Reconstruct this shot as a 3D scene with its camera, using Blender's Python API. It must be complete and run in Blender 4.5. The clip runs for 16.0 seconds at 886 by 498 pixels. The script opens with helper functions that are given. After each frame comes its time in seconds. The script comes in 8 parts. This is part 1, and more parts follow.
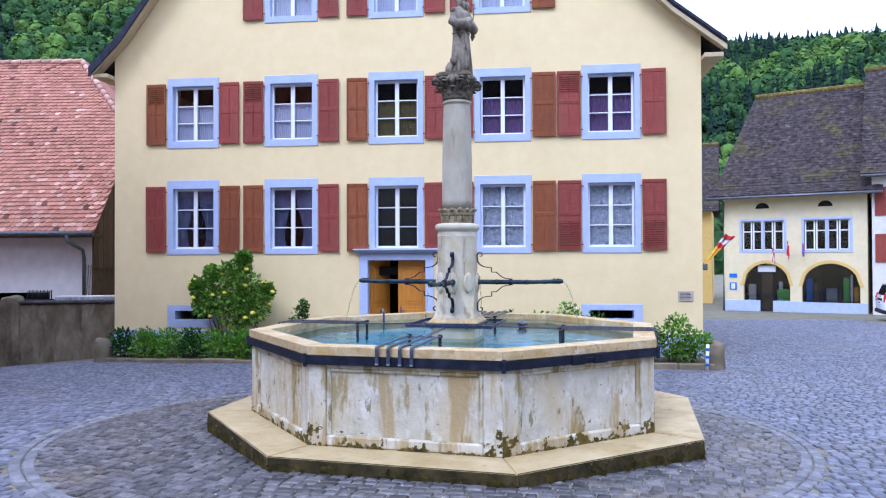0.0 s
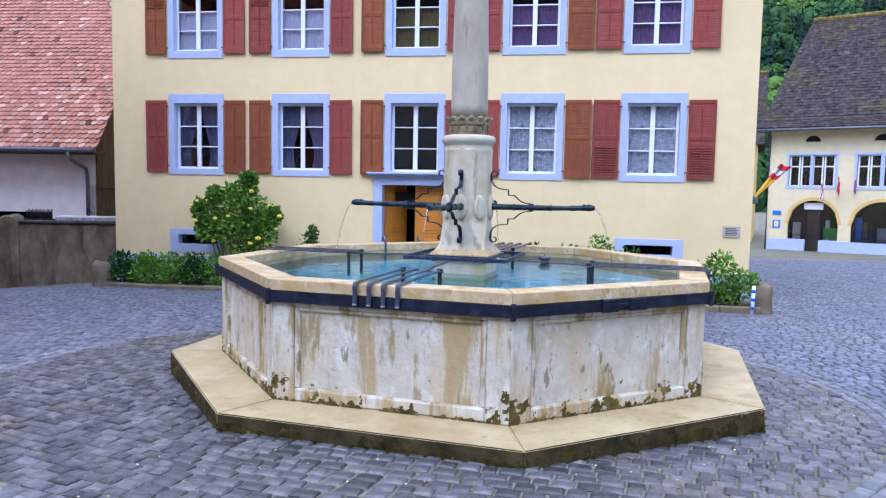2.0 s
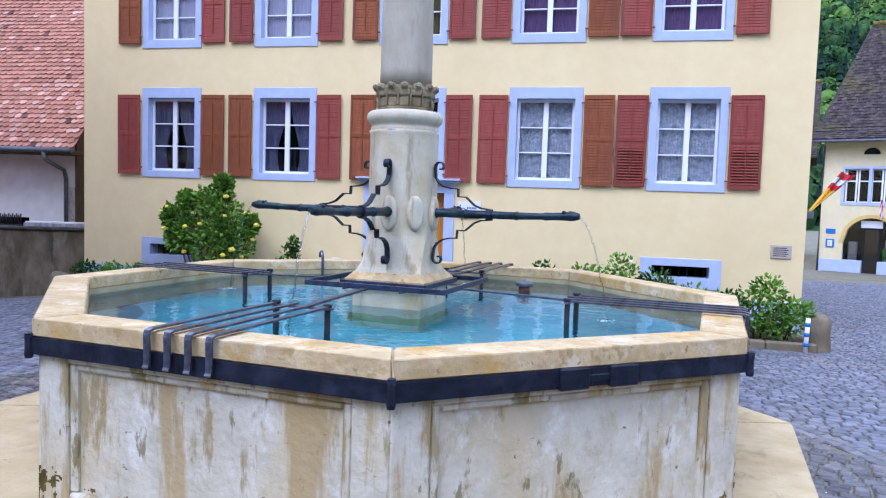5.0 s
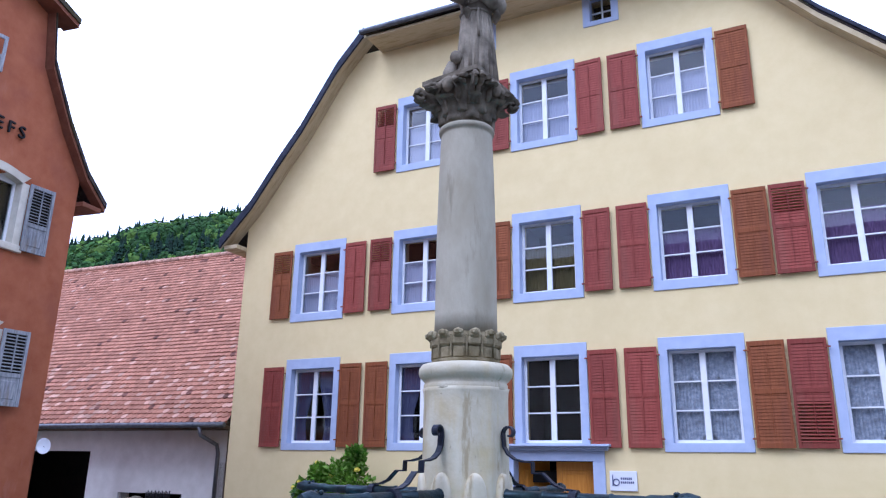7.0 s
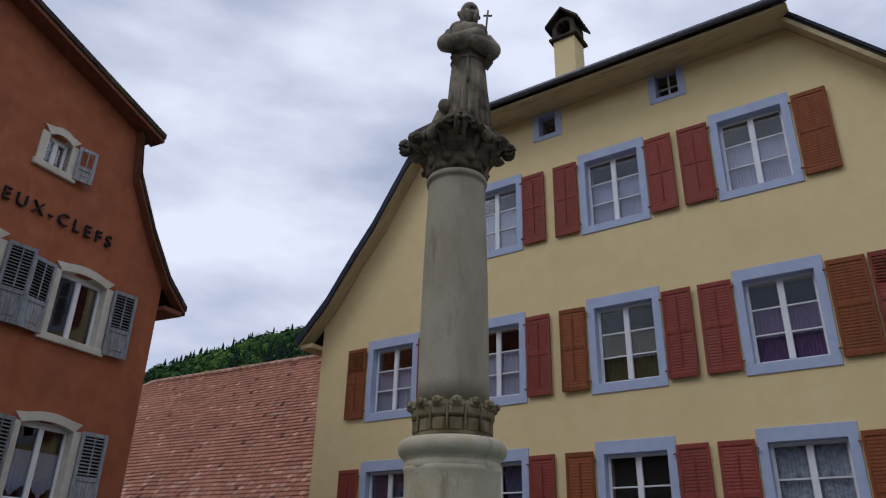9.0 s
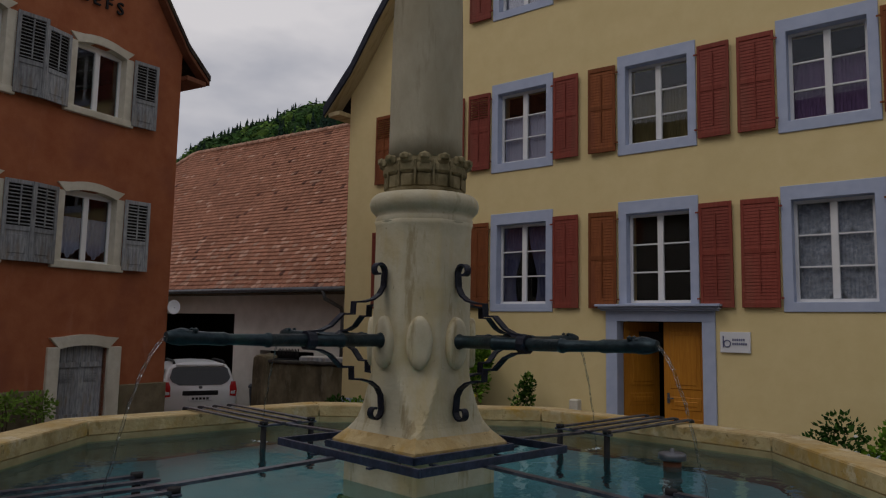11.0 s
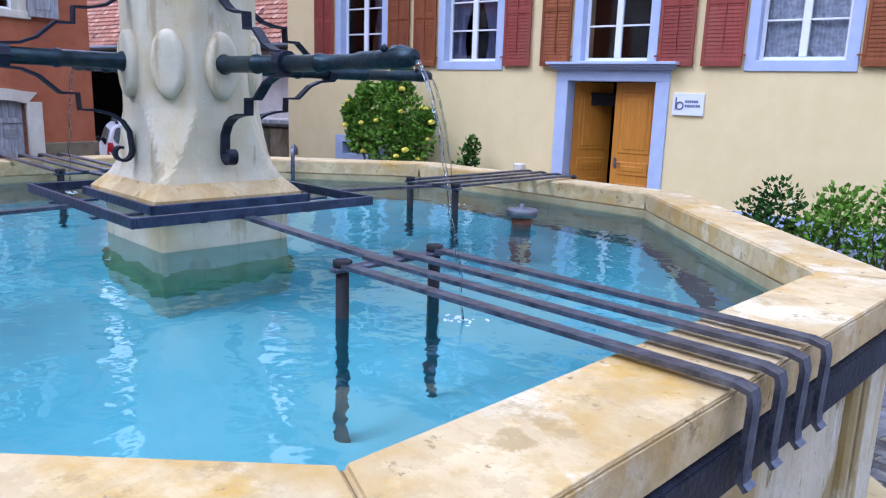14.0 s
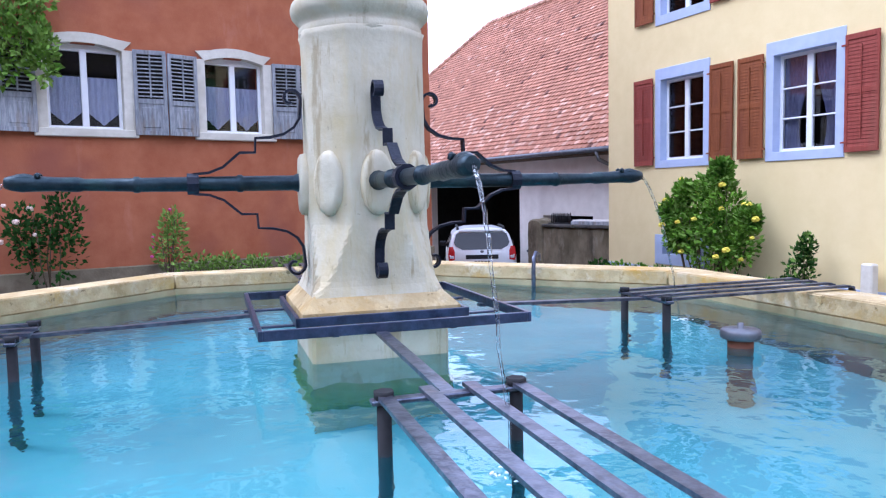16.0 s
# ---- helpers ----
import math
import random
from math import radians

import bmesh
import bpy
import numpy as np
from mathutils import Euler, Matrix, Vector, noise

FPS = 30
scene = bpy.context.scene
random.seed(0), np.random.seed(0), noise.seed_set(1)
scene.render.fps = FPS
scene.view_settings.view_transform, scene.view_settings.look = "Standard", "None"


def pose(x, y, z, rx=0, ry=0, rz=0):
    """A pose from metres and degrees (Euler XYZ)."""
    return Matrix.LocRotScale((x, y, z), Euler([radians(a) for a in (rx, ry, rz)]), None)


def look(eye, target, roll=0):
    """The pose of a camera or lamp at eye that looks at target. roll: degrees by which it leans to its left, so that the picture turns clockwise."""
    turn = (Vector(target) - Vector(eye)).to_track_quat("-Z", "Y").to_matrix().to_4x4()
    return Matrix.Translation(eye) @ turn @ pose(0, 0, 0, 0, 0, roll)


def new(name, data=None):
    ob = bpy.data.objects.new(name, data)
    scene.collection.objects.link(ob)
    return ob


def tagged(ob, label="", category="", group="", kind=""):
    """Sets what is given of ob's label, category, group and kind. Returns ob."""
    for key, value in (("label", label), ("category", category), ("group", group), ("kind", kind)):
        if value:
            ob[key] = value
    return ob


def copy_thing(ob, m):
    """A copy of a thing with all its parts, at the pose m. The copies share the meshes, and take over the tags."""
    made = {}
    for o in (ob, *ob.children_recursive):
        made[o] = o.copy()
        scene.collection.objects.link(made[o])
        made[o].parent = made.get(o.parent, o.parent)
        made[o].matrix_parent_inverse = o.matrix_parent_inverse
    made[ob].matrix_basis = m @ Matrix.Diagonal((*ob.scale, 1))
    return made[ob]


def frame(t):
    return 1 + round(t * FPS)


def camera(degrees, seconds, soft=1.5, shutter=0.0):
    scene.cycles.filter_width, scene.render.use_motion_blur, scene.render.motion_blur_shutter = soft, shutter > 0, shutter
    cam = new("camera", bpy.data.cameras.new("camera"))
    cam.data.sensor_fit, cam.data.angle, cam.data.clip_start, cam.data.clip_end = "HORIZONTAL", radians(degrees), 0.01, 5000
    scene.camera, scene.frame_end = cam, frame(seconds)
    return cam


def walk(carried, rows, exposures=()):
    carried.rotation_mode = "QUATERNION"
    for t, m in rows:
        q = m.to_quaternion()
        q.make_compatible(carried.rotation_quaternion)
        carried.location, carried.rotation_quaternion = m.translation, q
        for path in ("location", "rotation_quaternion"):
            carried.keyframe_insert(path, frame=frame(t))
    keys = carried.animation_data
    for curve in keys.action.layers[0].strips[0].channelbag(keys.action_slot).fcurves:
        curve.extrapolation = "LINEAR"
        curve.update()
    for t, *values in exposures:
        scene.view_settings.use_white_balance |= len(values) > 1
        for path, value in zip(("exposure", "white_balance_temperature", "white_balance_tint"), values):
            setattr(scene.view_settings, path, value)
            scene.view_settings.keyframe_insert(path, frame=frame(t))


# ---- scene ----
# camera and walk
cam = camera(62.81, 16.0, soft=1.2)
ROWS = [
    (0, 0.808, -8.447, 1.882, 90.65, 0.22, 6.61),
    (0.5, 0.815, -8.118, 1.812, 89.41, 0.70, 5.63),
    (1, 0.915, -7.723, 1.802, 88.92, -1.24, 9.31),
    (1.5, 0.923, -7.380, 1.757, 86.01, -1.55, 9.06),
    (2, 0.885, -7.029, 1.764, 85.21, -1.05, 9.13),
    (2.5, 0.966, -6.663, 1.733, 84.63, -0.59, 9.37),
    (3, 1.078, -6.337, 1.736, 82.19, -1.84, 11.39),
    (5.5, 1.448, -4.553, 1.682, 89.96, -0.24, 16.21),
    (6, 1.656, -4.300, 1.727, 95.82, -0.32, 21.83),
    (6.5, 1.676, -3.994, 1.779, 101.33, -1.07, 21.78),
    (7, 1.669, -3.693, 1.749, 106.47, -0.75, 26.01),
    (7.5, 1.809, -3.428, 1.856, 111.25, -0.51, 30.23),
    (8, 1.902, -3.188, 1.752, 113.60, -0.52, 32.96),
    (10.5, 2.150, -2.722, 1.698, 103.75, -2.17, 39.74),
    (11, 2.192, -2.639, 1.657, 96.17, -1.06, 38.06),
    (11.5, 2.152, -2.473, 1.603, 89.93, -2.05, 36.33),
    (12, 2.119, -2.269, 1.581, 84.85, -1.14, 36.85),
    (12.5, 2.153, -2.142, 1.553, 80.96, -0.62, 31.99),
    (13, 2.296, -2.014, 1.535, 81.29, -1.40, 36.60),
    (13.5, 2.430, -1.848, 1.519, 77.52, -0.90, 37.91),
    (14, 2.419, -1.639, 1.510, 78.15, -1.83, 37.22),
    (14.5, 2.409, -1.472, 1.528, 77.05, -0.71, 40.49),
    (15, 2.533, -1.281, 1.533, 82.80, 1.03, 50.62),
    (15.5, 2.658, -1.091, 1.538, 85.20, 1.74, 58.38),
    (16, 2.662, -0.943, 1.537, 85.78, 1.12, 64.36),
]
EXPO = [(0.0, 0.70, 4900, 23), (6.4, 0.68, 4900, 23), (7.0, 0.50, 4900, 23), (8.0, -0.2, 5300, 19), (8.8, -0.8, 5700, 16), (10.0, -2.2, 6100, 10), (10.5, -2.25, 6100, 10), (11.0, -1.5, 6700, 14),
        (11.5, -0.65, 6400, 18), (12.0, 0.0, 5900, 20), (12.5, 0.3, 5300, 20), (13.5, 0.64, 5060, 22), (14.0, 0.66, 4960, 23), (14.5, 0.63, 4950, 23), (15.0, 0.80, 5000, 23), (16.0, 0.98, 5060, 23)]
TURNS = [(3.2, look((1.077, -6.232, 1.699), (0.732, -4.287, 1.387), 2.6)), (5.3, look((1.403, -4.656, 1.682), (0.935, -2.713, 1.619), 1.4)),
         (8.2, look((1.892, -3.099, 1.720), (0.908, -1.576, 2.564), 0.6)), (10.3, look((2.15, -2.79, 1.66), (-5.85, 6.38, 5.80), 3.2))]
walk(cam, sorted([(t, pose(x, y, z, rx, ry, rz)) for t, x, y, z, rx, ry, rz in ROWS] + TURNS, key=lambda r: r[0]), EXPO)

# world and sun: bright overcast
scene.view_settings.exposure = 0.0
world = bpy.data.worlds.new("overcast_sky")
scene.world = world
world.use_nodes = True
wn, wl = world.node_tree.nodes, world.node_tree.links
sky = wn.new("ShaderNodeTexSky")
sky.sky_type, sky.sun_disc = "NISHITA", False
sky.sun_elevation, sky.sun_rotation = radians(50), radians(155)
sky_hsv = wn.new("ShaderNodeHueSaturation")
sky_hsv.inputs["Saturation"].default_value = 0.35
wl.new(sky.outputs[0], sky_hsv.inputs["Color"])
w_geo = wn.new("ShaderNodeTexCoord")
w_map = wn.new("ShaderNodeMapping")
w_map.inputs["Scale"].default_value = (1.6, 1.6, 4.0)
wl.new(w_geo.outputs["Generated"], w_map.inputs[0])
w_noise = wn.new("ShaderNodeTexNoise")
w_noise.inputs["Scale"].default_value, w_noise.inputs["Detail"].default_value = 1.7, 6
wl.new(w_map.outputs[0], w_noise.inputs["Vector"])
w_ramp = wn.new("ShaderNodeValToRGB")
w_ramp.color_ramp.elements[0].position, w_ramp.color_ramp.elements[0].color = 0.36, (6.6, 7.2, 8.4, 1)
w_ramp.color_ramp.elements[1].position, w_ramp.color_ramp.elements[1].color = 0.62, (13.5, 13.6, 14.0, 1)
wl.new(w_noise.outputs["Fac"], w_ramp.inputs[0])
w_mix = wn.new("ShaderNodeMix")
w_mix.data_type = "RGBA"
w_mix.inputs["Factor"].default_value = 0.8
wl.new(sky_hsv.outputs[0], w_mix.inputs["A"])
wl.new(w_ramp.outputs[0], w_mix.inputs["B"])
bg = wn["Background"]
wl.new(w_mix.outputs["Result"], bg.inputs["Color"])
bg.inputs["Strength"].default_value = 0.15

sun = new("sun", bpy.data.lights.new("sun", "SUN"))
sun.data.energy, sun.data.angle, sun.data.color = 1.15, radians(25), (1.0, 0.96, 0.9)
sun.matrix_world = look((-14, -30, 40), (0, 0, 0))


# ---- materials ----
def nodes_of(m):
    m.use_nodes = True
    return m.node_tree.nodes, m.node_tree.links


def stuff_mat(name, c1, c2, rough=0.8, scale=6.0, bump=0.25, bump_scale=None, metal=0.0, stain=None, stain_scale=1.2,
              stain_amount=0.6, island=0.0, rand=0.0, spec=0.18, stretch=(1, 1, 1), bump_dist=0.01, coord="Object", spots=()):
    """A surface of two tones with fine grain, larger stains and relief."""
    m = bpy.data.materials.new(name)
    n, l = nodes_of(m)
    b = n["Principled BSDF"]
    tc = n.new("ShaderNodeTexCoord")
    mp = n.new("ShaderNodeMapping")
    mp.inputs["Scale"].default_value = stretch
    l.new(tc.outputs[coord], mp.inputs[0])
    no = n.new("ShaderNodeTexNoise")
    no.inputs["Scale"].default_value, no.inputs["Detail"].default_value, no.inputs["Roughness"].default_value = scale, 8, 0.62
    l.new(mp.outputs[0], no.inputs["Vector"])
    rp = n.new("ShaderNodeValToRGB")
    rp.color_ramp.elements[0].position, rp.color_ramp.elements[0].color = 0.32, (*c1, 1)
    rp.color_ramp.elements[1].position, rp.color_ramp.elements[1].color = 0.68, (*c2, 1)
    l.new(no.outputs["Fac"], rp.inputs[0])
    col = rp.outputs[0]
    if stain:
        s = n.new("ShaderNodeTexNoise")
        s.inputs["Scale"].default_value, s.inputs["Detail"].default_value = stain_scale, 5
        l.new(mp.outputs[0], s.inputs["Vector"])
        sr = n.new("ShaderNodeMapRange")
        sr.inputs[1].default_value, sr.inputs[2].default_value, sr.inputs[4].default_value = 0.52, 0.7, stain_amount
        l.new(s.outputs["Fac"], sr.inputs[0])
        mx = n.new("ShaderNodeMix")
        mx.data_type = "RGBA"
        l.new(sr.outputs[0], mx.inputs["Factor"])
        l.new(col, mx.inputs["A"])
        mx.inputs["B"].default_value = (*stain, 1)
        col = mx.outputs["Result"]
    for sc, lo, hi, amount, colour, wide in spots:
        mp2 = n.new("ShaderNodeMapping")
        mp2.inputs["Scale"].default_value, mp2.inputs["Location"].default_value = wide, (sc * 1.7, 3.1, sc)
        l.new(tc.outputs[coord], mp2.inputs[0])
        s2 = n.new("ShaderNodeTexNoise")
        s2.inputs["Scale"].default_value, s2.inputs["Detail"].default_value, s2.inputs["Roughness"].default_value = sc, 9, 0.66
        l.new(mp2.outputs[0], s2.inputs["Vector"])
        sr2 = n.new("ShaderNodeMapRange")
        sr2.inputs[1].default_value, sr2.inputs[2].default_value, sr2.inputs[4].default_value = lo, hi, amount
        l.new(s2.outputs["Fac"], sr2.inputs[0])
        mx2 = n.new("ShaderNodeMix")
        mx2.data_type = "RGBA"
        l.new(sr2.outputs[0], mx2.inputs["Factor"])
        l.new(col, mx2.inputs["A"])
        mx2.inputs["B"].default_value = (*colour, 1)
        col = mx2.outputs["Result"]
    if island or rand:
        hs = n.new("ShaderNodeHueSaturation")
        mr = n.new("ShaderNodeMapRange")
        k = island or rand
        mr.inputs[3].default_value, mr.inputs[4].default_value = 1 - k, 1 + k
        if island:
            src = n.new("ShaderNodeNewGeometry").outputs["Random Per Island"]
        else:
            src = n.new("ShaderNodeObjectInfo").outputs["Random"]
        l.new(src, mr.inputs[0])
        l.new(mr.outputs[0], hs.inputs["Value"])
        l.new(col, hs.inputs["Color"])
        col = hs.outputs[0]
    l.new(col, b.inputs["Base Color"])
    b.inputs["Roughness"].default_value, b.inputs["Metallic"].default_value = rough, metal
    b.inputs["Specular IOR Level"].default_value = spec
    if bump:
        bn = n.new("ShaderNodeTexNoise")
        bn.inputs["Scale"].default_value, bn.inputs["Detail"].default_value = bump_scale or scale * 4, 6
        l.new(mp.outputs[0], bn.inputs["Vector"])
        bp = n.new("ShaderNodeBump")
        bp.inputs["Strength"].default_value, bp.inputs["Distance"].default_value = bump, bump_dist
        l.new(bn.outputs["Fac"], bp.inputs["Height"])
        l.new(bp.outputs[0], b.inputs["Normal"])
    return m


def glass_mat(name, tint, gloss_rough=0.02, ior=1.5, wave=0.0, wave_scale=6.0, murk=0.0, murk_col=(0, 0, 0)):
    """Clear pane or water: tinted see-through with mirror gloss by Fresnel."""
    m = bpy.data.materials.new(name)
    n, l = nodes_of(m)
    n.remove(n["Principled BSDF"])
    tr, gl, mx, fr = (n.new("ShaderNodeBsdfTransparent"), n.new("ShaderNodeBsdfGlossy"), n.new("ShaderNodeMixShader"), n.new("ShaderNodeFresnel"))
    tr.inputs[0].default_value = (*tint, 1)
    gl.inputs["Roughness"].default_value = gloss_rough
    fr.inputs["IOR"].default_value = ior
    l.new(fr.outputs[0], mx.inputs[0])
    if murk:
        df, m2 = n.new("ShaderNodeBsdfDiffuse"), n.new("ShaderNodeMixShader")
        tc0, n0, r0 = n.new("ShaderNodeTexCoord"), n.new("ShaderNodeTexNoise"), n.new("ShaderNodeValToRGB")
        n0.inputs["Scale"].default_value, n0.inputs["Detail"].default_value = 1.6, 4
        l.new(tc0.outputs["Object"], n0.inputs["Vector"])
        r0.color_ramp.elements[0].position, r0.color_ramp.elements[0].color = 0.35, (*[c * 0.82 for c in murk_col], 1)
        r0.color_ramp.elements[1].position, r0.color_ramp.elements[1].color = 0.65, (*[min(1, c * 1.15) for c in murk_col], 1)
        l.new(n0.outputs["Fac"], r0.inputs[0])
        l.new(r0.outputs[0], df.inputs[0])
        m2.inputs[0].default_value = murk
        l.new(tr.outputs[0], m2.inputs[1])
        l.new(df.outputs[0], m2.inputs[2])
        l.new(m2.outputs[0], mx.inputs[1])
    else:
        l.new(tr.outputs[0], mx.inputs[1])
    l.new(gl.outputs[0], mx.inputs[2])
    l.new(mx.outputs[0], n["Material Output"].inputs[0])
    if wave:
        tc, no, bp = n.new("ShaderNodeTexCoord"), n.new("ShaderNodeTexNoise"), n.new("ShaderNodeBump")
        no.inputs["Scale"].default_value, no.inputs["Detail"].default_value = wave_scale, 3
        l.new(tc.outputs["Object"], no.inputs["Vector"])
        bp.inputs["Strength"].default_value, bp.inputs["Distance"].default_value = wave, 0.02
        l.new(no.outputs["Fac"], bp.inputs["Height"])
        l.new(bp.outputs[0], gl.inputs["Normal"])
        l.new(bp.outputs[0], fr.inputs["Normal"])
    return m


def water_mat(name, tint, murk, murk_col):
    """Rippled water: bends what lies under it, mirrors by Fresnel, and is slightly milky."""
    m = bpy.data.materials.new(name)
    n, l = nodes_of(m)
    n.remove(n["Principled BSDF"])
    rf, gl, df = n.new("ShaderNodeBsdfRefraction"), n.new("ShaderNodeBsdfGlossy"), n.new("ShaderNodeBsdfDiffuse")
    m1, m2, fr = n.new("ShaderNodeMixShader"), n.new("ShaderNodeMixShader"), n.new("ShaderNodeFresnel")
    rf.inputs["Color"].default_value, rf.inputs["Roughness"].default_value, rf.inputs["IOR"].default_value = (*tint, 1), 0.0, 1.33
    gl.inputs["Roughness"].default_value = 0.0
    df.inputs["Color"].default_value = (*murk_col, 1)
    fr.inputs["IOR"].default_value = 1.48
    tc, bp = n.new("ShaderNodeTexCoord"), n.new("ShaderNodeBump")
    big, small, add = n.new("ShaderNodeTexNoise"), n.new("ShaderNodeTexNoise"), n.new("ShaderNodeMath")
    big.inputs["Scale"].default_value, big.inputs["Detail"].default_value = 3.4, 2
    small.inputs["Scale"].default_value, small.inputs["Detail"].default_value = 15.0, 2
    add.operation = "MULTIPLY_ADD"
    add.inputs[1].default_value = 0.3
    for t in (big, small):
        l.new(tc.outputs["Object"], t.inputs["Vector"])
    l.new(small.outputs["Fac"], add.inputs[0])
    l.new(big.outputs["Fac"], add.inputs[2])
    bp.inputs["Strength"].default_value, bp.inputs["Distance"].default_value = 0.33, 0.02
    l.new(add.outputs[0], bp.inputs["Height"])
    for q in (rf, gl, fr):
        l.new(bp.outputs[0], q.inputs["Normal"])
    m1.inputs[0].default_value = murk
    l.new(rf.outputs[0], m1.inputs[1])
    l.new(df.outputs[0], m1.inputs[2])
    l.new(fr.outputs[0], m2.inputs[0])
    l.new(m1.outputs[0], m2.inputs[1])
    l.new(gl.outputs[0], m2.inputs[2])
    l.new(m2.outputs[0], n["Material Output"].inputs[0])
    return m


M = {}
M["yellow"] = stuff_mat("yellow_render", (0.74, 0.595, 0.30), (0.79, 0.645, 0.345), 0.9, 3.0, 0.15, 40, stain=(0.68, 0.54, 0.27), stain_scale=0.5, stain_amount=0.5)
M["plinth_blue"] = stuff_mat("grey_blue_paint", (0.40, 0.46, 0.62), (0.47, 0.53, 0.68), 0.8, 5.0, 0.12, 50, stain=(0.34, 0.38, 0.5), stain_amount=0.4)
M["shutter_red"] = stuff_mat("oxblood_paint", (0.215, 0.043, 0.030), (0.28, 0.066, 0.046), 0.6, 9, 0.1, rand=0.15, stain=(0.22, 0.075, 0.05), stain_amount=0.5, stretch=(3, 3, 0.5))
M["shutter_brown"] = stuff_mat("weathered_brown_paint", (0.20, 0.060, 0.020), (0.28, 0.092, 0.032), 0.65, 9, 0.1, rand=0.2, stain=(0.18, 0.055, 0.03), stain_amount=0.5, stretch=(3, 3, 0.5))
M["iron"] = stuff_mat("black_iron", (0.005, 0.007, 0.014), (0.014, 0.017, 0.03), 0.45, 20, 0.3, 60, stain=(0.035, 0.038, 0.06), stain_scale=8, spec=0.2)
M["iron_grey"] = stuff_mat("worn_grey_iron", (0.04, 0.046, 0.07), (0.18, 0.195, 0.245), 0.32, 22, 0.2, 50, metal=0.75, stain=(0.02, 0.022, 0.032), stain_scale=4, stain_amount=0.6, spec=0.6, spots=((12, 0.60, 0.68, 0.5, (0.26, 0.26, 0.28), (1, 1, 1)), (7, 0.62, 0.68, 0.5, (0.12, 0.06, 0.03), (1, 1, 1))))
M["bronze"] = stuff_mat("dark_patinated_bronze", (0.012, 0.022, 0.03), (0.034, 0.052, 0.06), 0.4, 15, 0.4, 40, metal=0.55, stain=(0.045, 0.085, 0.075), stain_scale=9, stain_amount=0.5)
M["white_wood"] = stuff_mat("white_painted_wood", (0.76, 0.77, 0.78), (0.82, 0.82, 0.82), 0.5, 8, 0.05)
M["lime"] = stuff_mat("basin_limestone", (0.44, 0.41, 0.305), (0.62, 0.59, 0.475), 0.88, 4.5, 0.6, 26, rand=0.04, bump_dist=0.014,
                      spots=((2.2, 0.46, 0.62, 0.6, (0.47, 0.375, 0.19), (1.0, 1.0, 0.5)), (5.0, 0.55, 0.64, 0.6, (0.71, 0.70, 0.63), (1, 1, 0.8)), (9, 0.57, 0.66, 0.55, (0.40, 0.34, 0.20), (1, 1, 0.7)),
                             (1.3, 0.52, 0.57, 0.75, (0.36, 0.255, 0.09), (1.9, 1.9, 0.25)), (3.0, 0.56, 0.61, 0.7, (0.25, 0.18, 0.05), (1.5, 1.5, 0.35)), (5.5, 0.60, 0.64, 0.75, (0.15, 0.12, 0.03), (1.3, 1.3, 0.5)), (14, 0.66, 0.70, 0.8, (0.10, 0.08, 0.035), (0.8, 0.8, 1.4))))
M["rim"] = stuff_mat("rim_limestone", (0.42, 0.30, 0.135), (0.58, 0.46, 0.255), 0.75, 7, 0.5, 34, rand=0.07, bump_dist=0.012,
                     spots=((2.6, 0.52, 0.63, 0.8, (0.43, 0.255, 0.04), (1, 1, 1)), (4.6, 0.55, 0.61, 0.65, (0.62, 0.54, 0.38), (1, 1, 1)), (9, 0.59, 0.64, 0.7, (0.30, 0.205, 0.075), (1, 1, 1)), (24, 0.62, 0.66, 0.8, (0.18, 0.13, 0.06), (1, 1, 1)), (14, 0.56, 0.62, 0.45, (0.40, 0.27, 0.09), (1, 1, 1)), (5, 0.495, 0.505, 0.35, (0.36, 0.27, 0.13), (1, 1, 1))))
M["step"] = stuff_mat("step_limestone", (0.40, 0.30, 0.13), (0.54, 0.43, 0.225), 0.5, 4, 0.4, 30, stain=(0.33, 0.23, 0.085), stain_scale=1.4, rand=0.05, spec=0.35, spots=((10, 0.60, 0.68, 0.5, (0.19, 0.135, 0.05), (1, 1, 1)), (2.2, 0.58, 0.7, 0.45, (0.56, 0.47, 0.29), (1, 1, 1)), (3.6, 0.58, 0.66, 0.5, (0.24, 0.165, 0.06), (1, 1, 1)), (26, 0.66, 0.7, 0.7, (0.12, 0.095, 0.04), (1, 1, 1))))
M["pedestal"] = stuff_mat("pale_pedestal_stone", (0.48, 0.43, 0.30), (0.61, 0.565, 0.43), 0.75, 5, 0.3, 40, stain=(0.42, 0.33, 0.15), stain_scale=3.2, stain_amount=0.55, spots=((2.6, 0.50, 0.62, 0.5, (0.50, 0.39, 0.18), (1.6, 1.6, 0.3)), (7, 0.56, 0.64, 0.65, (0.29, 0.22, 0.11), (1.8, 1.8, 0.3)), (3, 0.62, 0.69, 0.6, (0.22, 0.17, 0.085), (2.2, 2.2, 0.4)), (30, 0.66, 0.7, 0.5, (0.2, 0.18, 0.14), (1, 1, 1))))
M["shaft"] = stuff_mat("grey_sandstone", (0.36, 0.325, 0.235), (0.48, 0.44, 0.335), 0.9, 6, 0.35, 45, stain=(0.29, 0.25, 0.16), stain_scale=2.4, stain_amount=0.6, stretch=(1, 1, 0.45), spots=((5, 0.58, 0.68, 0.6, (0.20, 0.17, 0.11), (1.8, 1.8, 0.22)),))
M["capital"] = stuff_mat("weathered_dark_sandstone", (0.07, 0.058, 0.04), (0.26, 0.22, 0.157), 0.95, 9, 0.6, 45, stain=(0.03, 0.026, 0.02), stain_scale=6, stain_amount=0.7)
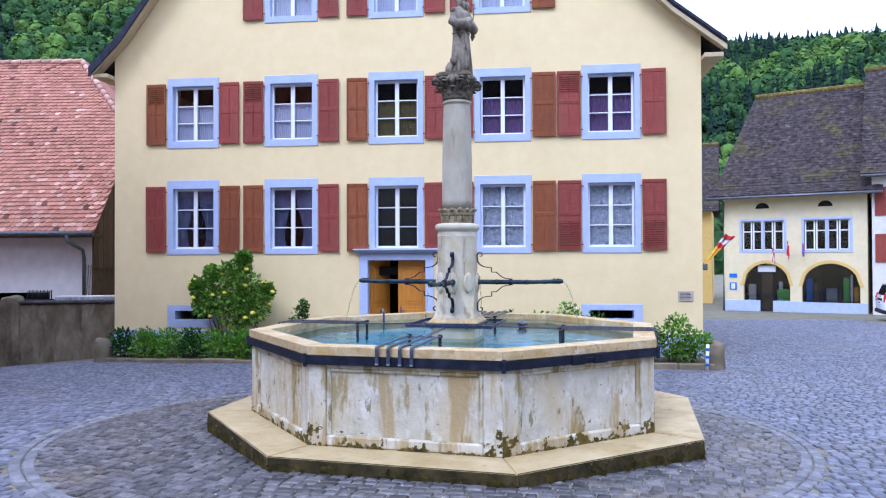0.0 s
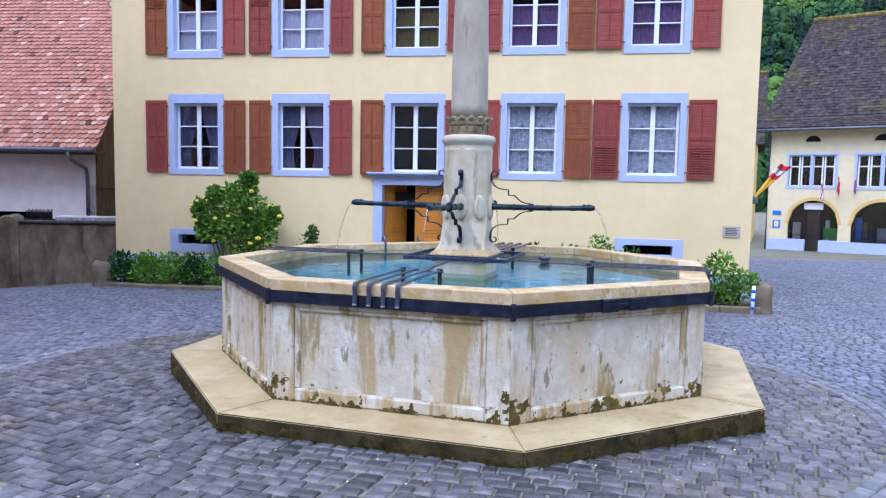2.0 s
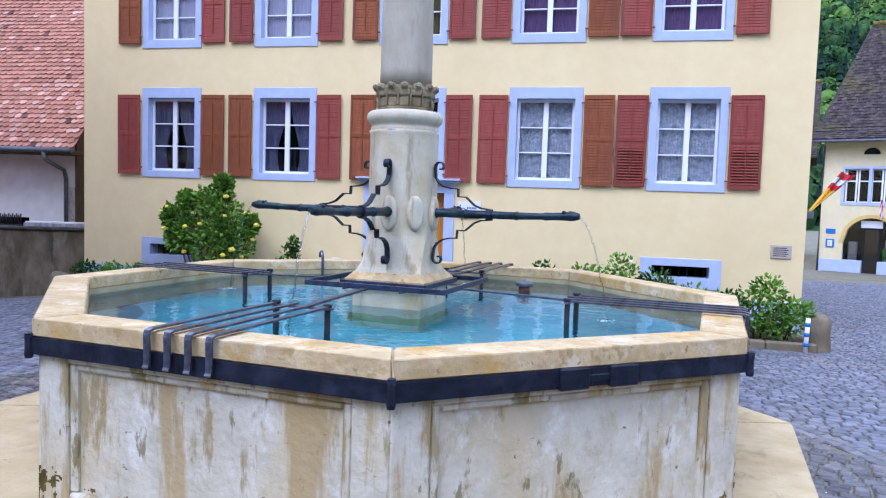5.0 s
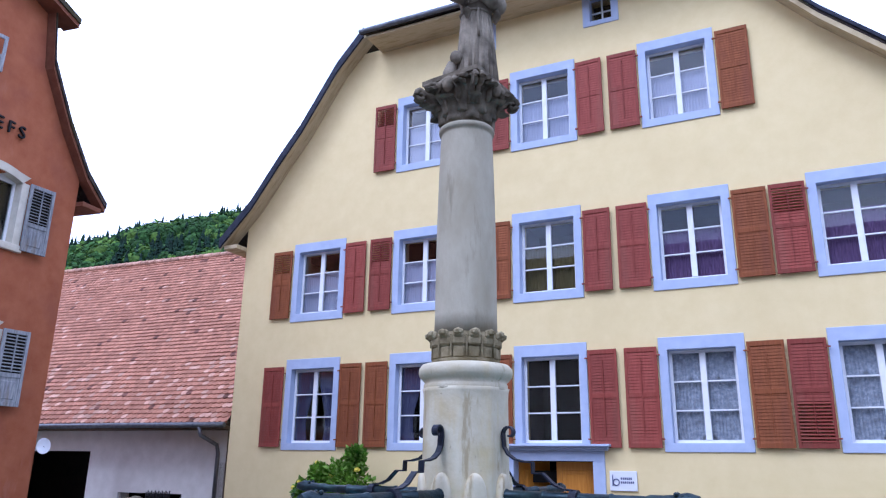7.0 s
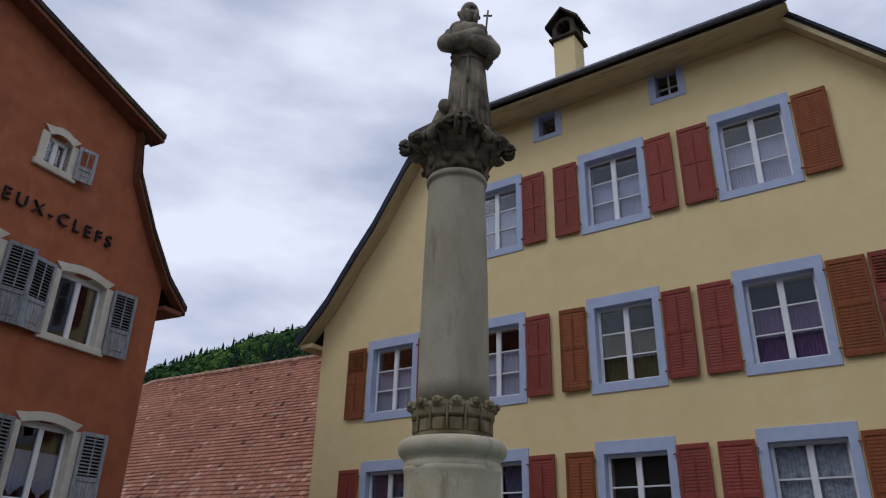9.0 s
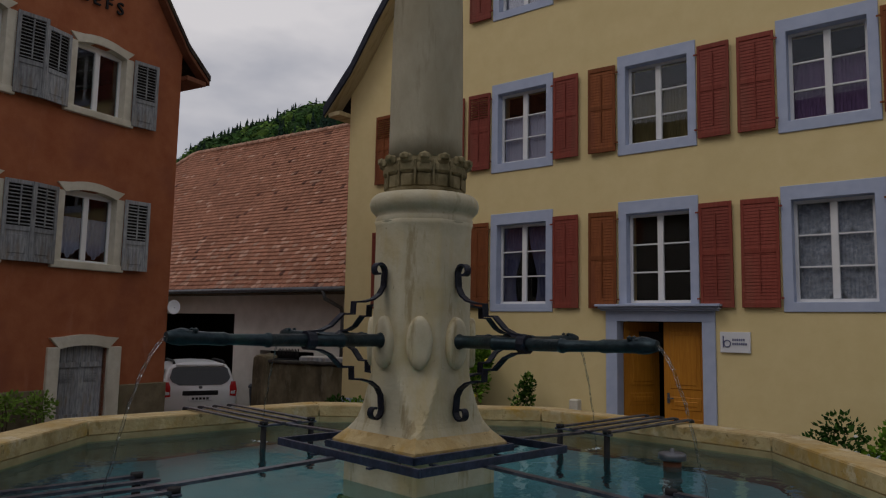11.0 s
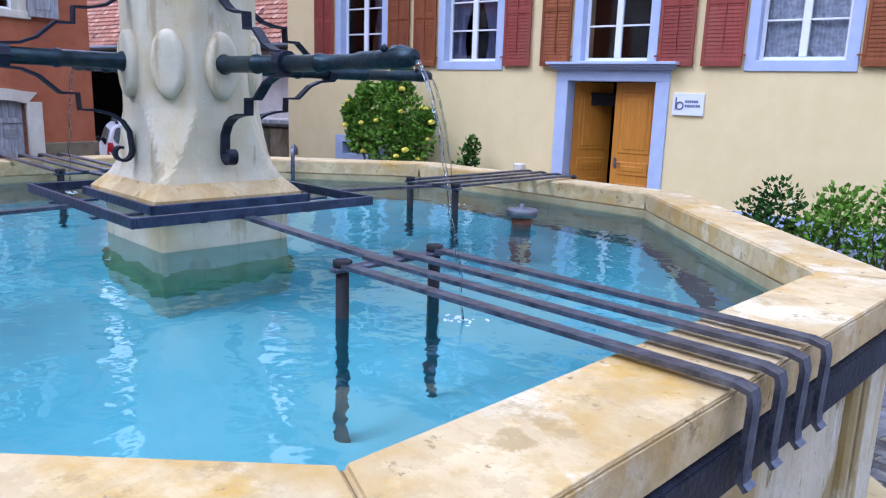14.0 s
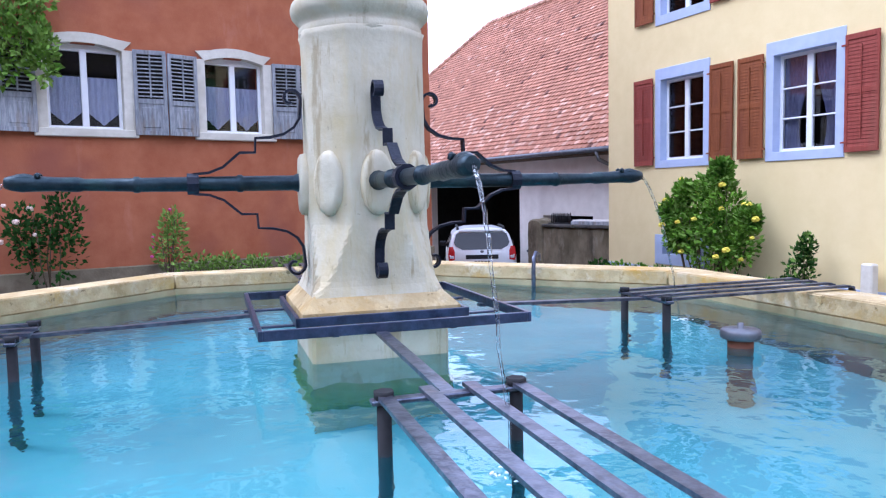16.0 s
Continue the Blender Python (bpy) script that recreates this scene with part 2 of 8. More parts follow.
M["collar"] = stuff_mat("mossy_sandstone", (0.15, 0.12, 0.06), (0.34, 0.29, 0.175), 0.95, 10, 0.5, 45, stain=(0.06, 0.05, 0.02), stain_scale=7, stain_amount=0.8)
M["sett"] = stuff_mat("grey_setts", (0.075, 0.079, 0.10), (0.185, 0.188, 0.21), 0.5, 9, 0.6, 26, island=0.32, bump_dist=0.01, stain=(0.17, 0.155, 0.13), stain_scale=0.7, stain_amount=0.35, spots=((7, 0.59, 0.66, 0.4, (0.24, 0.23, 0.21), (1, 1, 1)), (20, 0.6, 0.66, 0.5, (0.05, 0.05, 0.055), (1, 1, 1))))
SETT_WARM = dict(c1=(0.038, 0.038, 0.043), c2=(0.135, 0.128, 0.12), rough=0.36, scale=9, bump=0.8, bump_scale=26, bump_dist=0.014, stain=(0.13, 0.10, 0.06), stain_scale=0.9, stain_amount=0.5, spec=0.35,
                 spots=((7, 0.60, 0.67, 0.5, (0.20, 0.18, 0.15), (1, 1, 1)), (20, 0.6, 0.66, 0.55, (0.025, 0.025, 0.026), (1, 1, 1))))
M["sett_warm"] = stuff_mat("brown_grey_setts", island=0.5, **SETT_WARM)
M["sett_one"] = stuff_mat("brown_grey_setts_near", rand=0.5, **SETT_WARM)
M["sett_pale"] = stuff_mat("pale_setts", (0.11, 0.11, 0.118), (0.215, 0.21, 0.205), 0.6, 9, 0.5, 35, island=0.25)
M["ground"] = stuff_mat("sand_joints_and_paving", (0.11, 0.105, 0.08), (0.24, 0.215, 0.14), 0.9, 14, 0.6, 45, stain=(0.09, 0.10, 0.045), stain_scale=1.3, stain_amount=0.75)
M["red"] = stuff_mat("red_render", (0.315, 0.098, 0.044), (0.405, 0.145, 0.07), 0.9, 2.5, 0.25, 40, stain=(0.25, 0.085, 0.055), stain_scale=0.8, stain_amount=0.7, spots=((1.6, 0.58, 0.7, 0.5, (0.45, 0.19, 0.12), (1.4, 1.4, 0.4)),))
M["cream_stone"] = stuff_mat("cream_stone", (0.56, 0.52, 0.42), (0.68, 0.64, 0.54), 0.85, 8, 0.2, 40, stain=(0.42, 0.37, 0.28), stain_scale=2)
M["old_shutter"] = stuff_mat("bleached_grey_wood", (0.17, 0.18, 0.20), (0.38, 0.39, 0.40), 0.85, 7, 0.35, 30, stain=(0.20, 0.15, 0.10), stain_scale=3, rand=0.18, stretch=(4, 4, 0.7))
M["plinth_stone"] = stuff_mat("brown_stone_plinth", (0.14, 0.112, 0.07), (0.25, 0.205, 0.135), 0.9, 5, 0.5, 30, stain=(0.09, 0.09, 0.04), stain_scale=2.5, stain_amount=0.6)
M["tile"] = stuff_mat("red_clay_tiles", (0.30, 0.13, 0.080), (0.43, 0.21, 0.138), 0.85, 12, 0.2, 50, island=0.2, stain=(0.29, 0.13, 0.085), stain_scale=0.6, stain_amount=0.5)
M["tile_pale"] = stuff_mat("pale_clay_tiles", (0.42, 0.235, 0.165), (0.54, 0.335, 0.25), 0.85, 12, 0.2, 50, island=0.22, stain=(0.40, 0.22, 0.15), stain_scale=0.8, stain_amount=0.4)
M["tile_burnt"] = stuff_mat("burnt_clay_tiles", (0.09, 0.042, 0.032), (0.19, 0.085, 0.06), 0.9, 12, 0.2, 50, island=0.3)
M["tile_dark"] = stuff_mat("dark_mossy_tiles", (0.026, 0.021, 0.02), (0.085, 0.067, 0.06), 0.9, 5, 0.8, 9, island=0.3, bump_dist=0.03, stain=(0.09, 0.078, 0.018), stain_scale=0.6, stain_amount=0.7, spots=((3.2, 0.60, 0.66, 0.4, (0.20, 0.175, 0.165), (1, 1, 1)), (5, 0.6, 0.66, 0.7, (0.014, 0.011, 0.01), (1, 1, 1))))
M["barn_white"] = stuff_mat("off_white_render", (0.60, 0.57, 0.53), (0.70, 0.67, 0.63), 0.9, 3, 0.2, 40, stain=(0.48, 0.45, 0.42), stain_scale=0.7)
M["plain_wall"] = stuff_mat("grey_beige_render", (0.44, 0.41, 0.36), (0.54, 0.50, 0.44), 0.9, 3, 0.2, 40)
M["iron_wet"] = stuff_mat("wet_blue_black_iron", (0.012, 0.018, 0.042), (0.055, 0.07, 0.13), 0.3, 18, 0.25, 50, metal=0.3, stain=(0.02, 0.02, 0.03), stain_scale=6, spec=0.6)
M["plaque"] = stuff_mat("beige_plaque_stone", (0.40, 0.35, 0.29), (0.50, 0.44, 0.37), 0.8, 9, 0.2)
M["foam"] = stuff_mat("white_water_foam", (0.75, 0.80, 0.82), (0.85, 0.88, 0.9), 0.3, 30, 0, spec=0.5)
M["bin_grey"] = stuff_mat("slate_grey_plastic", (0.045, 0.055, 0.075), (0.07, 0.08, 0.10), 0.5, 5, 0.05)
M["old_wood"] = stuff_mat("dark_old_boards", (0.07, 0.05, 0.035), (0.14, 0.10, 0.07), 0.9, 6, 0.4, 20, rand=0.25, stretch=(5, 5, 0.5))
M["concrete"] = stuff_mat("stained_concrete", (0.12, 0.10, 0.062), (0.23, 0.19, 0.125), 0.92, 4, 0.7, 18, stain=(0.08, 0.068, 0.038), stain_scale=1.4, stain_amount=0.7, stretch=(1, 1, 0.6), spots=((2.2, 0.50, 0.64, 0.6, (0.035, 0.03, 0.022), (1.3, 1.3, 0.3)), (6, 0.56, 0.64, 0.5, (0.26, 0.23, 0.17), (1, 1, 0.3))))
M["coping"] = stuff_mat("dark_coping_stone", (0.045, 0.042, 0.04), (0.11, 0.10, 0.09), 0.9, 6, 0.5, 25, stain=(0.06, 0.065, 0.03), stain_scale=3)
# near-black puts the shade of openings into the colour; also draws plaque lines
M["dark"] = stuff_mat("shade_and_print_black", (0.012, 0.012, 0.013), (0.022, 0.021, 0.02), 0.95, 3, 0)
M["oak"] = stuff_mat("varnished_oak", (0.44, 0.165, 0.012), (0.56, 0.235, 0.025), 0.45, 5, 0.15, 25, stretch=(7, 7, 0.6), spec=0.4)
M["soffit"] = stuff_mat("cream_soffit_boards", (0.48, 0.385, 0.22), (0.57, 0.47, 0.29), 0.8, 6, 0.1, stretch=(1, 6, 1), stain=(0.30, 0.22, 0.11), stain_scale=2)
M["zinc"] = stuff_mat("grey_zinc", (0.10, 0.105, 0.12), (0.18, 0.185, 0.2), 0.45, 9, 0.1, metal=0.6)
M["curtain_white"] = stuff_mat("white_lace", (0.42, 0.45, 0.60), (0.66, 0.68, 0.80), 0.9, 14, 0.2, stretch=(4, 4, 0.7))
M["curtain_lace"] = stuff_mat("grey_blue_lace", (0.22, 0.27, 0.34), (0.70, 0.74, 0.82), 0.9, 18, 0.3, stain=(0.12, 0.14, 0.15), stain_scale=9, stain_amount=0.8)
M["curtain_purple"] = stuff_mat("mauve_cloth", (0.09, 0.05, 0.13), (0.27, 0.17, 0.33), 0.9, 12, 0.1, stretch=(6, 6, 0.6))
M["curtain_dark"] = stuff_mat("navy_cloth", (0.045, 0.05, 0.11), (0.19, 0.20, 0.34), 0.9, 12, 0.1, stretch=(6, 6, 0.6))
M["curtain_olive"] = stuff_mat("olive_cloth", (0.09, 0.075, 0.028), (0.20, 0.165, 0.065), 0.9, 12, 0.1, stretch=(6, 6, 0.6))
M["pane"] = glass_mat("window_glass", (0.90, 0.91, 0.93), 0.01, 1.48)
M["water"] = water_mat("fountain_water", (0.53, 0.81, 0.87), 0.08, (0.06, 0.33, 0.42))
M["basin_floor"] = stuff_mat("turquoise_basin_paint", (0.22, 0.445, 0.465), (0.36, 0.59, 0.60), 0.8, 1.6, 0.1, stain=(0.42, 0.60, 0.56), stain_scale=1.3)
M["basin_inner"] = stuff_mat("algae_stained_stone", (0.25, 0.205, 0.10), (0.46, 0.39, 0.215), 0.8, 5, 0.3, stain=(0.20, 0.20, 0.12), stain_scale=2.5)
M["jet"] = glass_mat("falling_water", (0.93, 0.96, 0.98), 0.05, 1.45, 0.6, 60)
M["leaf"] = stuff_mat("green_leaves", (0.055, 0.15, 0.012), (0.19, 0.35, 0.036), 0.85, 3, 0, island=0.45, spec=0.08)
M["leaf_dark"] = stuff_mat("dark_green_leaves", (0.012, 0.042, 0.009), (0.042, 0.105, 0.018), 0.85, 3, 0, island=0.45, spec=0.08)
M["leaf_light"] = stuff_mat("light_green_leaves", (0.12, 0.22, 0.03), (0.22, 0.34, 0.06), 0.75, 3, 0, island=0.35, spec=0.2)
M["stem"] = stuff_mat("woody_stems", (0.07, 0.05, 0.03), (0.13, 0.10, 0.06), 0.9, 12, 0.2)
M["rose_yellow"] = stuff_mat("yellow_petals", (0.85, 0.68, 0.05), (0.9, 0.78, 0.12), 0.6, 20, 0)
M["rose_pale"] = stuff_mat("pale_peach_petals", (0.78, 0.55, 0.42), (0.85, 0.72, 0.62), 0.6, 20, 0)
M["rose_pink"] = stuff_mat("magenta_petals", (0.5, 0.05, 0.25), (0.65, 0.12, 0.35), 0.6, 20, 0)
M["forest"] = stuff_mat("broadleaf_forest", (0.012, 0.038, 0.012), (0.045, 0.098, 0.022), 0.95, 0.35, 0.5, 1.4, island=0.5, bump_dist=0.3)
M["forest_light"] = stuff_mat("light_broadleaf_forest", (0.04, 0.088, 0.014), (0.105, 0.175, 0.03), 0.95, 0.35, 0.5, 1.4, island=0.45, bump_dist=0.3)
M["fir"] = stuff_mat("fir_forest", (0.006, 0.018, 0.012), (0.015, 0.035, 0.02), 0.95, 0.5, 0.8, 2.0, island=0.35, bump_dist=0.5)
M["car_white"] = stuff_mat("white_car_paint", (0.74, 0.76, 0.78), (0.78, 0.8, 0.82), 0.25, 2, 0, spec=0.6)
M["car_glass"] = stuff_mat("dark_car_glass", (0.008, 0.01, 0.014), (0.016, 0.018, 0.024), 0.05, 2, 0, spec=0.35)
M["black"] = stuff_mat("black_rubber", (0.012, 0.012, 0.013), (0.025, 0.025, 0.027), 0.7, 9, 0.1)
M["lamp_red"] = stuff_mat("red_lens", (0.38, 0.015, 0.015), (0.5, 0.03, 0.03), 0.2, 5, 0)
M["lamp_clear"] = stuff_mat("clear_lens", (0.5, 0.52, 0.55), (0.7, 0.72, 0.75), 0.1, 5, 0)
M["sign_white"] = stuff_mat("white_sign", (0.72, 0.73, 0.76), (0.76, 0.77, 0.8), 0.4, 5, 0)
M["sign_blue"] = stuff_mat("blue_sign", (0.03, 0.14, 0.5), (0.05, 0.18, 0.58), 0.4, 5, 0)
M["flag_red"] = stuff_mat("red_cloth", (0.5, 0.02, 0.03), (0.58, 0.04, 0.05), 0.8, 9, 0)
M["flag_yellow"] = stuff_mat("yellow_cloth", (0.75, 0.42, 0.03), (0.8, 0.5, 0.06), 0.8, 9, 0)
M["green_paint"] = stuff_mat("green_paint", (0.12, 0.42, 0.06), (0.16, 0.5, 0.09), 0.6, 9, 0)
M["algae"] = stuff_mat("green_algae", (0.10, 0.17, 0.03), (0.22, 0.30, 0.07), 0.9, 9, 0.3)
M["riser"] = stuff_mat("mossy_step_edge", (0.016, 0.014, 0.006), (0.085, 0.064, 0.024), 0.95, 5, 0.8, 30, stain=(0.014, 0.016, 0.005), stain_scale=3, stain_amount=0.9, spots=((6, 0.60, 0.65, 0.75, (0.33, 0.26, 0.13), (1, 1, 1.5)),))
M["moss"] = stuff_mat("dark_moss", (0.012, 0.013, 0.003), (0.065, 0.052, 0.012), 0.95, 14, 0.6, 60, stain=(0.12, 0.085, 0.018), stain_scale=6, stain_amount=0.7)
M["statue_stone"] = stuff_mat("weathered_statue_sandstone", (0.15, 0.128, 0.093), (0.36, 0.315, 0.24), 0.95, 9, 0.5, 45, stain=(0.05, 0.042, 0.03), stain_scale=6, stain_amount=0.75)
M["roof_edge"] = stuff_mat("dark_slate_edge", (0.018, 0.021, 0.034), (0.045, 0.048, 0.066), 0.8, 8, 0.4, 20)
M["moss_olive"] = stuff_mat("olive_moss", (0.05, 0.042, 0.01), (0.20, 0.145, 0.035), 0.95, 10, 0.6, 60, stain=(0.30, 0.21, 0.06), stain_scale=6, stain_amount=0.8)
M["algae_wall"] = stuff_mat("dark_algae_stone", (0.05, 0.042, 0.026), (0.13, 0.11, 0.07), 0.85, 4, 0.3, 30, stain=(0.12, 0.17, 0.13), stain_scale=1.6, stain_amount=0.7)
M["verge_wood"] = stuff_mat("red_brown_boards", (0.16, 0.06, 0.035), (0.22, 0.09, 0.05), 0.8, 5, 0.2, 20)
M["petal_litter"] = stuff_mat("pale_petal_litter", (0.45, 0.36, 0.12), (0.72, 0.66, 0.42), 0.8, 3, 0, island=0.35)
M["petal_white"] = stuff_mat("white_petals", (0.78, 0.78, 0.76), (0.85, 0.85, 0.83), 0.6, 20, 0)


# ---- shape helpers ----
def box(bm, x0, x1, y0, y1, z0, z1, m=None):
    v = [bm.verts.new(p) for p in ((x0, y0, z0), (x1, y0, z0), (x1, y1, z0), (x0, y1, z0), (x0, y0, z1), (x1, y0, z1), (x1, y1, z1), (x0, y1, z1))]
    for q in ((3, 2, 1, 0), (4, 5, 6, 7), (0, 1, 5, 4), (1, 2, 6, 5), (2, 3, 7, 6), (3, 0, 4, 7)):
        bm.faces.new([v[i] for i in q])
    if m is not None:
        bmesh.ops.transform(bm, matrix=m, verts=v)
    return v


def bbox(bm, x0, x1, y0, y1, z0, z1, b=0.01, m=None):
    """A box with bevelled edges."""
    v = box(bm, x0, x1, y0, y1, z0, z1)
    e = list({e for w in v for e in w.link_edges})
    r = bmesh.ops.bevel(bm, geom=e, offset=b, segments=1, affect="EDGES")
    if m is not None:
        bmesh.ops.transform(bm, matrix=m, verts=list({w for f in r["faces"] for w in f.verts} | {w for w in v if w.is_valid}))


def prism(bm, pts, z0, z1):
    """An upright prism over a plan outline (counter-clockwise)."""
    lo, hi = [bm.verts.new((x, y, z0)) for x, y in pts], [bm.verts.new((x, y, z1)) for x, y in pts]
    bm.faces.new(lo[::-1]), bm.faces.new(hi)
    k = len(pts)
    for i in range(k):
        bm.faces.new((lo[i], lo[(i + 1) % k], hi[(i + 1) % k], hi[i]))
    return lo + hi


def lathe(bm, prof, n=24, smooth=True, twist=0.0, fn=None):
    rings = []
    for r, z in prof:
        ring = []
        for i in range(n):
            a = 2 * math.pi * i / n + twist
            k = fn(a, z) if fn else 1.0
            ring.append(bm.verts.new((r * k * math.cos(a), r * k * math.sin(a), z)))
        rings.append(ring)
    for a, b in zip(rings, rings[1:]):
        for i in range(n):
            f = bm.faces.new((a[i], a[(i + 1) % n], b[(i + 1) % n], b[i]))
            f.smooth = smooth
    bm.faces.new(rings[0][::-1]), bm.faces.new(rings[-1])
    return [v for r in rings for v in r]


def tube(bm, path, radii, n=8, smooth=True):
    path = [Vector(p) for p in path]
    if not hasattr(radii, "__len__"):
        radii = [radii] * len(path)
    rings, up = [], Vector((0, 0, 1))
    for i, p in enumerate(path):
        d = (path[min(i + 1, len(path) - 1)] - path[max(i - 1, 0)]).normalized()
        s = d.cross(up)
        s = s.normalized() if s.length > 0.05 else Vector((1, 0, 0)) - d * d.x
        s.normalize()
        u = s.cross(d)
        rings.append([bm.verts.new(p + (s * math.cos(a) + u * math.sin(a)) * radii[i]) for a in (2 * math.pi * k / n for k in range(n))])
    for a, b in zip(rings, rings[1:]):
        for i in range(n):
            f = bm.faces.new((a[i], a[(i + 1) % n], b[(i + 1) % n], b[i]))
            f.smooth = smooth
    bm.faces.new(rings[0][::-1]), bm.faces.new(rings[-1])


def ribbon(bm, pts, width, thick):
    """A flat iron strip bent along points (r, z) in the plane y = 0; width lies along y."""
    h = width / 2
    P = [Vector((x, 0, z)) for x, z in pts]
    rows = []
    for i, p in enumerate(P):
        d = (P[min(i + 1, len(P) - 1)] - P[max(i - 1, 0)]).normalized()
        nrm = Vector((-d.z, 0, d.x)) * thick / 2
        rows.append([bm.verts.new(p + nrm + Vector((0, s, 0))) for s in (-h, h)] + [bm.verts.new(p - nrm + Vector((0, s, 0))) for s in (h, -h)])
    for a, b in zip(rows, rows[1:]):
        for i in range(4):
            bm.faces.new((a[i], a[(i + 1) % 4], b[(i + 1) % 4], b[i]))
    bm.faces.new(rows[0][::-1]), bm.faces.new(rows[-1])


def done(bm, name, mat):
    bmesh.ops.recalc_face_normals(bm, faces=bm.faces)
    me = bpy.data.meshes.new(name)
    bm.to_mesh(me)
    bm.free()
    for q in (mat if isinstance(mat, (list, tuple)) else [mat]):
        me.materials.append(q)
    return me


def part(name, bm, material, parent, label="", m=None):
    me = bm if isinstance(bm, bpy.types.Mesh) else done(bm, name, material)
    ob = new(name, me)
    ob.parent = parent
    if m is not None:
        ob.matrix_basis = m
    if label:
        ob["label"] = label
    return ob


def thing(name, label, category, m=None, group="", kind=""):
    ob = new(name)
    ob.empty_display_size = 0.1
    if m is not None:
        ob.matrix_basis = m
    return tagged(ob, label, category, group, kind)


def single(name, bm, mat, label, category, m=None, group="", kind=""):
    ob = new(name, bm if isinstance(bm, bpy.types.Mesh) else done(bm, name, mat))
    if m is not None:
        ob.matrix_basis = m
    return tagged(ob, label, category, group, kind)


def raw_mesh(name, verts, faces, mats, idx=None):
    me = bpy.data.meshes.new(name)
    me.from_pydata(verts, [], faces)
    for q in mats:
        me.materials.append(q)
    if idx is not None:
        me.polygons.foreach_set("material_index", idx)
    me.update()
    return me


def wall_sheet(x0, x1, z0, z1, holes, thick, outline=()):
    """A wall in the plane y = 0 (its outer face), thickened to +y, with rectangular openings; outline: points (x, z) of the roof line that trims it."""
    xs = sorted({x0, x1, *[h[0] for h in holes], *[h[1] for h in holes]})
    zs = sorted({z0, z1, *[h[2] for h in holes], *[h[3] for h in holes]})
    bm = bmesh.new()
    vs = {}
    for i, x in enumerate(xs):
        for j, z in enumerate(zs):
            vs[i, j] = bm.verts.new((x, 0, z))
    for i in range(len(xs) - 1):
        for j in range(len(zs) - 1):
            cx, cz = (xs[i] + xs[i + 1]) / 2, (zs[j] + zs[j + 1]) / 2
            if not any(h[0] < cx < h[1] and h[2] < cz < h[3] for h in holes):
                bm.faces.new((vs[i, j], vs[i + 1, j], vs[i + 1, j + 1], vs[i, j + 1]))
    line = sorted(outline)
    for (xa, za), (xb, zb) in zip(line, line[1:]):
        d = Vector((xb - xa, 0, zb - za)).normalized()
        bmesh.ops.bisect_plane(bm, geom=bm.verts[:] + bm.edges[:] + bm.faces[:], plane_co=(xa, 0, za), plane_no=(1, 0, 0))
        bmesh.ops.bisect_plane(bm, geom=bm.verts[:] + bm.edges[:] + bm.faces[:], plane_co=(xa, 0, za), plane_no=(-d.z, 0, d.x))
    if line:
        lx, lz = [p[0] for p in line], [p[1] for p in line]
        gone = [f for f in bm.faces if f.calc_center_median().z > np.interp(f.calc_center_median().x, lx, lz)]
        bmesh.ops.delete(bm, geom=gone, context="FACES")
    r = bmesh.ops.extrude_face_region(bm, geom=bm.faces[:])
    bmesh.ops.translate(bm, vec=(0, thick, 0), verts=[v for v in r["geom"] if isinstance(v, bmesh.types.BMVert)])
    loose = [v for v in bm.verts if not v.link_faces]
    bmesh.ops.delete(bm, geom=loose, context="VERTS")
    return bm


def ground_z(x, y):
    z = 0.05 - 0.057 * (min(y, 8.5) + 2.7)
    if y > 8.5:
        z -= 0.021 * (min(y, 40) - 8.5)
    if y < -12:
        z = 0.05 - 0.057 * (-12 + 2.7)
    if x < -9.0:
        z -= 0.08 * (min(-x, 16) - 9.0)
    return z


# ---- ground: one sheet to the horizon ----
def build_ground():
    xs = sorted({*np.linspace(-24, 24, 49), -9.0, -16.0, *(s * d for s in (-1, 1) for d in (30, 45, 70, 120, 300, 900, 3000))})
    ys = sorted({*np.linspace(-16, 24, 41), -12.0, 8.5, 40.0, 30, 35, 55, 80, 150, 400, 1000, 3000, -25, -50, -120, -400, -3000})
    verts = [(x, y, ground_z(x, y) + 0.001) for y in ys for x in xs]
    w = len(xs)
    faces = [(j * w + i, j * w + i + 1, (j + 1) * w + i + 1, (j + 1) * w + i) for j in range(len(ys) - 1) for i in range(w - 1)]
    ob = new("ground", raw_mesh("ground", verts, faces, [M["ground"]]))
    tagged(ob, "grey paved village square sloping down to the houses", "ground", kind="structure")
    return ob


ground = build_ground()

# ---- fountain ----
TH = radians(-8.0)
AX, AY = 1.010, 0.9865
RIM_Z, WATER_Z, STEP_Z = 1.077, 0.957, 0.17


def octo(r, k):
    """Corner k of the fountain's octagon with circumradius r; corner 0 is front left."""
    b = radians(-112.5 + 45 * k)
    x, y = r * math.cos(b) * AX, r * math.sin(b) * AY
    return Vector((x * math.cos(TH) - y * math.sin(TH), x * math.sin(TH) + y * math.cos(TH)))


fountain = thing("fountain", "octagonal limestone village fountain with a column and four spouts", "fountain")


def side_prism(bm, ro, ri, k, z0, z1, gap=0.003, bevel=0.012, steps=2):
    """One side's stone between an outer and an inner octagon."""
    a, b, c, d = octo(ro, k), octo(ro, k + 1), octo(ri, k + 1), octo(ri, k)
    u = (b - a).normalized() * gap
    v = prism(bm, [a + u, b - u, c - u, d + u], z0, z1)
    e = list({e for w in v for e in w.link_edges})
    r = bmesh.ops.bevel(bm, geom=e, offset=bevel, segments=steps, affect="EDGES")
    for f in r["faces"]:
        f.smooth = f.calc_area() < 0.02 and steps > 2


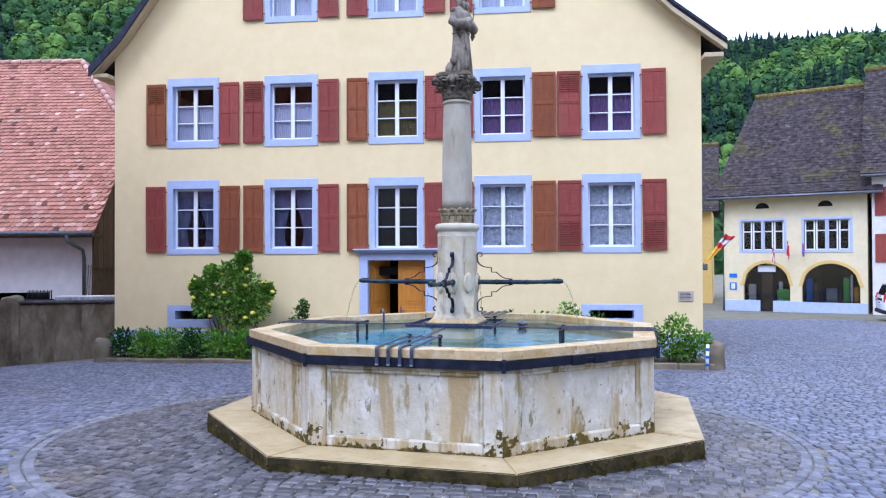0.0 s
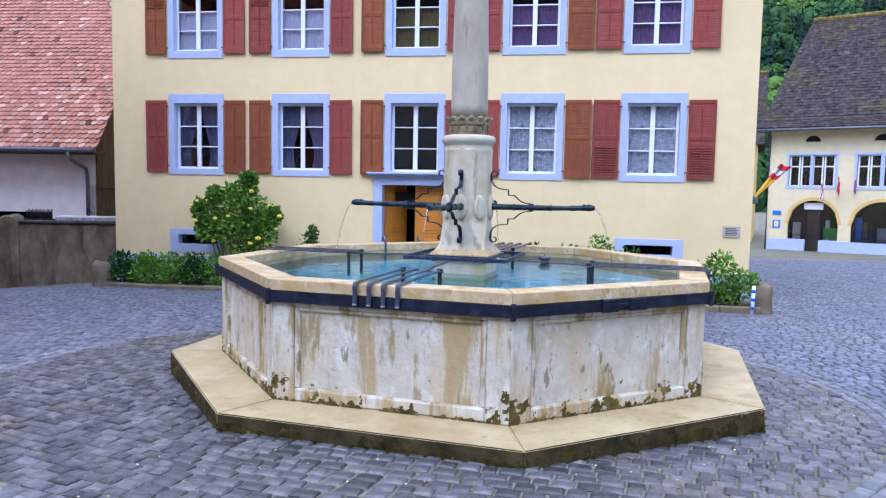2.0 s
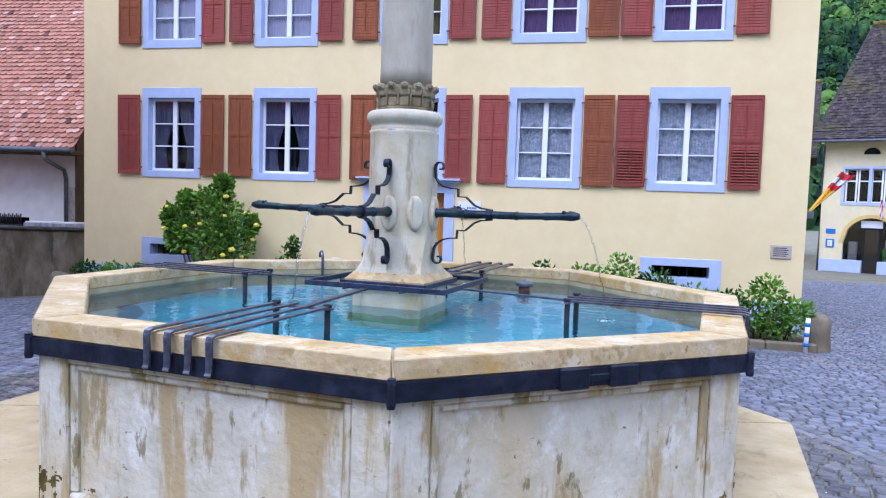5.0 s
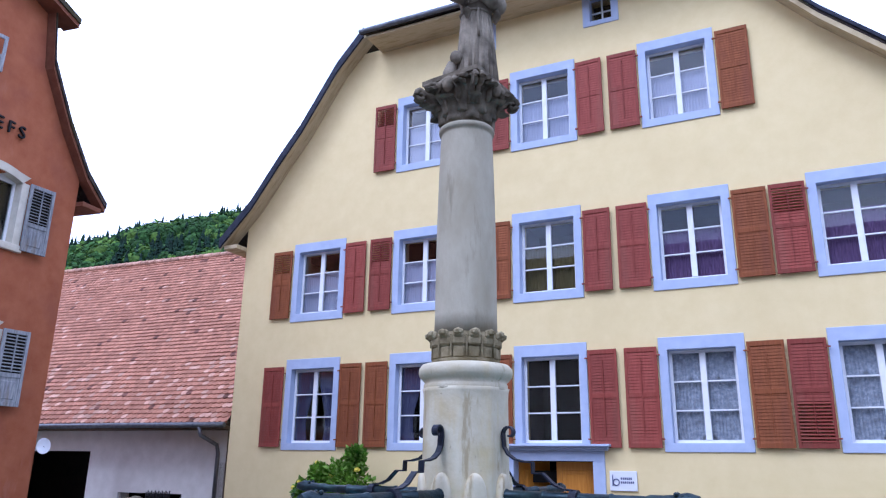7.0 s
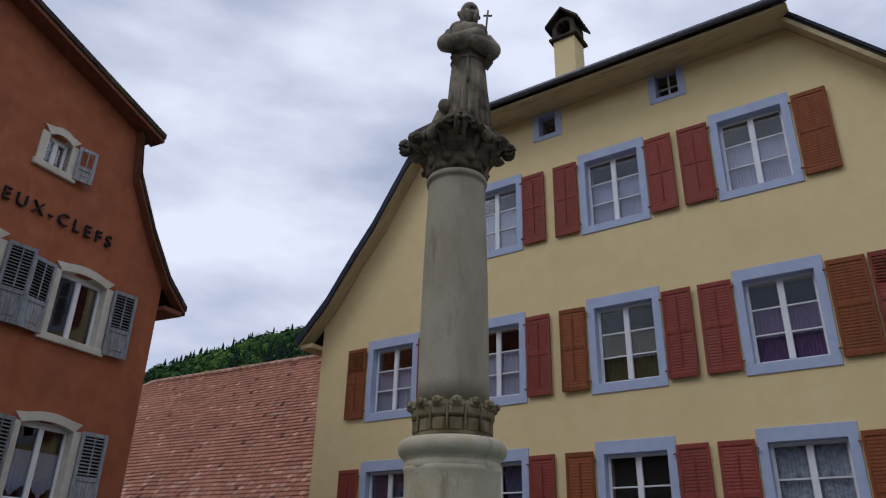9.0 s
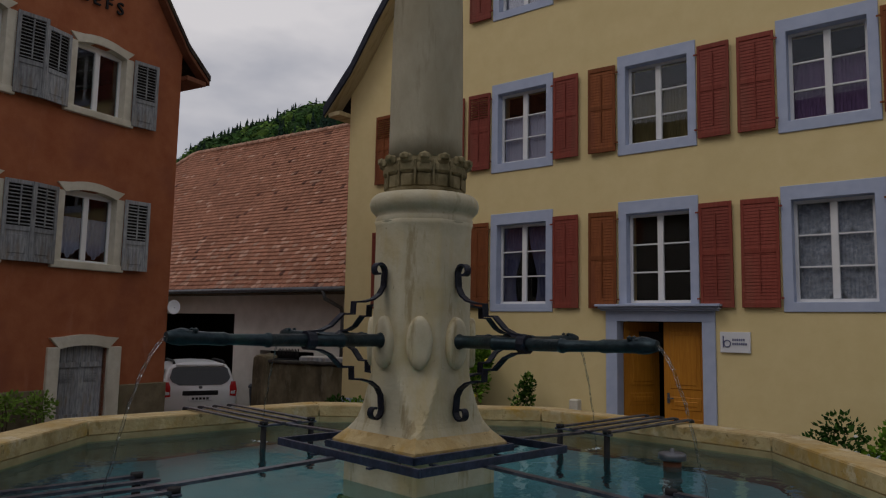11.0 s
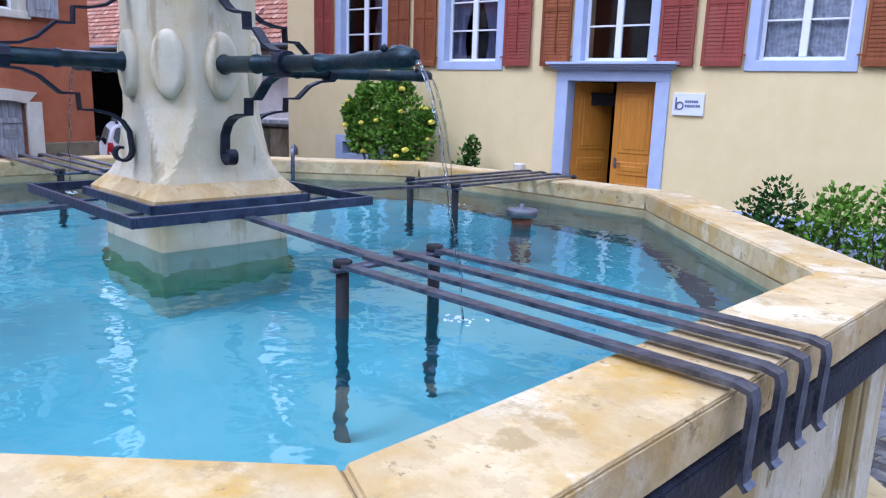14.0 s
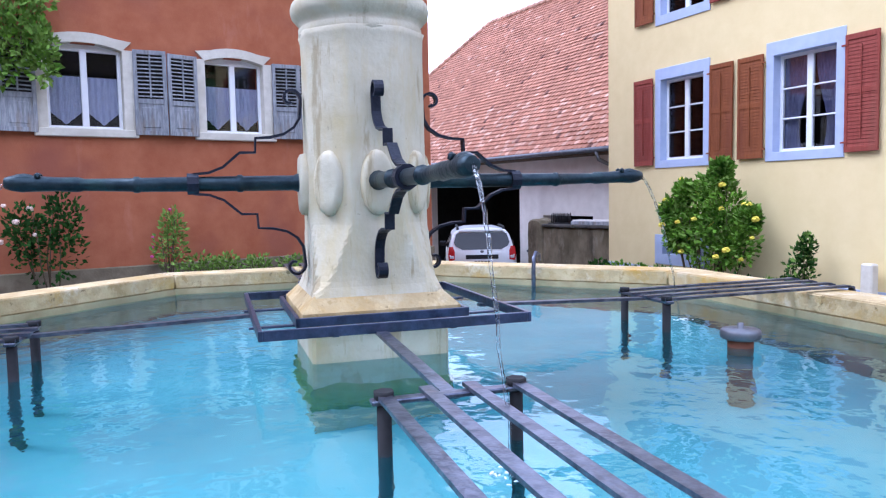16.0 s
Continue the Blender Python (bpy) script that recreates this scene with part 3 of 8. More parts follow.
def moss_mesh(length, x0, height, keep, seed, cell=0.0075, mat="moss"):
    """Thin mat of moss on an upright face (x along, z up): cells kept where noise and height allow."""
    V, F = [], []
    for i in range(int(length / cell)):
        for j in range(int(height / cell)):
            x, z = i * cell, j * cell
            n = noise.noise(Vector((x * 7 + seed, z * 9, seed))) + 0.6 * noise.noise(Vector((x * 26, z * 26, seed + 4))) + 0.3 * noise.noise(Vector((x * 70, z * 70, seed)))
            if n > keep(x, z):
                k = len(V)
                y = -0.003 - 0.004 * abs(noise.noise(Vector((x * 50, z * 50, 1))))
                c = cell * 0.5
                V += [(x0 + x - c * 1.1, 0.001, z - c * 1.1), (x0 + x + c * 1.1, 0.001, z - c * 1.1), (x0 + x + c, 0.001, z + c * 1.2), (x0 + x - c, 0.001, z + c * 1.2), (x0 + x, y, z)]
                F += [(k, k + 1, k + 4), (k + 1, k + 2, k + 4), (k + 2, k + 3, k + 4), (k + 3, k, k + 4)]
    return raw_mesh("moss", V, F, [M[mat]])


def build_basin():
    for k in range(8):
        # bench step
        bm = bmesh.new()
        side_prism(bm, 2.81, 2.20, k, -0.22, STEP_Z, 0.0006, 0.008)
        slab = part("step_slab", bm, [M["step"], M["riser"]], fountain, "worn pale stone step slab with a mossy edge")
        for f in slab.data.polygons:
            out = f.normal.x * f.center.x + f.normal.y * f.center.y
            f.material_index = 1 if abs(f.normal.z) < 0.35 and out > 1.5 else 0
        # wall: core, pilasters at the corners, recessed panel with moulded border
        a, b = octo(2.33, k), octo(2.33, k + 1)
        length = (b - a).length
        u = (b - a) / length
        nrm = Vector((u.y, -u.x))
        mat = Matrix(((u.x, -nrm.x, 0, a.x), (u.y, -nrm.y, 0, a.y), (0, 0, 1, 0), (0, 0, 0, 1)))
        bm = bmesh.new()
        side_prism(bm, 2.29, 2.13, k, -0.1, 0.99, 0.0, 0.002)
        core = part("basin_wall", bm, M["lime"], fountain, "stained limestone basin wall panel")
        bm = bmesh.new()
        for x0, x1, z0, z1 in ((0.0, 0.17, STEP_Z, 0.99), (length - 0.17, length, STEP_Z, 0.99)):
            bbox(bm, x0, x1, -0.0, 0.06, z0, z1, 0.008)
        bbox(bm, 0.17, length - 0.17, 0.0, 0.06, 0.88, 0.99, 0.008)
        bbox(bm, 0.17, length - 0.17, 0.002, 0.06, STEP_Z, 0.27, 0.014)
        bbox(bm, 0.17, 0.215, 0.012, 0.06, 0.27, 0.88, 0.01)
        bbox(bm, length - 0.215, length - 0.17, 0.012, 0.06, 0.27, 0.88, 0.01)
        bbox(bm, 0.215, length - 0.215, 0.012, 0.06, 0.845, 0.88, 0.01)
        part("panel_border", bm, M["lime"], core, m=mat)
        me = moss_mesh(length, 0, 0.42, lambda x, z: -0.36 + z * 3.4 + 0.55 * min(1, 6 * min(x, length - x)) * min(1, z * 8 + 0.45), k * 3.7 + 1, mat="moss_olive")
        part("moss", me, None, core, "olive-brown moss along the foot", mat @ Matrix.Translation((0, -0.001, STEP_Z)))["kind"] = "stuff"
        sa, sb = octo(2.81, k), octo(2.81, k + 1)
        su = (sb - sa).normalized()
        sm = Matrix(((su.x, -su.y, 0, sa.x), (su.y, su.x, 0, sa.y), (0, 0, 1, ground_z(*((sa + sb) / 2)) - 0.01), (0, 0, 0, 1)))
        hs = STEP_Z - sm[2][3] - 0.02
        me = moss_mesh((sb - sa).length, 0, hs, lambda x, z: -0.3 + 1.0 * (z / hs) ** 2, k * 5.1 + 40)
        part("moss", me, None, slab, "dark moss on the step's edge", sm @ Matrix.Translation((0, -0.001, 0)))["kind"] = "stuff"
        # rim slab
        bm = bmesh.new()
        side_prism(bm, 2.36, 2.122, k, 0.992, RIM_Z, 0.0006, 0.007, 3)
        part("rim_slab", bm, M["rim"], fountain, "worn honey-coloured stone rim slab")
        # inner lining
        bm = bmesh.new()
        side_prism(bm, 2.14, 2.1205, k, 0.90, 0.9918, 0.0, 0.0005)
        part("inner_wall", bm, M["basin_inner"], fountain, "algae-stained stone above the water line")
        bm = bmesh.new()
        side_prism(bm, 2.14, 2.116, k, 0.1, 0.90, 0.0, 0.001)
        part("lower_wall", bm, M["algae_wall"], fountain, "algae-dark stone below the water line")
        # iron band
        bm = bmesh.new()
        side_prism(bm, 2.372, 2.33, k, 0.912, 0.992, 0.0, 0.003)
        band = part("iron_band", bm, M["iron"], fountain, "black iron band round the basin")
        c = octo(2.374, k)
        bm = bmesh.new()
        bmesh.ops.create_cone(bm, cap_ends=True, segments=8, radius1=0.017, radius2=0.017, depth=0.115, matrix=Matrix.Translation((c.x, c.y, 0.952)))
        for dz in (-0.04, 0.04):
            bmesh.ops.create_icosphere(bm, subdivisions=1, radius=0.022, matrix=Matrix.Translation((c.x, c.y, 0.952 + dz)))
        part("band_pin", bm, M["iron"], band)
        if k in (1, 5):
            bm = bmesh.new()
            mid = mat @ Matrix.Translation((length * 0.52, -0.03, 0))
            bbox(bm, -0.2, -0.055, -0.026, 0.01, 0.905, 0.998, 0.005, mid)
            bbox(bm, 0.055, 0.2, -0.026, 0.01, 0.905, 0.998, 0.005, mid)
            bbox(bm, -0.06, 0.06, -0.016, 0.006, 0.935, 0.965, 0.004, mid)
            part("band_clamp", bm, M["iron"], band)
    bm = bmesh.new()
    prism(bm, [octo(2.125, k) for k in range(8)], -0.1, 0.22)
    part("basin_floor", bm, M["basin_floor"], fountain, "turquoise painted basin floor")


build_basin()
bm = bmesh.new()
bm.faces.new([bm.verts.new((*octo(2.125, k), WATER_Z)) for k in range(8)])
water = new("water", done(bm, "water", M["water"]))
water.visible_shadow = False
tagged(water, "clear turquoise water filling the fountain basin", "water", kind="structure")

PIPE_ANG = [TH + radians(a) for a in (-90, 0, 90, 180)]


def spin(a):
    return Matrix.Rotation(a, 4, "Z")


def build_column():
    # lower plinth block and flared square base
    bm = bmesh.new()
    bbox(bm, -0.25, 0.25, -0.25, 0.25, 0.20, 1.11, 0.012, spin(TH))
    part("plinth_block", bm, M["pedestal"], fountain)
    bm = bmesh.new()
    h = 0.285
    for (h0, z0), (h1, z1) in (((0.285, 1.095), (0.285, 1.14)), ((0.285, 1.14), (0.222, 1.205))):
        lo = [bm.verts.new((sx * h0, sy * h0, z0)) for sx, sy in ((-1, -1), (1, -1), (1, 1), (-1, 1))]
        hi = [bm.verts.new((sx * h1, sy * h1, z1)) for sx, sy in ((-1, -1), (1, -1), (1, 1), (-1, 1))]
        for i in range(4):
            bm.faces.new((lo[i], lo[(i + 1) % 4], hi[(i + 1) % 4], hi[i]))
        bm.faces.new(lo[::-1]), bm.faces.new(hi)
    bmesh.ops.transform(bm, matrix=spin(TH), verts=bm.verts)
    part("plinth_base", bm, M["rim"], fountain, "yellowed sloping plinth base")
    # drum: square at the foot, turning into a soft octagon
    bm = bmesh.new()

    def shape(a, z):
        q = a - TH
        sq = 1 / max(abs(math.cos(q)), abs(math.sin(q)))
        t = max(0.0, min(1.0, (z - 1.19) / 0.25))
        cut = 1.414 - 0.40 * t ** 0.7
        dg = ((q - math.pi / 4 + math.pi / 4) % (math.pi / 2)) - math.pi / 4
        ch = cut / math.cos(dg)
        k = max(0.0, min(1.0, (z - 1.5) / 0.25))
        return min(sq, ch) * (1 - 0.35 * k) + 1.03 * 0.35 * k

    prof = [(0.242, 1.18), (0.236, 1.2), (0.229, 1.22), (0.225, 1.24), (0.223, 1.26), (0.222, 1.28), (0.222, 1.30), (0.222, 1.32), (0.222, 1.34), (0.222, 1.36), (0.222, 1.38), (0.222, 1.40), (0.222, 1.42), (0.222, 1.44), (0.221, 1.55), (0.221, 1.7), (0.221, 1.9), (0.22, 2.06), (0.222, 2.12), (0.228, 2.14)]
    lathe(bm, prof, 96, True, TH, shape)
    for f in bm.faces:
        f.smooth = f.calc_center_median().z > 1.45
    drum = part("pedestal", bm, M["pedestal"], fountain, "pale stone pedestal with raised ovals")
    # raised ovals
    for i in range(8):
        bm = bmesh.new()
        bmesh.ops.create_uvsphere(bm, u_segments=20, v_segments=10, radius=1.0)
        for v in bm.verts:
            q = max(abs(v.co.x), 0.0)
            v.co = Vector((0.030 * (1 - (1 - min(1, abs(v.co.x) * 1.6)) ** 2) * (1 if v.co.x > 0 else -1), v.co.y * 0.06, v.co.z * 0.118))
        for f in bm.faces:
            f.smooth = True
        part("oval_boss", bm, M["pedestal"], drum, m=spin(TH + i * math.pi / 4) @ Matrix.Translation((0.221, 0, 1.588)))
    # torus moulding
    bm = bmesh.new()
    lathe(bm, [(0.222, 2.12), (0.231, 2.135), (0.232, 2.16), (0.225, 2.17), (0.238, 2.185), (0.256, 2.205), (0.261, 2.228), (0.256, 2.25), (0.24, 2.268), (0.2, 2.275)], 40)
    part("torus_moulding", bm, M["pedestal"], fountain)
    # leaf collar
    bm = bmesh.new()
    lathe(bm, [(0.185, 2.27), (0.19, 2.29), (0.178, 2.31), (0.176, 2.47)], 32)
    for i in range(14):
        a = 2 * math.pi * i / 14
        m = spin(a)
        for r, w, z0, z1 in ((0.184, 0.034, 2.29, 2.36), (0.192, 0.036, 2.36, 2.41), (0.204, 0.03, 2.40, 2.445)):
            bbox(bm, r - 0.02, r + 0.008, -w, w, z0, z1, 0.011, m)
        bmesh.ops.create_icosphere(bm, subdivisions=1, radius=0.026, matrix=m @ Matrix.Translation((0.212, 0, 2.43)) @ Matrix.Diagonal((0.8, 1.1, 0.8, 1)))
        bbox(bm, 0.184, 0.196, -0.005, 0.005, 2.30, 2.42, 0.003, spin(a + math.pi / 14))
    part("leaf_collar", bm, M["collar"], fountain, "mossy carved leaf collar")
    # shaft with entasis
    bm = bmesh.new()
    lathe(bm, [(0.178, 2.44), (0.176, 2.55), (0.175, 2.8), (0.171, 3.1), (0.164, 3.4), (0.156, 3.64), (0.155, 3.66), (0.166, 3.665), (0.17, 3.68), (0.166, 3.695), (0.155, 3.70)], 40)
    shaft = part("column_shaft", bm, M["shaft"], fountain, "tapering grey sandstone column shaft")
    # capital: bell, two rings of curling leaves, corner scrolls, hollow-sided top slab, carved faces
    bm = bmesh.new()
    bell = [(0.150, 3.70), (0.152, 3.78), (0.162, 3.86), (0.185, 3.93), (0.20, 3.96)]
    lathe(bm, bell, 32)

    def leaf_blade(a, z0, z1, half, out, curl):
        """A lobed leaf standing against the bell, its tip curling outward and down."""
        grid = []
        for j in range(9):
            t = j / 8
            ang = max(0.0, t - 0.62) / 0.38 * curl
            z = z0 + (z1 - z0) * min(t, 0.62) / 0.62 + 0.045 * math.sin(ang)
            r = float(np.interp(z, [p[1] for p in bell], [p[0] for p in bell])) + 0.014 + out * t * t + 0.045 * (1 - math.cos(ang))
            w = half * (1.0 - 0.55 * max(0, t - 0.45)) * (1 + 0.14 * math.sin(t * 15))
            row = []
            for q in (-1, -0.5, 0, 0.5, 1):
                b = a + q * w / r
                rr = r + 0.012 * (1 - abs(q)) - 0.012 * abs(q)
                row.append((bm.verts.new((rr * math.cos(b), rr * math.sin(b), z)), bm.verts.new(((rr - 0.022) * math.cos(b), (rr - 0.022) * math.sin(b), z - 0.006))))
            grid.append(row)
        for p, q in zip(grid, grid[1:]):
            for i in range(4):
                bm.faces.new((p[i][0], p[i + 1][0], q[i + 1][0], q[i][0])).smooth = True
                bm.faces.new((q[i][1], q[i + 1][1], p[i + 1][1], p[i][1])).smooth = True
            for i in (0, 4):
                bm.faces.new((p[i][0], q[i][0], q[i][1], p[i][1]))
        for r in (grid[0], grid[-1]):
            for i in range(4):
                bm.faces.new((r[i][0], r[i][1], r[i + 1][1], r[i + 1][0]))

    for i in range(8):
        leaf_blade(TH + radians(45 * i), 3.715, 3.80, 0.052, 0.012, 2.4)
        leaf_blade(TH + radians(45 * i + 22.5), 3.76, 3.87, 0.048, 0.026, 2.5)
    for i in range(4):
        m = spin(TH + radians(45 + 90 * i))
        stalk = [Vector((0.175 + 0.12 * t * t, 0, 3.80 + 0.135 * t)) for t in (0, 0.25, 0.5, 0.75, 0.95)]
        coil = [Vector((0.288 + 0.042 * (1 - t / 17) * math.cos(1.9 - t * 0.55), 0, 3.898 + 0.042 * (1 - t / 17) * math.sin(1.9 - t * 0.55))) for t in range(15)]
        for y in (-0.018, 0.018):
            tube(bm, [m @ (p + Vector((0, y, 0))) for p in stalk + coil[1:]], [0.020, 0.019, 0.018, 0.017, 0.017] + [0.017 - 0.0005 * t for t in range(14)], 7)
        leaf_blade(TH + radians(45 + 90 * i), 3.80, 3.885, 0.04, 0.07, 1.6)
        # carved faces and drapery between the corners
        m3 = spin(TH + radians(90 * i))
        bmesh.ops.create_icosphere(bm, subdivisions=3, radius=0.046, matrix=m3 @ Matrix.Translation((0.205, 0, 3.925)) @ Matrix.Diagonal((0.8, 0.85, 1.15, 1)))
        for y in (-1, 1):
            tube(bm, [m3 @ Vector(p) for p in ((0.19, y * 0.03, 3.965), (0.215, y * 0.06, 3.93), (0.205, y * 0.075, 3.87), (0.185, y * 0.06, 3.82))], [0.018, 0.024, 0.02, 0.012], 7)
            tube(bm, [m3 @ Vector(p) for p in ((0.20, y * 0.07, 3.94), (0.225, y * 0.11, 3.945), (0.245, y * 0.15, 3.925))], [0.015, 0.018, 0.014], 7)
    # hollow-sided top slab
    plan = []
    for i in range(4):
        for t in np.linspace(-1, 1, 9)[:-1]:
            b = TH + radians(90 * i) + t * math.pi / 4
            r = 0.20 + 0.082 * abs(t) ** 2.2
            plan.append((r * math.cos(b), r * math.sin(b)))
    for k, z0, z1 in ((0.94, 3.952, 3.972), (1.0, 3.972, 4.0), (0.86, 4.0, 4.022)):
        prism(bm, [(x * k, y * k) for x, y in plan], z0, z1)
    part("capital", bm, M["capital"], fountain, "weathered carved capital with corner scrolls")


build_column()


def build_statue():
    bm = bmesh.new()

    def robe(a, z):
        return 1 + (0.075 * abs(math.sin(7 * a + 0.5 * math.sin(5 * z))) ** 0.6 - 0.05 + 0.02 * math.sin(17 * a)) * max(0, min(1, (4.62 - z) * 3))

    lathe(bm, [(0.148, 4.01), (0.150, 4.05), (0.138, 4.2), (0.122, 4.4), (0.112, 4.50), (0.118, 4.57), (0.138, 4.65), (0.145, 4.71), (0.128, 4.755), (0.085, 4.785), (0.062, 4.80), (0.055, 4.83)], 48, True, 0, robe)
    for v in bm.verts:
        v.co.y *= 0.86
    # head with tonsure, ears and a full beard; hood lying on the shoulders
    bmesh.ops.create_icosphere(bm, subdivisions=3, radius=0.078, matrix=Matrix.Translation((0, -0.015, 4.885)) @ Matrix.Diagonal((0.9, 1.0, 1.12, 1)))
    tube(bm, [(0.072 * math.cos(a), 0.07 * math.sin(a) - 0.01, 4.905 + 0.006 * math.sin(5 * a)) for a in np.linspace(0.2, math.pi - 0.2, 9)], 0.014, 6)
    for q in (-0.028, 0.0, 0.028):
        tube(bm, [(q * 1.2, -0.082, 4.865), (q, -0.098, 4.83), (q * 0.7, -0.095, 4.785), (q * 0.4, -0.085, 4.755)], [0.018, 0.024, 0.02, 0.008], 7)
    tube(bm, [(0, -0.088, 4.905), (0, -0.103, 4.875)], [0.009, 0.013], 6)
    for q in (-1, 1):
        bmesh.ops.create_icosphere(bm, subdivisions=1, radius=0.016, matrix=Matrix.Translation((q * 0.071, -0.005, 4.885)))
    tube(bm, [(0.105 * math.cos(a), 0.08 * math.sin(a) + 0.01, 4.775 + 0.022 * math.sin(a)) for a in np.linspace(-0.9, math.pi + 0.9, 15)], 0.034, 8)
    # folded arms in wide sleeves
    tube(bm, [(-0.125, 0, 4.71), (-0.168, -0.02, 4.63), (-0.14, -0.09, 4.575), (-0.05, -0.135, 4.60), (0.03, -0.14, 4.645), (0.075, -0.12, 4.665)], [0.052, 0.06, 0.062, 0.054, 0.042, 0.024], 12)
    tube(bm, [(0.125, 0, 4.71), (0.168, -0.02, 4.625), (0.14, -0.09, 4.56), (0.04, -0.14, 4.575), (-0.045, -0.142, 4.60), (-0.085, -0.125, 4.62)], [0.052, 0.06, 0.06, 0.052, 0.040, 0.024], 12)
    # hanging sleeve ends and long folds of the habit
    for q in (-0.115, 0.11):
        tube(bm, [(q, -0.10, 4.55), (q * 1.02, -0.105, 4.47), (q * 0.95, -0.10, 4.42)], [0.046, 0.034, 0.01], 8)
    for a in (-2.7, -2.25, -1.95, -1.6, -1.2, -0.9, -0.45):
        tube(bm, [(0.112 * math.cos(a), 0.096 * math.sin(a), 4.49), (0.124 * math.cos(a + 0.05), 0.107 * math.sin(a + 0.05), 4.3), (0.150 * math.cos(a + 0.02), 0.130 * math.sin(a + 0.02), 4.03)], [0.006, 0.013, 0.018], 6)
    tube(bm, [(0.116 * math.cos(a), 0.10 * math.sin(a), 4.505 + 0.004 * math.sin(3 * a)) for a in np.linspace(0, 2 * math.pi, 21)], 0.010, 6)
    # rope girdle, hanging end, small cross, and the animal at the feet
    tube(bm, [(-0.03, -0.108, 4.5), (-0.035, -0.115, 4.4), (-0.03, -0.122, 4.3)], 0.009, 6)
    tube(bm, [(0.085, -0.14, 4.66), (0.10, -0.15, 4.83)], 0.007, 5)
    tube(bm, [(0.068, -0.147, 4.785), (0.128, -0.147, 4.795)], 0.007, 5)
    tube(bm, [(-0.19, 0.04, 4.0), (-0.19, 0.03, 4.08), (-0.175, 0.0, 4.14)], [0.05, 0.05, 0.036], 8)
    bmesh.ops.create_icosphere(bm, subdivisions=2, radius=0.046, matrix=Matrix.Translation((-0.165, -0.03, 4.165)))
    for f in bm.faces:
        f.smooth = True
    single("statue", bm, M["statue_stone"], "weathered sandstone statue of a robed figure on the column", "statue", Matrix.Translation((0.05, 0.03, 0)) @ spin(radians(46)) @ Matrix.Diagonal((0.88, 0.92, 1, 1)))


build_statue()


def arc(cx, cz, r, a0, a1, n=7):
    return [(cx + r * math.cos(radians(a0 + (a1 - a0) * i / n)), cz + r * math.sin(radians(a0 + (a1 - a0) * i / n))) for i in range(n + 1)]


def bracket_pts(s):
    """One iron scroll arm from the pipe clamp to the drum; s = 1 above the pipe, -1 below."""
    p = [(0.625, 0.035), (0.57, 0.04), (0.52, 0.06), (0.48, 0.095), (0.46, 0.112), (0.405, 0.113), (0.402, 0.165), (0.35, 0.168), (0.30, 0.18), (0.262, 0.205), (0.24, 0.24), (0.236, 0.285)]
    spiral = [(0.272 - (0.038 - 0.0021 * t) * math.cos(t * 0.42), 0.31 + (0.04 - 0.0022 * t) * math.sin(t * 0.42)) for t in range(13)]
    return [(r, s * z) for r, z in p + spiral]


def build_pipes():
    for a in PIPE_ANG:
        m = spin(a) @ Matrix.Translation((0, 0, 1.595))
        bm = bmesh.new()
        n = [(0.215, 0.05), (0.232, 0.052), (0.236, 0.04), (0.25, 0.036), (0.27, 0.028), (0.45, 0.0275), (0.455, 0.032), (0.47, 0.032), (0.475, 0.0275), (0.80, 0.025), (0.805, 0.029), (0.82, 0.029), (0.825, 0.024), (0.98, 0.021), (1.0, 0.026), (1.06, 0.024), (1.12, 0.026), (1.17, 0.03), (1.2, 0.026), (1.222, 0.019)]
        tube(bm, [(r, 0, 0.012 * max(0, r - 0.9) * 3) for r, _ in n], [q for _, q in n], 12)
        # beast-head mouth
        bmesh.ops.create_icosphere(bm, subdivisions=2, radius=0.03, matrix=Matrix.Translation((1.165, 0, 0.02)) @ Matrix.Diagonal((1.5, 0.85, 0.8, 1)))
        for s in (-1, 1):
            bmesh.ops.create_icosphere(bm, subdivisions=1, radius=0.012, matrix=Matrix.Translation((1.12, s * 0.016, 0.034)))
        pipe = part("spout_pipe", bm, M["bronze"], fountain, "dark bronze spout pipe with a beast-head mouth", m)
        for s in (1, -1):
            bm = bmesh.new()
            ribbon(bm, bracket_pts(s), 0.034, 0.009)
            part("scroll_bracket", bm, M["iron"], pipe, "wrought-iron scroll bracket")
        bm = bmesh.new()
        tube(bm, [(0.605, 0, 0), (0.645, 0, 0)], 0.04, 10, False)
        part("clamp", bm, M["iron"], pipe)


build_pipes()


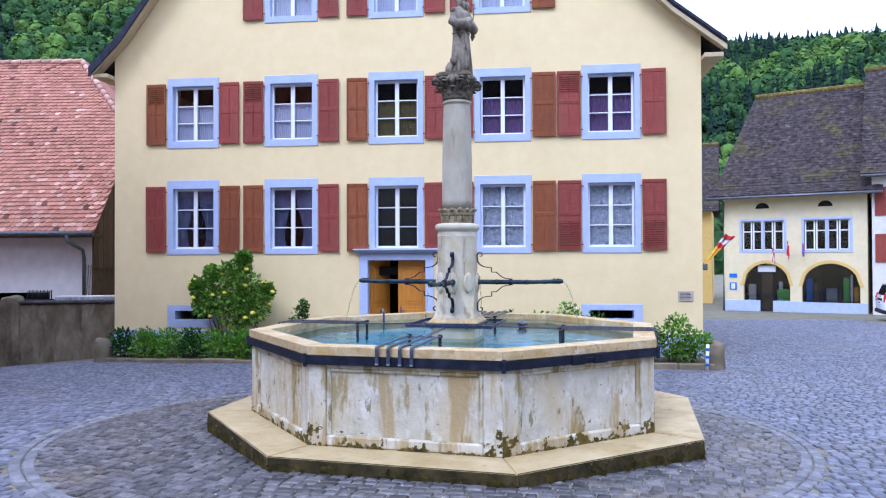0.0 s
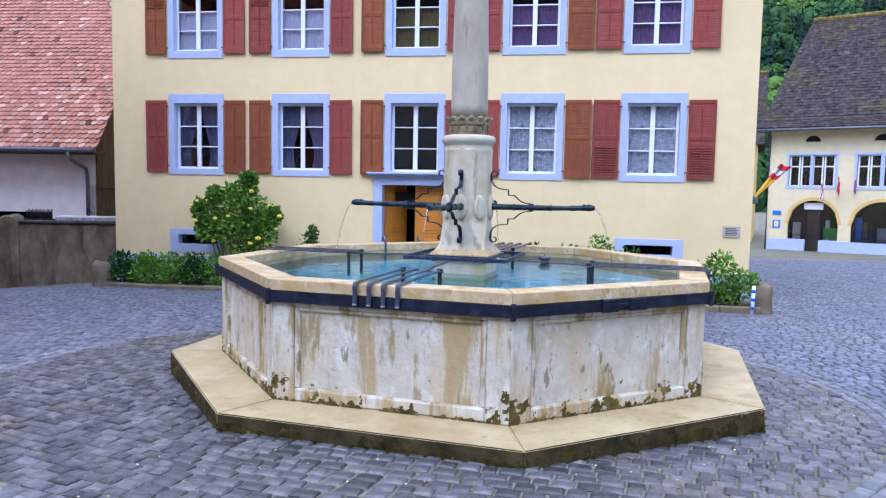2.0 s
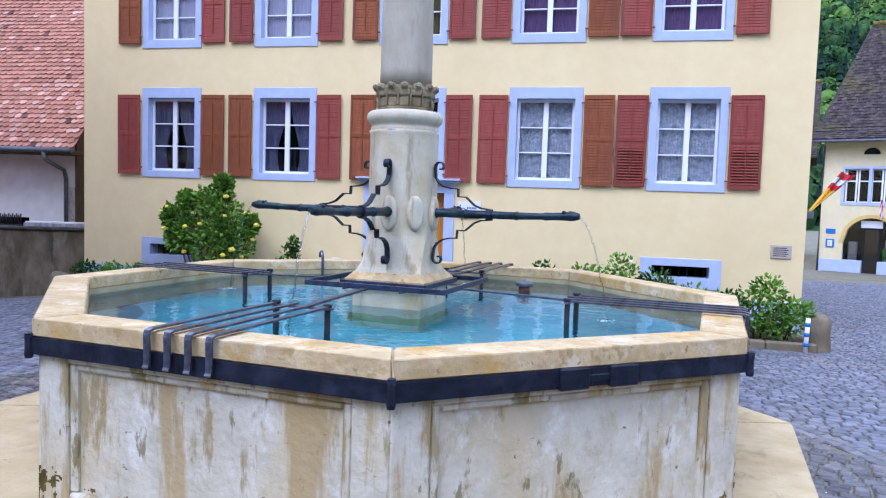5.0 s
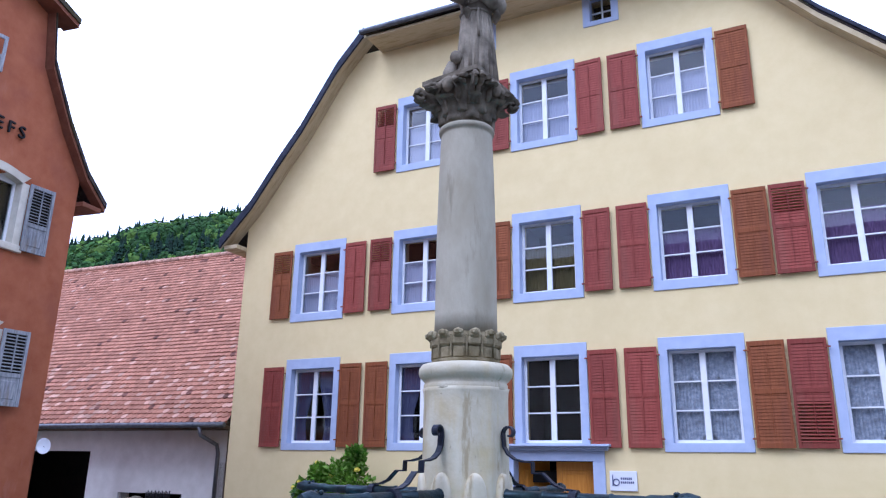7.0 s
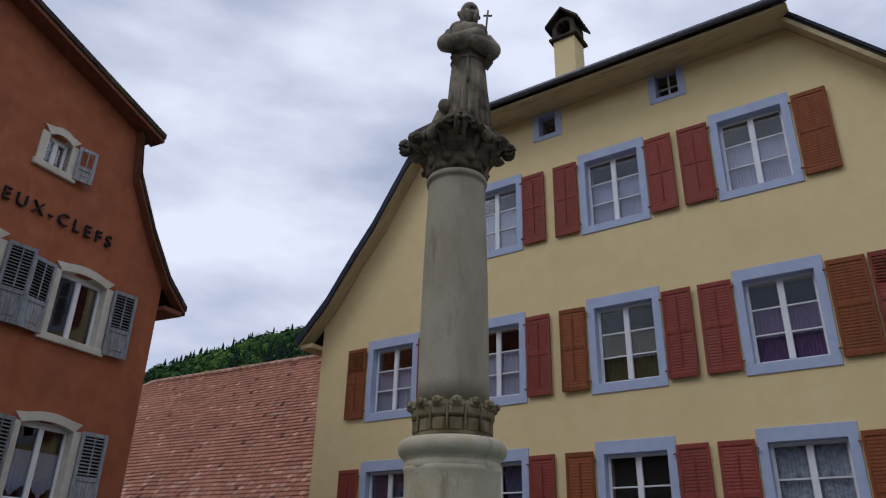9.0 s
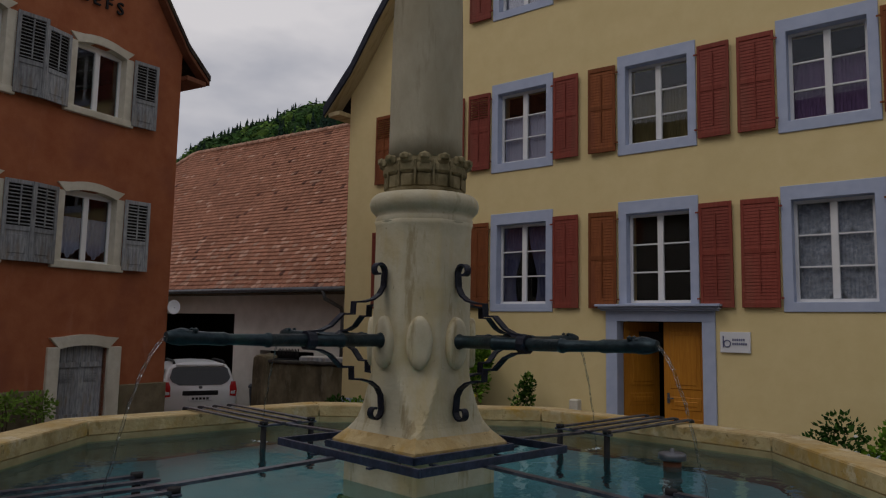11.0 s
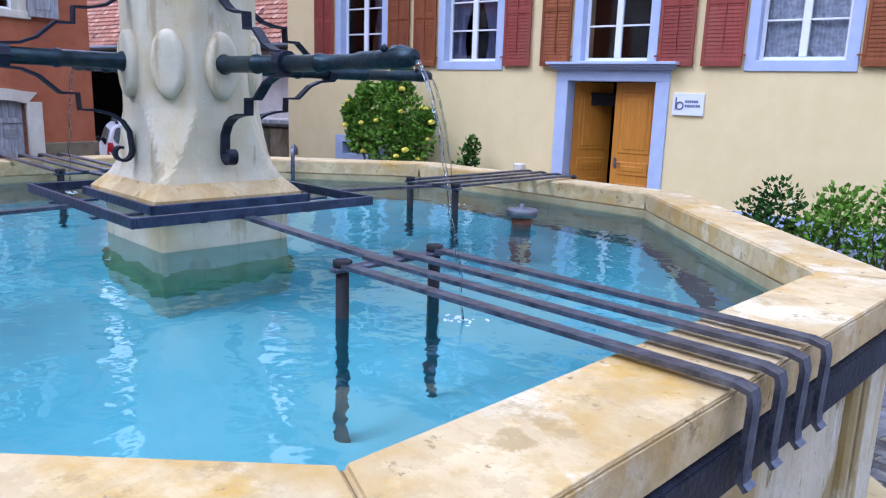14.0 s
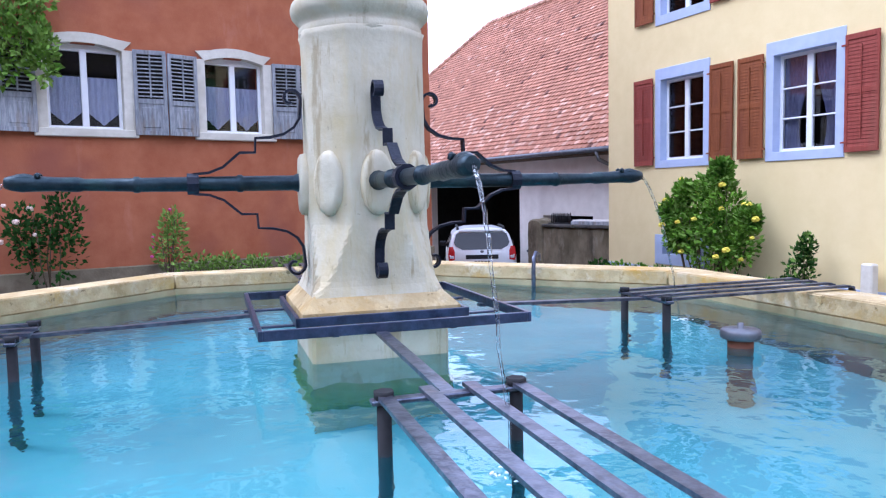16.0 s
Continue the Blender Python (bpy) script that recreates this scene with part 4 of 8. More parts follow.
def build_tray():
    bm = bmesh.new()
    R = spin(TH)
    for x0, x1, y0, y1 in ((-0.50, 0.488, -0.445, -0.43), (-0.50, 0.488, 0.46, 0.475), (-0.50, -0.485, -0.43, 0.46), (0.473, 0.488, -0.43, 0.46)):
        bbox(bm, x0, x1, y0, y1, 1.096, 1.130, 0.002, R)
    for i in range(4):
        m = R @ spin(radians(90 * i))
        bbox(bm, -0.31, 0.31, -0.31, -0.295, 1.10, 1.132, 0.002, m)
        for x in (-0.2, 0.2):
            bbox(bm, x - 0.012, x + 0.012, -0.46, -0.29, 1.088, 1.096, 0.002, m)
    tray = part("iron_tray_frame", bm, M["iron_wet"], fountain, "square blue-black iron frame round the plinth")
    # racks: four flat bars from the rim towards the plinth, on two posts
    for a in PIPE_ANG:
        m = spin(a) @ Matrix.Translation((0, -0.055, 0))
        bm = bmesh.new()
        bbox(bm, 1.19, 1.225, -0.19, 0.19, 1.075, 1.087, 0.003, m)
        # link bar to the tray
        link = [m @ Vector((r, 0, z)) for r, z in ((0.44, 1.097), (0.56, 1.094), (1.0, 1.082), (1.21, 1.076))]
        w2 = m.to_3x3() @ Vector((0, 0.018, 0))
        for p, q in zip(link, link[1:]):
            v = [bm.verts.new(c + s2 * w2 + Vector((0, 0, dz))) for dz in (-0.006, 0.006) for c, s2 in ((p, -1), (q, -1), (q, 1), (p, 1))]
            for f in ((3, 2, 1, 0), (4, 5, 6, 7), (0, 1, 5, 4), (1, 2, 6, 5), (2, 3, 7, 6), (3, 0, 4, 7)):
                bm.faces.new([v[i] for i in f])
        rack = part("bucket_rack", bm, M["iron_grey"], fountain, "worn iron bar rack for buckets", None)
        rim_out = 2.372 * math.cos(radians(22.5)) * (AX if abs(math.cos(a - TH)) > 0.5 else AY) + 0.006
        for j in range(4):
            y = -0.16 + 0.107 * j
            bm = bmesh.new()
            r0 = 1.17 if j in (1, 2) else 1.19
            ribbon(bm, [(r0, 1.092), (1.7, 1.093), (rim_out - 0.012, 1.094), (rim_out + 0.012, 1.088), (rim_out + 0.016, 1.07), (rim_out + 0.013, 0.965), (rim_out + 0.016, 0.94), (rim_out + 0.026, 0.93)], 0.032, 0.010)
            part("flat_bar", bm, M["iron_grey"], rack, m=m @ Matrix.Translation((0, y, 0)))
        for y in (-0.16, 0.16):
            bm = bmesh.new()
            tube(bm, [(0, 0, 0.21), (0, 0, 1.085)], 0.017, 8)
            tube(bm, [(0, 0, 1.085), (0, 0, 1.105)], 0.024, 6)
            part("post", bm, M["black"], rack, m=m @ Matrix.Translation((1.207, y, 0)))


build_tray()

# small fittings in the basin
bm = bmesh.new()
lathe(bm, [(0.046, 0.21), (0.046, 0.985)], 16)
stand = part("overflow_pipe", bm, M["verge_wood"], fountain, "red-brown overflow standpipe in the water", Matrix.Translation((0.74, 1.19, 0)))
bm = bmesh.new()
lathe(bm, [(0.0, 0.984), (0.06, 0.985), (0.072, 0.992), (0.072, 1.018), (0.066, 1.024), (0.012, 1.026), (0.012, 1.045), (0.0, 1.047)], 18)
part("cap", bm, M["zinc"], stand, "flat grey metal cap")
bm = bmesh.new()
tube(bm, [(0, 0, 0.7), (0, 0, 1.06), (0.01, 0, 1.13), (0.045, 0, 1.165), (0.09, 0, 1.15), (0.105, 0, 1.11)], 0.014, 8)
part("hook_pipe", bm, M["iron_grey"], fountain, "bent iron hook on the rim", Matrix.Translation((-1.18, 1.52, 0)) @ spin(2.2))


def build_jet(a):
    bm = bmesh.new()
    p, v = Vector((1.22, 0, 1.605)), Vector((0.62, 0, -0.35))
    pts = []
    for i in range(22):
        t = i * 0.0165
        q = p + v * t + Vector((0, 0, -4.9 * t * t))
        if q.z < WATER_Z - 0.02:
            break
        pts.append(q + Vector((random.uniform(-1, 1), random.uniform(-1, 1), 0)) * 0.0018 * i / 6)
    tube(bm, pts, [0.0062 - 0.0028 * i / len(pts) + random.uniform(-0.001, 0.0015) for i in range(len(pts))], 8)
    jet = single("water_jet", bm, M["jet"], "thin jet of water falling from a spout", "water", spin(a), "water jets")
    end = pts[-1]
    bm = bmesh.new()
    for _ in range(16):
        q, r = random.uniform(0, 2 * math.pi), abs(random.gauss(0, 0.028)) + 0.003
        k = random.uniform(0.002, 0.006) * (1.3 - min(1, r * 5))
        bmesh.ops.create_icosphere(bm, subdivisions=1, radius=k, matrix=Matrix.Translation((end.x + r * math.cos(q) * 1.4, r * math.sin(q), WATER_Z + 0.001)) @ spin(q) @ Matrix.Diagonal((0.7, 1.8, 0.45, 1)))
    part("splash", bm, M["foam"], jet, "small white splash on the water")["kind"] = "stuff"


for a in PIPE_ANG:
    build_jet(a)


# ---- yellow house ----
FY = 8.707
yellow = thing("yellow_house", "cream-yellow rendered three-storey house with red-brown shutters and bell gable", "house", Matrix.Translation((0, FY, 0)))
COLS = [-7.41, -4.90, -2.30, 0.25, 2.76]


def casement(w, h, rows, depth=0.0):
    """White casement window: frame, centre post and glazing bars (in x, z about the opening's middle bottom)."""
    bm = bmesh.new()
    t = 0.05
    bbox(bm, -w / 2, -w / 2 + t, 0, 0.05, 0, h, 0.004), bbox(bm, w / 2 - t, w / 2, 0, 0.05, 0, h, 0.004)
    bbox(bm, -w / 2 + t, w / 2 - t, 0, 0.05, 0, t, 0.004), bbox(bm, -w / 2 + t, w / 2 - t, 0, 0.05, h - t, h, 0.004)
    bbox(bm, -0.048, 0.048, -0.012, 0.05, t, h - t, 0.006)
    for i in range(1, rows):
        z = t + (h - 2 * t) * i / rows
        for s in (-1, 1):
            x0, x1 = sorted((s * 0.048, s * (w / 2 - t)))
            bbox(bm, x0, x1, 0.004, 0.045, z - 0.012, z + 0.012, 0.003)
    return done(bm, "casement", M["white_wood"])


def surround(w, h, side=0.14, top=0.13, bottom=0.16):
    """Painted stone surround about an opening w x h, standing slightly proud, with reveals."""
    bm = bmesh.new()
    o = [(-w / 2 - side, -bottom), (w / 2 + side, -bottom), (w / 2 + side, h + top), (-w / 2 - side, h + top)]
    q = [(-w / 2, 0), (w / 2, 0), (w / 2, h), (-w / 2, h)]
    V = [[bm.verts.new((x, y, z)) for x, z in p] for y in (-0.022, 0.2) for p in (o, q)]
    for i in range(4):
        j = (i + 1) % 4
        bm.faces.new((V[0][i], V[0][j], V[1][j], V[1][i])), bm.faces.new((V[3][i], V[3][j], V[2][j], V[2][i]))
        bm.faces.new((V[1][i], V[1][j], V[3][j], V[3][i])), bm.faces.new((V[0][j], V[0][i], V[2][i], V[2][j]))
    bmesh.ops.bevel(bm, geom=bm.edges[:], offset=0.005, segments=1, affect="EDGES")
    return done(bm, "surround", M["plinth_blue"])


def shutter_mesh(w, h, louvres):
    """Ledged shutter leaf with frame, slats, iron bar and hinge straps; louvres: the share of open slats."""
    bm = bmesh.new()
    t = 0.045
    bbox(bm, 0, t, -0.035, 0, 0, h, 0.004), bbox(bm, w - t, w, -0.035, 0, 0, h, 0.004)
    for z0, z1 in ((0, 0.08), (h - 0.08, h), (h * 0.52 - 0.04, h * 0.52 + 0.04)):
        bbox(bm, t, w - t, -0.035, 0, z0, z1, 0.004)
    box(bm, w / 2 - 0.008, w / 2 + 0.008, -0.046, -0.034, h * 0.12, h * 0.9)
    for z in (0.14, h - 0.14):
        box(bm, -0.05, 0.03, -0.045, -0.02, z - 0.012, z + 0.012)
    return bm


def slat_mesh(w, h, louvres):
    bm = bmesh.new()
    t = 0.045
    n = int(h / 0.055)
    for i in range(n):
        z = 0.08 + (h - 0.16) * (i + 0.5) / n
        tilt = 48 if (i / n) > 1 - louvres or (louvres < 0 and i / n < -louvres) else 8
        box(bm, t, w - t, -0.004, 0.004, -0.03, 0.03, Matrix.Translation((0, -0.02, z)) @ Matrix.Rotation(radians(-tilt), 4, "X"))
    return bm


SH = {}


def add_shutter(parent, x, z, w, h, kind, louvres, flip):
    key = (w, h, louvres)
    if (key, kind) not in SH:
        mat = M["shutter_red"] if kind == "r" else M["shutter_brown"]
        SH[key, kind] = (done(shutter_mesh(w, h, louvres), "shutter", mat), done(slat_mesh(w, h, louvres), "slats", mat))
    m = Matrix.Translation((x, -0.03, z)) @ (Matrix.Diagonal((-1, 1, 1, 1)) if flip else Matrix())
    m = m @ Matrix.Rotation(radians(random.uniform(-2.5, 0.5)), 4, "Z") @ Matrix.Rotation(radians(random.uniform(-0.4, 0.4)), 4, "Y")
    leaf = part("shutter", SH[key, kind][0], None, parent, "faded oxblood-red louvred wooden shutter" if kind == "r" else "weathered brown louvred wooden shutter", m)
    part("slats", SH[key, kind][1], None, leaf)["kind"] = "stuff"
    return leaf


def curtain_mesh(w, h, mat, swag=0.0, folds=9, scallop=0.0):
    nx, nz = 28, 8
    verts, faces = [], []
    for j in range(nz + 1):
        for i in range(nx + 1):
            u, v = i / nx, j / nz
            x = (u - 0.5) * w
            if swag:
                x = -w / 2 + w * u * (1 - swag * math.exp(-((v - 0.22) / 0.42) ** 2))
            z0 = scallop * abs(2 * ((u * 1.0) % 1.0) - 1) + 0.02 * scallop * math.sin(u * 40)
            verts.append((x, 0.018 * math.sin(u * folds * 2 * math.pi + 0.6 * math.sin(v * 3)) * (1.2 - 0.4 * v), z0 + v * (h - z0)))
    w1 = nx + 1
    for j in range(nz):
        for i in range(nx):
            faces.append((j * w1 + i, j * w1 + i + 1, (j + 1) * w1 + i + 1, (j + 1) * w1 + i))
    me = raw_mesh("curtain", verts, faces, [mat])
    me.polygons.foreach_set("use_smooth", [True] * len(faces))
    return me


CACHE = {}


def cached(key, make):
    if key not in CACHE:
        CACHE[key] = make()
    return CACHE[key]


def add_window(house, x, z, w, h, rows=3, curtain=None, stone=True, label="white casement window in a grey-blue painted surround", deep=0.13):
    m = Matrix.Translation((x, 0, z))
    top, bottom = {1.49: (0.21, 0.14), 1.37: (0.20, 0.17), 1.40: (0.19, 0.15)}[h]
    win = part("window", cached(("sur", w, h), lambda: surround(w, h, 0.14, top, bottom)), None, house, label, m)
    part("casement_frame", cached(("cas", w, h, rows), lambda: casement(w, h, rows)), None, win, m=Matrix.Translation((0, deep, 0)))

    def pane_mesh():
        bm = bmesh.new()
        pw, ph = (w / 2 - 0.098), (h - 0.1) / rows - 0.024
        box(bm, -pw / 2, pw / 2, -0.003, 0.003, 0, ph)
        return done(bm, "pane", M["pane"])

    for s in (-1, 1):
        for i in range(rows):
            ob = part("pane", cached(("pane", w, h, rows), pane_mesh), None, win,
                      m=Matrix.Translation((s * (w / 4 - 0.001), deep + 0.025, 0.062 + i * (h - 0.1) / rows)) @ Matrix.Rotation(radians(random.uniform(-0.8, 0.8)), 4, "Z"))
            ob.visible_shadow = False
    if curtain:
        kind, cover, lab = curtain
        cm = cached(("cur", kind, w, h, cover), lambda: curtain_mesh(w / 2 - 0.06, h * cover - 0.06, M[kind], 0.45 if kind == "curtain_dark" else 0.0))
        for s in (-1, 1):
            part("curtain", cm, None, win, lab, Matrix.Translation((s * (w / 4), deep + 0.075, 0.05)) @ Matrix.Diagonal((-s, 1, 1, 1)))
    return win


WIN = []   # opening: centre x, sill z, width, height, shutter kinds, louvres, curtain
CUR_L = [("curtain_dark", 1, "navy curtain behind glass"), ("curtain_dark", 1, "navy curtain behind glass"), None, ("curtain_lace", 1, "patterned lace curtain"), ("curtain_lace", 1, "patterned lace curtain")]
CUR_U = [("curtain_white", 0.68, "white half curtain"), ("curtain_white", 0.68, "white half curtain"), ("curtain_olive", 0.66, "olive half curtain"), ("curtain_purple", 0.66, "mauve half curtain"), ("curtain_purple", 0.7, "mauve half curtain")]
KL = [("r", "b"), ("b", "r"), ("b", "r"), ("r", "b"), ("r", "r")]
KU = [("b", "r"), ("r", "r"), ("b", "r"), ("r", "b"), ("r", "r")]
for i, x in enumerate(COLS):
    WIN.append((x, 2.11, 1.06, 1.49, KL[i], -0.4 if i == 4 else 0.0, CUR_L[i]))
    WIN.append((x, 4.78, 1.06, 1.37, KU[i], 0.3 if i in (0, 1, 4) else 0.0, CUR_U[i]))
for i, x in enumerate(COLS[1:4]):
    WIN.append((x, 7.80, 1.06, 1.40, [("r", "r"), ("r", "r"), ("r", "b")][i], 0.3 if i == 0 else 0.0, ("curtain_white", 0.7, "white net curtain")))

DOOR = (-3.0, -1.6, -0.42, 1.815)
XL, XR = -9.48, 4.79
ROOF_L = [(-9.92, 6.48), (-9.1, 7.3), (-8.4, 8.25), (-7.85, 8.93), (-6.96, 10.28), (-6.3, 11.0)]
CX = (XL + XR) / 2
ROOF_R = [(5.27, 6.62), (4.62, 7.12), (4.1, 7.52), (2.6, 8.98), (1.1, 10.72)]


def build_yellow():
    holes = [(x - w / 2 - 0.012, x + w / 2 + 0.012, z - 0.012, z + h + 0.012) for x, z, w, h, *_ in WIN]
    holes += [(DOOR[0] - 0.012, DOOR[1] + 0.012, DOOR[2], DOOR[3] + 0.012), (-7.892, -6.908, 0.348, 0.592), (2.248, 3.262, 0.428, 0.652), (-3.802, -3.398, 10.118, 10.632), (-1.292, -0.848, 10.108, 10.692)]
    part("front_wall", wall_sheet(XL, XR, -1.3, 10.75, holes, 0.42, [(x, z + 0.0) for x, z in ROOF_L] + [(x, z) for x, z in ROOF_R[::-1]]), M["yellow"], yellow, "cream-yellow rendered gable wall")
    bm = bmesh.new()
    box(bm, XR - 0.42, XR, 0.42, 16, -1.3, 6.5)
    part("side_wall", bm, M["yellow"], yellow)
    bm = bmesh.new()
    box(bm, XL, XL + 0.42, 0.42, 16, -1.3, 6.5)
    part("side_wall", bm, M["yellow"], yellow)
    bm = bmesh.new()
    box(bm, XL + 0.42, XR - 0.42, 15.6, 16, -1.3, 6.5)
    part("back_wall", bm, M["yellow"], yellow)
    # near-black sheets behind windows and door, added so the unseen rooms read as unlit
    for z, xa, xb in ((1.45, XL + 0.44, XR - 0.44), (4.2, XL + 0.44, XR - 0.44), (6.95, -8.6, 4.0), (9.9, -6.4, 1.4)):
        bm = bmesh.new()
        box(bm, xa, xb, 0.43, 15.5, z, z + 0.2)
        part("inner_shade_sheet", bm, M["dark"], yellow)
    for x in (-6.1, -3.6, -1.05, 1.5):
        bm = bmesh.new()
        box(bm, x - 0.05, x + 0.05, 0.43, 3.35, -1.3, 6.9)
        part("inner_shade_wall", bm, M["dark"], yellow)
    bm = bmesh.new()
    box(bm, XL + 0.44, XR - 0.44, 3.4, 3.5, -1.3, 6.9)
    part("inner_shade_wall", bm, M["dark"], yellow)
    # painted plinth band along the foot, broken by the door
    bm = bmesh.new()
    for x0, x1 in ((XL - 0.012, -3.24), (-1.36, XR + 0.012)):
        bbox(bm, x0, x1, -0.015, 0.1, -1.2, 0.1, 0.005)
    part("plinth_band", bm, M["plinth_blue"], yellow, "grey-blue painted plinth band")
    for x, z, w, h, kinds, louv, cur in WIN:
        add_window(yellow, x, z, w, h, 3, cur)
        sw = 0.54 if x > -1 else 0.5
        add_shutter(yellow, x - w / 2 - 0.17, z - 0.08, sw, h + 0.14, kinds[0], louv, True)
        add_shutter(yellow, x + w / 2 + 0.17, z - 0.08, sw, h + 0.14, kinds[1], louv if louv < 0 else 0.0, False)
    # attic lights and cellar lights
    for x, z, w, h in ((-3.6, 10.13, 0.38, 0.49), (-1.07, 10.12, 0.42, 0.56)):
        bm = bmesh.new()
        for s in (-1, 1):
            bbox(bm, s * (w / 2 + 0.07) - 0.07, s * (w / 2 + 0.07) + 0.07, -0.02, 0.2, -0.1, h + 0.1, 0.004)
        bbox(bm, -w / 2, w / 2, -0.02, 0.2, -0.1, 0, 0.004), bbox(bm, -w / 2, w / 2, -0.02, 0.2, h, h + 0.1, 0.004)
        win = part("attic_window", bm, M["plinth_blue"], yellow, "small attic window in a grey-blue surround", Matrix.Translation((x, 0, z)))
        bm = bmesh.new()
        box(bm, -w / 2, w / 2, 0.2, 0.206, 0, h)
        part("pane", bm, M["pane"], win)
        if x > -2:
            bm = bmesh.new()
            box(bm, -0.015, 0.015, 0.17, 0.2, 0, h), box(bm, -w / 2, w / 2, 0.17, 0.2, h / 2 - 0.012, h / 2 + 0.012)
            part("glazing_bars", bm, M["white_wood"], win)
    for x0, x1, z0, z1 in ((-8.08, -6.72, 0.16, 0.72), (2.06, 3.45, 0.24, 0.78)):
        bm = bmesh.new()
        hx0, hx1, hz0, hz1 = x0 + 0.2, x1 - 0.2, z0 + 0.2, z1 - 0.14
        bbox(bm, x0, hx0, -0.022, 0.3, z0, z1, 0.004), bbox(bm, hx1, x1, -0.022, 0.3, z0, z1, 0.004)
        bbox(bm, hx0, hx1, -0.022, 0.3, z0, hz0, 0.004), bbox(bm, hx0, hx1, -0.022, 0.3, hz1, z1, 0.004)
        win = part("cellar_window", bm, M["plinth_blue"], yellow, "low cellar opening in a grey-blue surround")
        for i in range(7):
            x = hx0 + (hx1 - hx0) * (i + 0.5) / 7
            bm = bmesh.new()
            box(bm, x - 0.008, x + 0.008, 0.18, 0.196, hz0, hz1)
            part("grille_bar", bm, M["black"], win)
    # roof: bell-cast flanks, verge boards, half hip
    for side in (1, -1):
        bm = bmesh.new()
        pts = ROOF_L if side == 1 else ROOF_R
        ridge = (CX, 14.3)
        rows = []
        for x, z in pts:
            rows.append([bm.verts.new((x, y, z + dz)) for y, dz in ((-0.40, 0), (16.5, 0), (16.5, 0.12), (-0.40, 0.12))])
        rows.append([bm.verts.new((ridge[0], y, ridge[1] + dz)) for y, dz in ((5.4, 0), (16.5, 0), (16.5, 0.14), (5.4, 0.14))])
        for a, b in zip(rows, rows[1:]):
            for i in range(4):
                bm.faces.new((a[i], a[(i + 1) % 4], b[(i + 1) % 4], b[i]))
        bm.faces.new(rows[0][::-1]), bm.faces.new(rows[-1])
        part("roof", bm, M["tile_dark"], yellow, "dark tiled roof flank with flared eaves")
        # verge board and soffit under the overhang
        bm = bmesh.new()
        rows = [[bm.verts.new((x, y, z + dz)) for y, dz in ((-0.39, -0.12), (-0.36, -0.12), (-0.36, -0.03), (0.02, -0.03), (0.02, -0.005), (-0.39, -0.005))] for x, z in pts]
        for p, q in zip(rows, rows[1:]):
            for i in range(6):
                bm.faces.new((p[i], p[(i + 1) % 6], q[(i + 1) % 6], q[i]))
        bm.faces.new(rows[0][::-1]), bm.faces.new(rows[-1])
        part("verge_soffit", bm, M["soffit"], yellow, "cream-painted soffit boards under the verge")
        lo = -0.10 if side == 1 else 0.05
        bm = bmesh.new()
        rows = [[bm.verts.new((x, y, z + dz)) for y, dz in ((-0.44, lo), (-0.394, lo), (-0.394, 0.13), (-0.44, 0.13))] for x, z in pts]
        for p, q in zip(rows, rows[1:]):
            for i in range(4):
                bm.faces.new((p[i], p[(i + 1) % 4], q[(i + 1) % 4], q[i]))
        bm.faces.new(rows[0][::-1]), bm.faces.new(rows[-1])
        part("verge_edge", bm, M["roof_edge"], yellow, "dark slate verge edge")
        # boxed eaves corner
        bm = bmesh.new()
        xa = pts[0][0]
        x0, x1 = sorted((xa + side * 0.06, (XL if side == 1 else XR)))
        bbox(bm, x0, x1, -0.34, 16, 6.36, 6.46, 0.01)
        part("eaves_box", bm, M["soffit"], yellow)
    bm = bmesh.new()
    xa, xb = -5.95, 1.15
    lo = [bm.verts.new(p) for p in ((xa - 0.2, -0.72, 10.72), (xb + 0.2, -0.72, 10.72), (CX + 0.02, 5.5, 14.3), (CX - 0.02, 5.5, 14.3))]
    hi = [bm.verts.new(v.co + Vector((0, -0.02, 0.15))) for v in lo]
    bm.faces.new(lo), bm.faces.new(hi)
    for i in range(4):
        bm.faces.new((lo[i], lo[(i + 1) % 4], hi[(i + 1) % 4], hi[i]))
    part("half_hip", bm, M["tile_dark"], yellow, "dark tiled half hip over the gable")
    bm = bmesh.new()
    bbox(bm, xa - 0.1, xb + 0.1, -0.66, 0.1, 10.66, 10.72, 0.01)
    part("hip_soffit", bm, M["soffit"], yellow)
    bm = bmesh.new()
    tube(bm, [(xa - 0.22, -0.76, 10.78), (xb + 0.22, -0.76, 10.78)], 0.055, 8)
    part("hip_gutter", bm, M["zinc"], yellow)
    # chimney
    bm = bmesh.new()
    bbox(bm, -0.28, 0.28, -0.28, 0.28, 11.0, 14.1, 0.02)
    ch = part("chimney", bm, M["yellow"], yellow, "rendered chimney with a tiled gabled cowl", Matrix.Translation((-3.78, 1.8, -0.25)))
    bm = bmesh.new()
    bbox(bm, -0.37, 0.37, -0.36, 0.36, 14.1, 14.18, 0.015)
    for q in (-0.24, 0.24):
        bbox(bm, q - 0.06, q + 0.06, -0.28, 0.28, 14.18, 14.55, 0.01)
    for q in range(8):
        a0, a1 = math.pi * q / 8, math.pi * (q + 1) / 8
        v = [bm.verts.new((r * math.cos(a), y, 14.50 + r * math.sin(a) * 0.9)) for y in (-0.26, 0.26) for a, r in ((a0, 0.18), (a1, 0.18), (a1, 0.30), (a0, 0.30))]
        for f in ((0, 1, 2, 3), (7, 6, 5, 4), (0, 4, 5, 1), (1, 5, 6, 2), (2, 6, 7, 3), (3, 7, 4, 0)):
            bm.faces.new([v[i] for i in f])
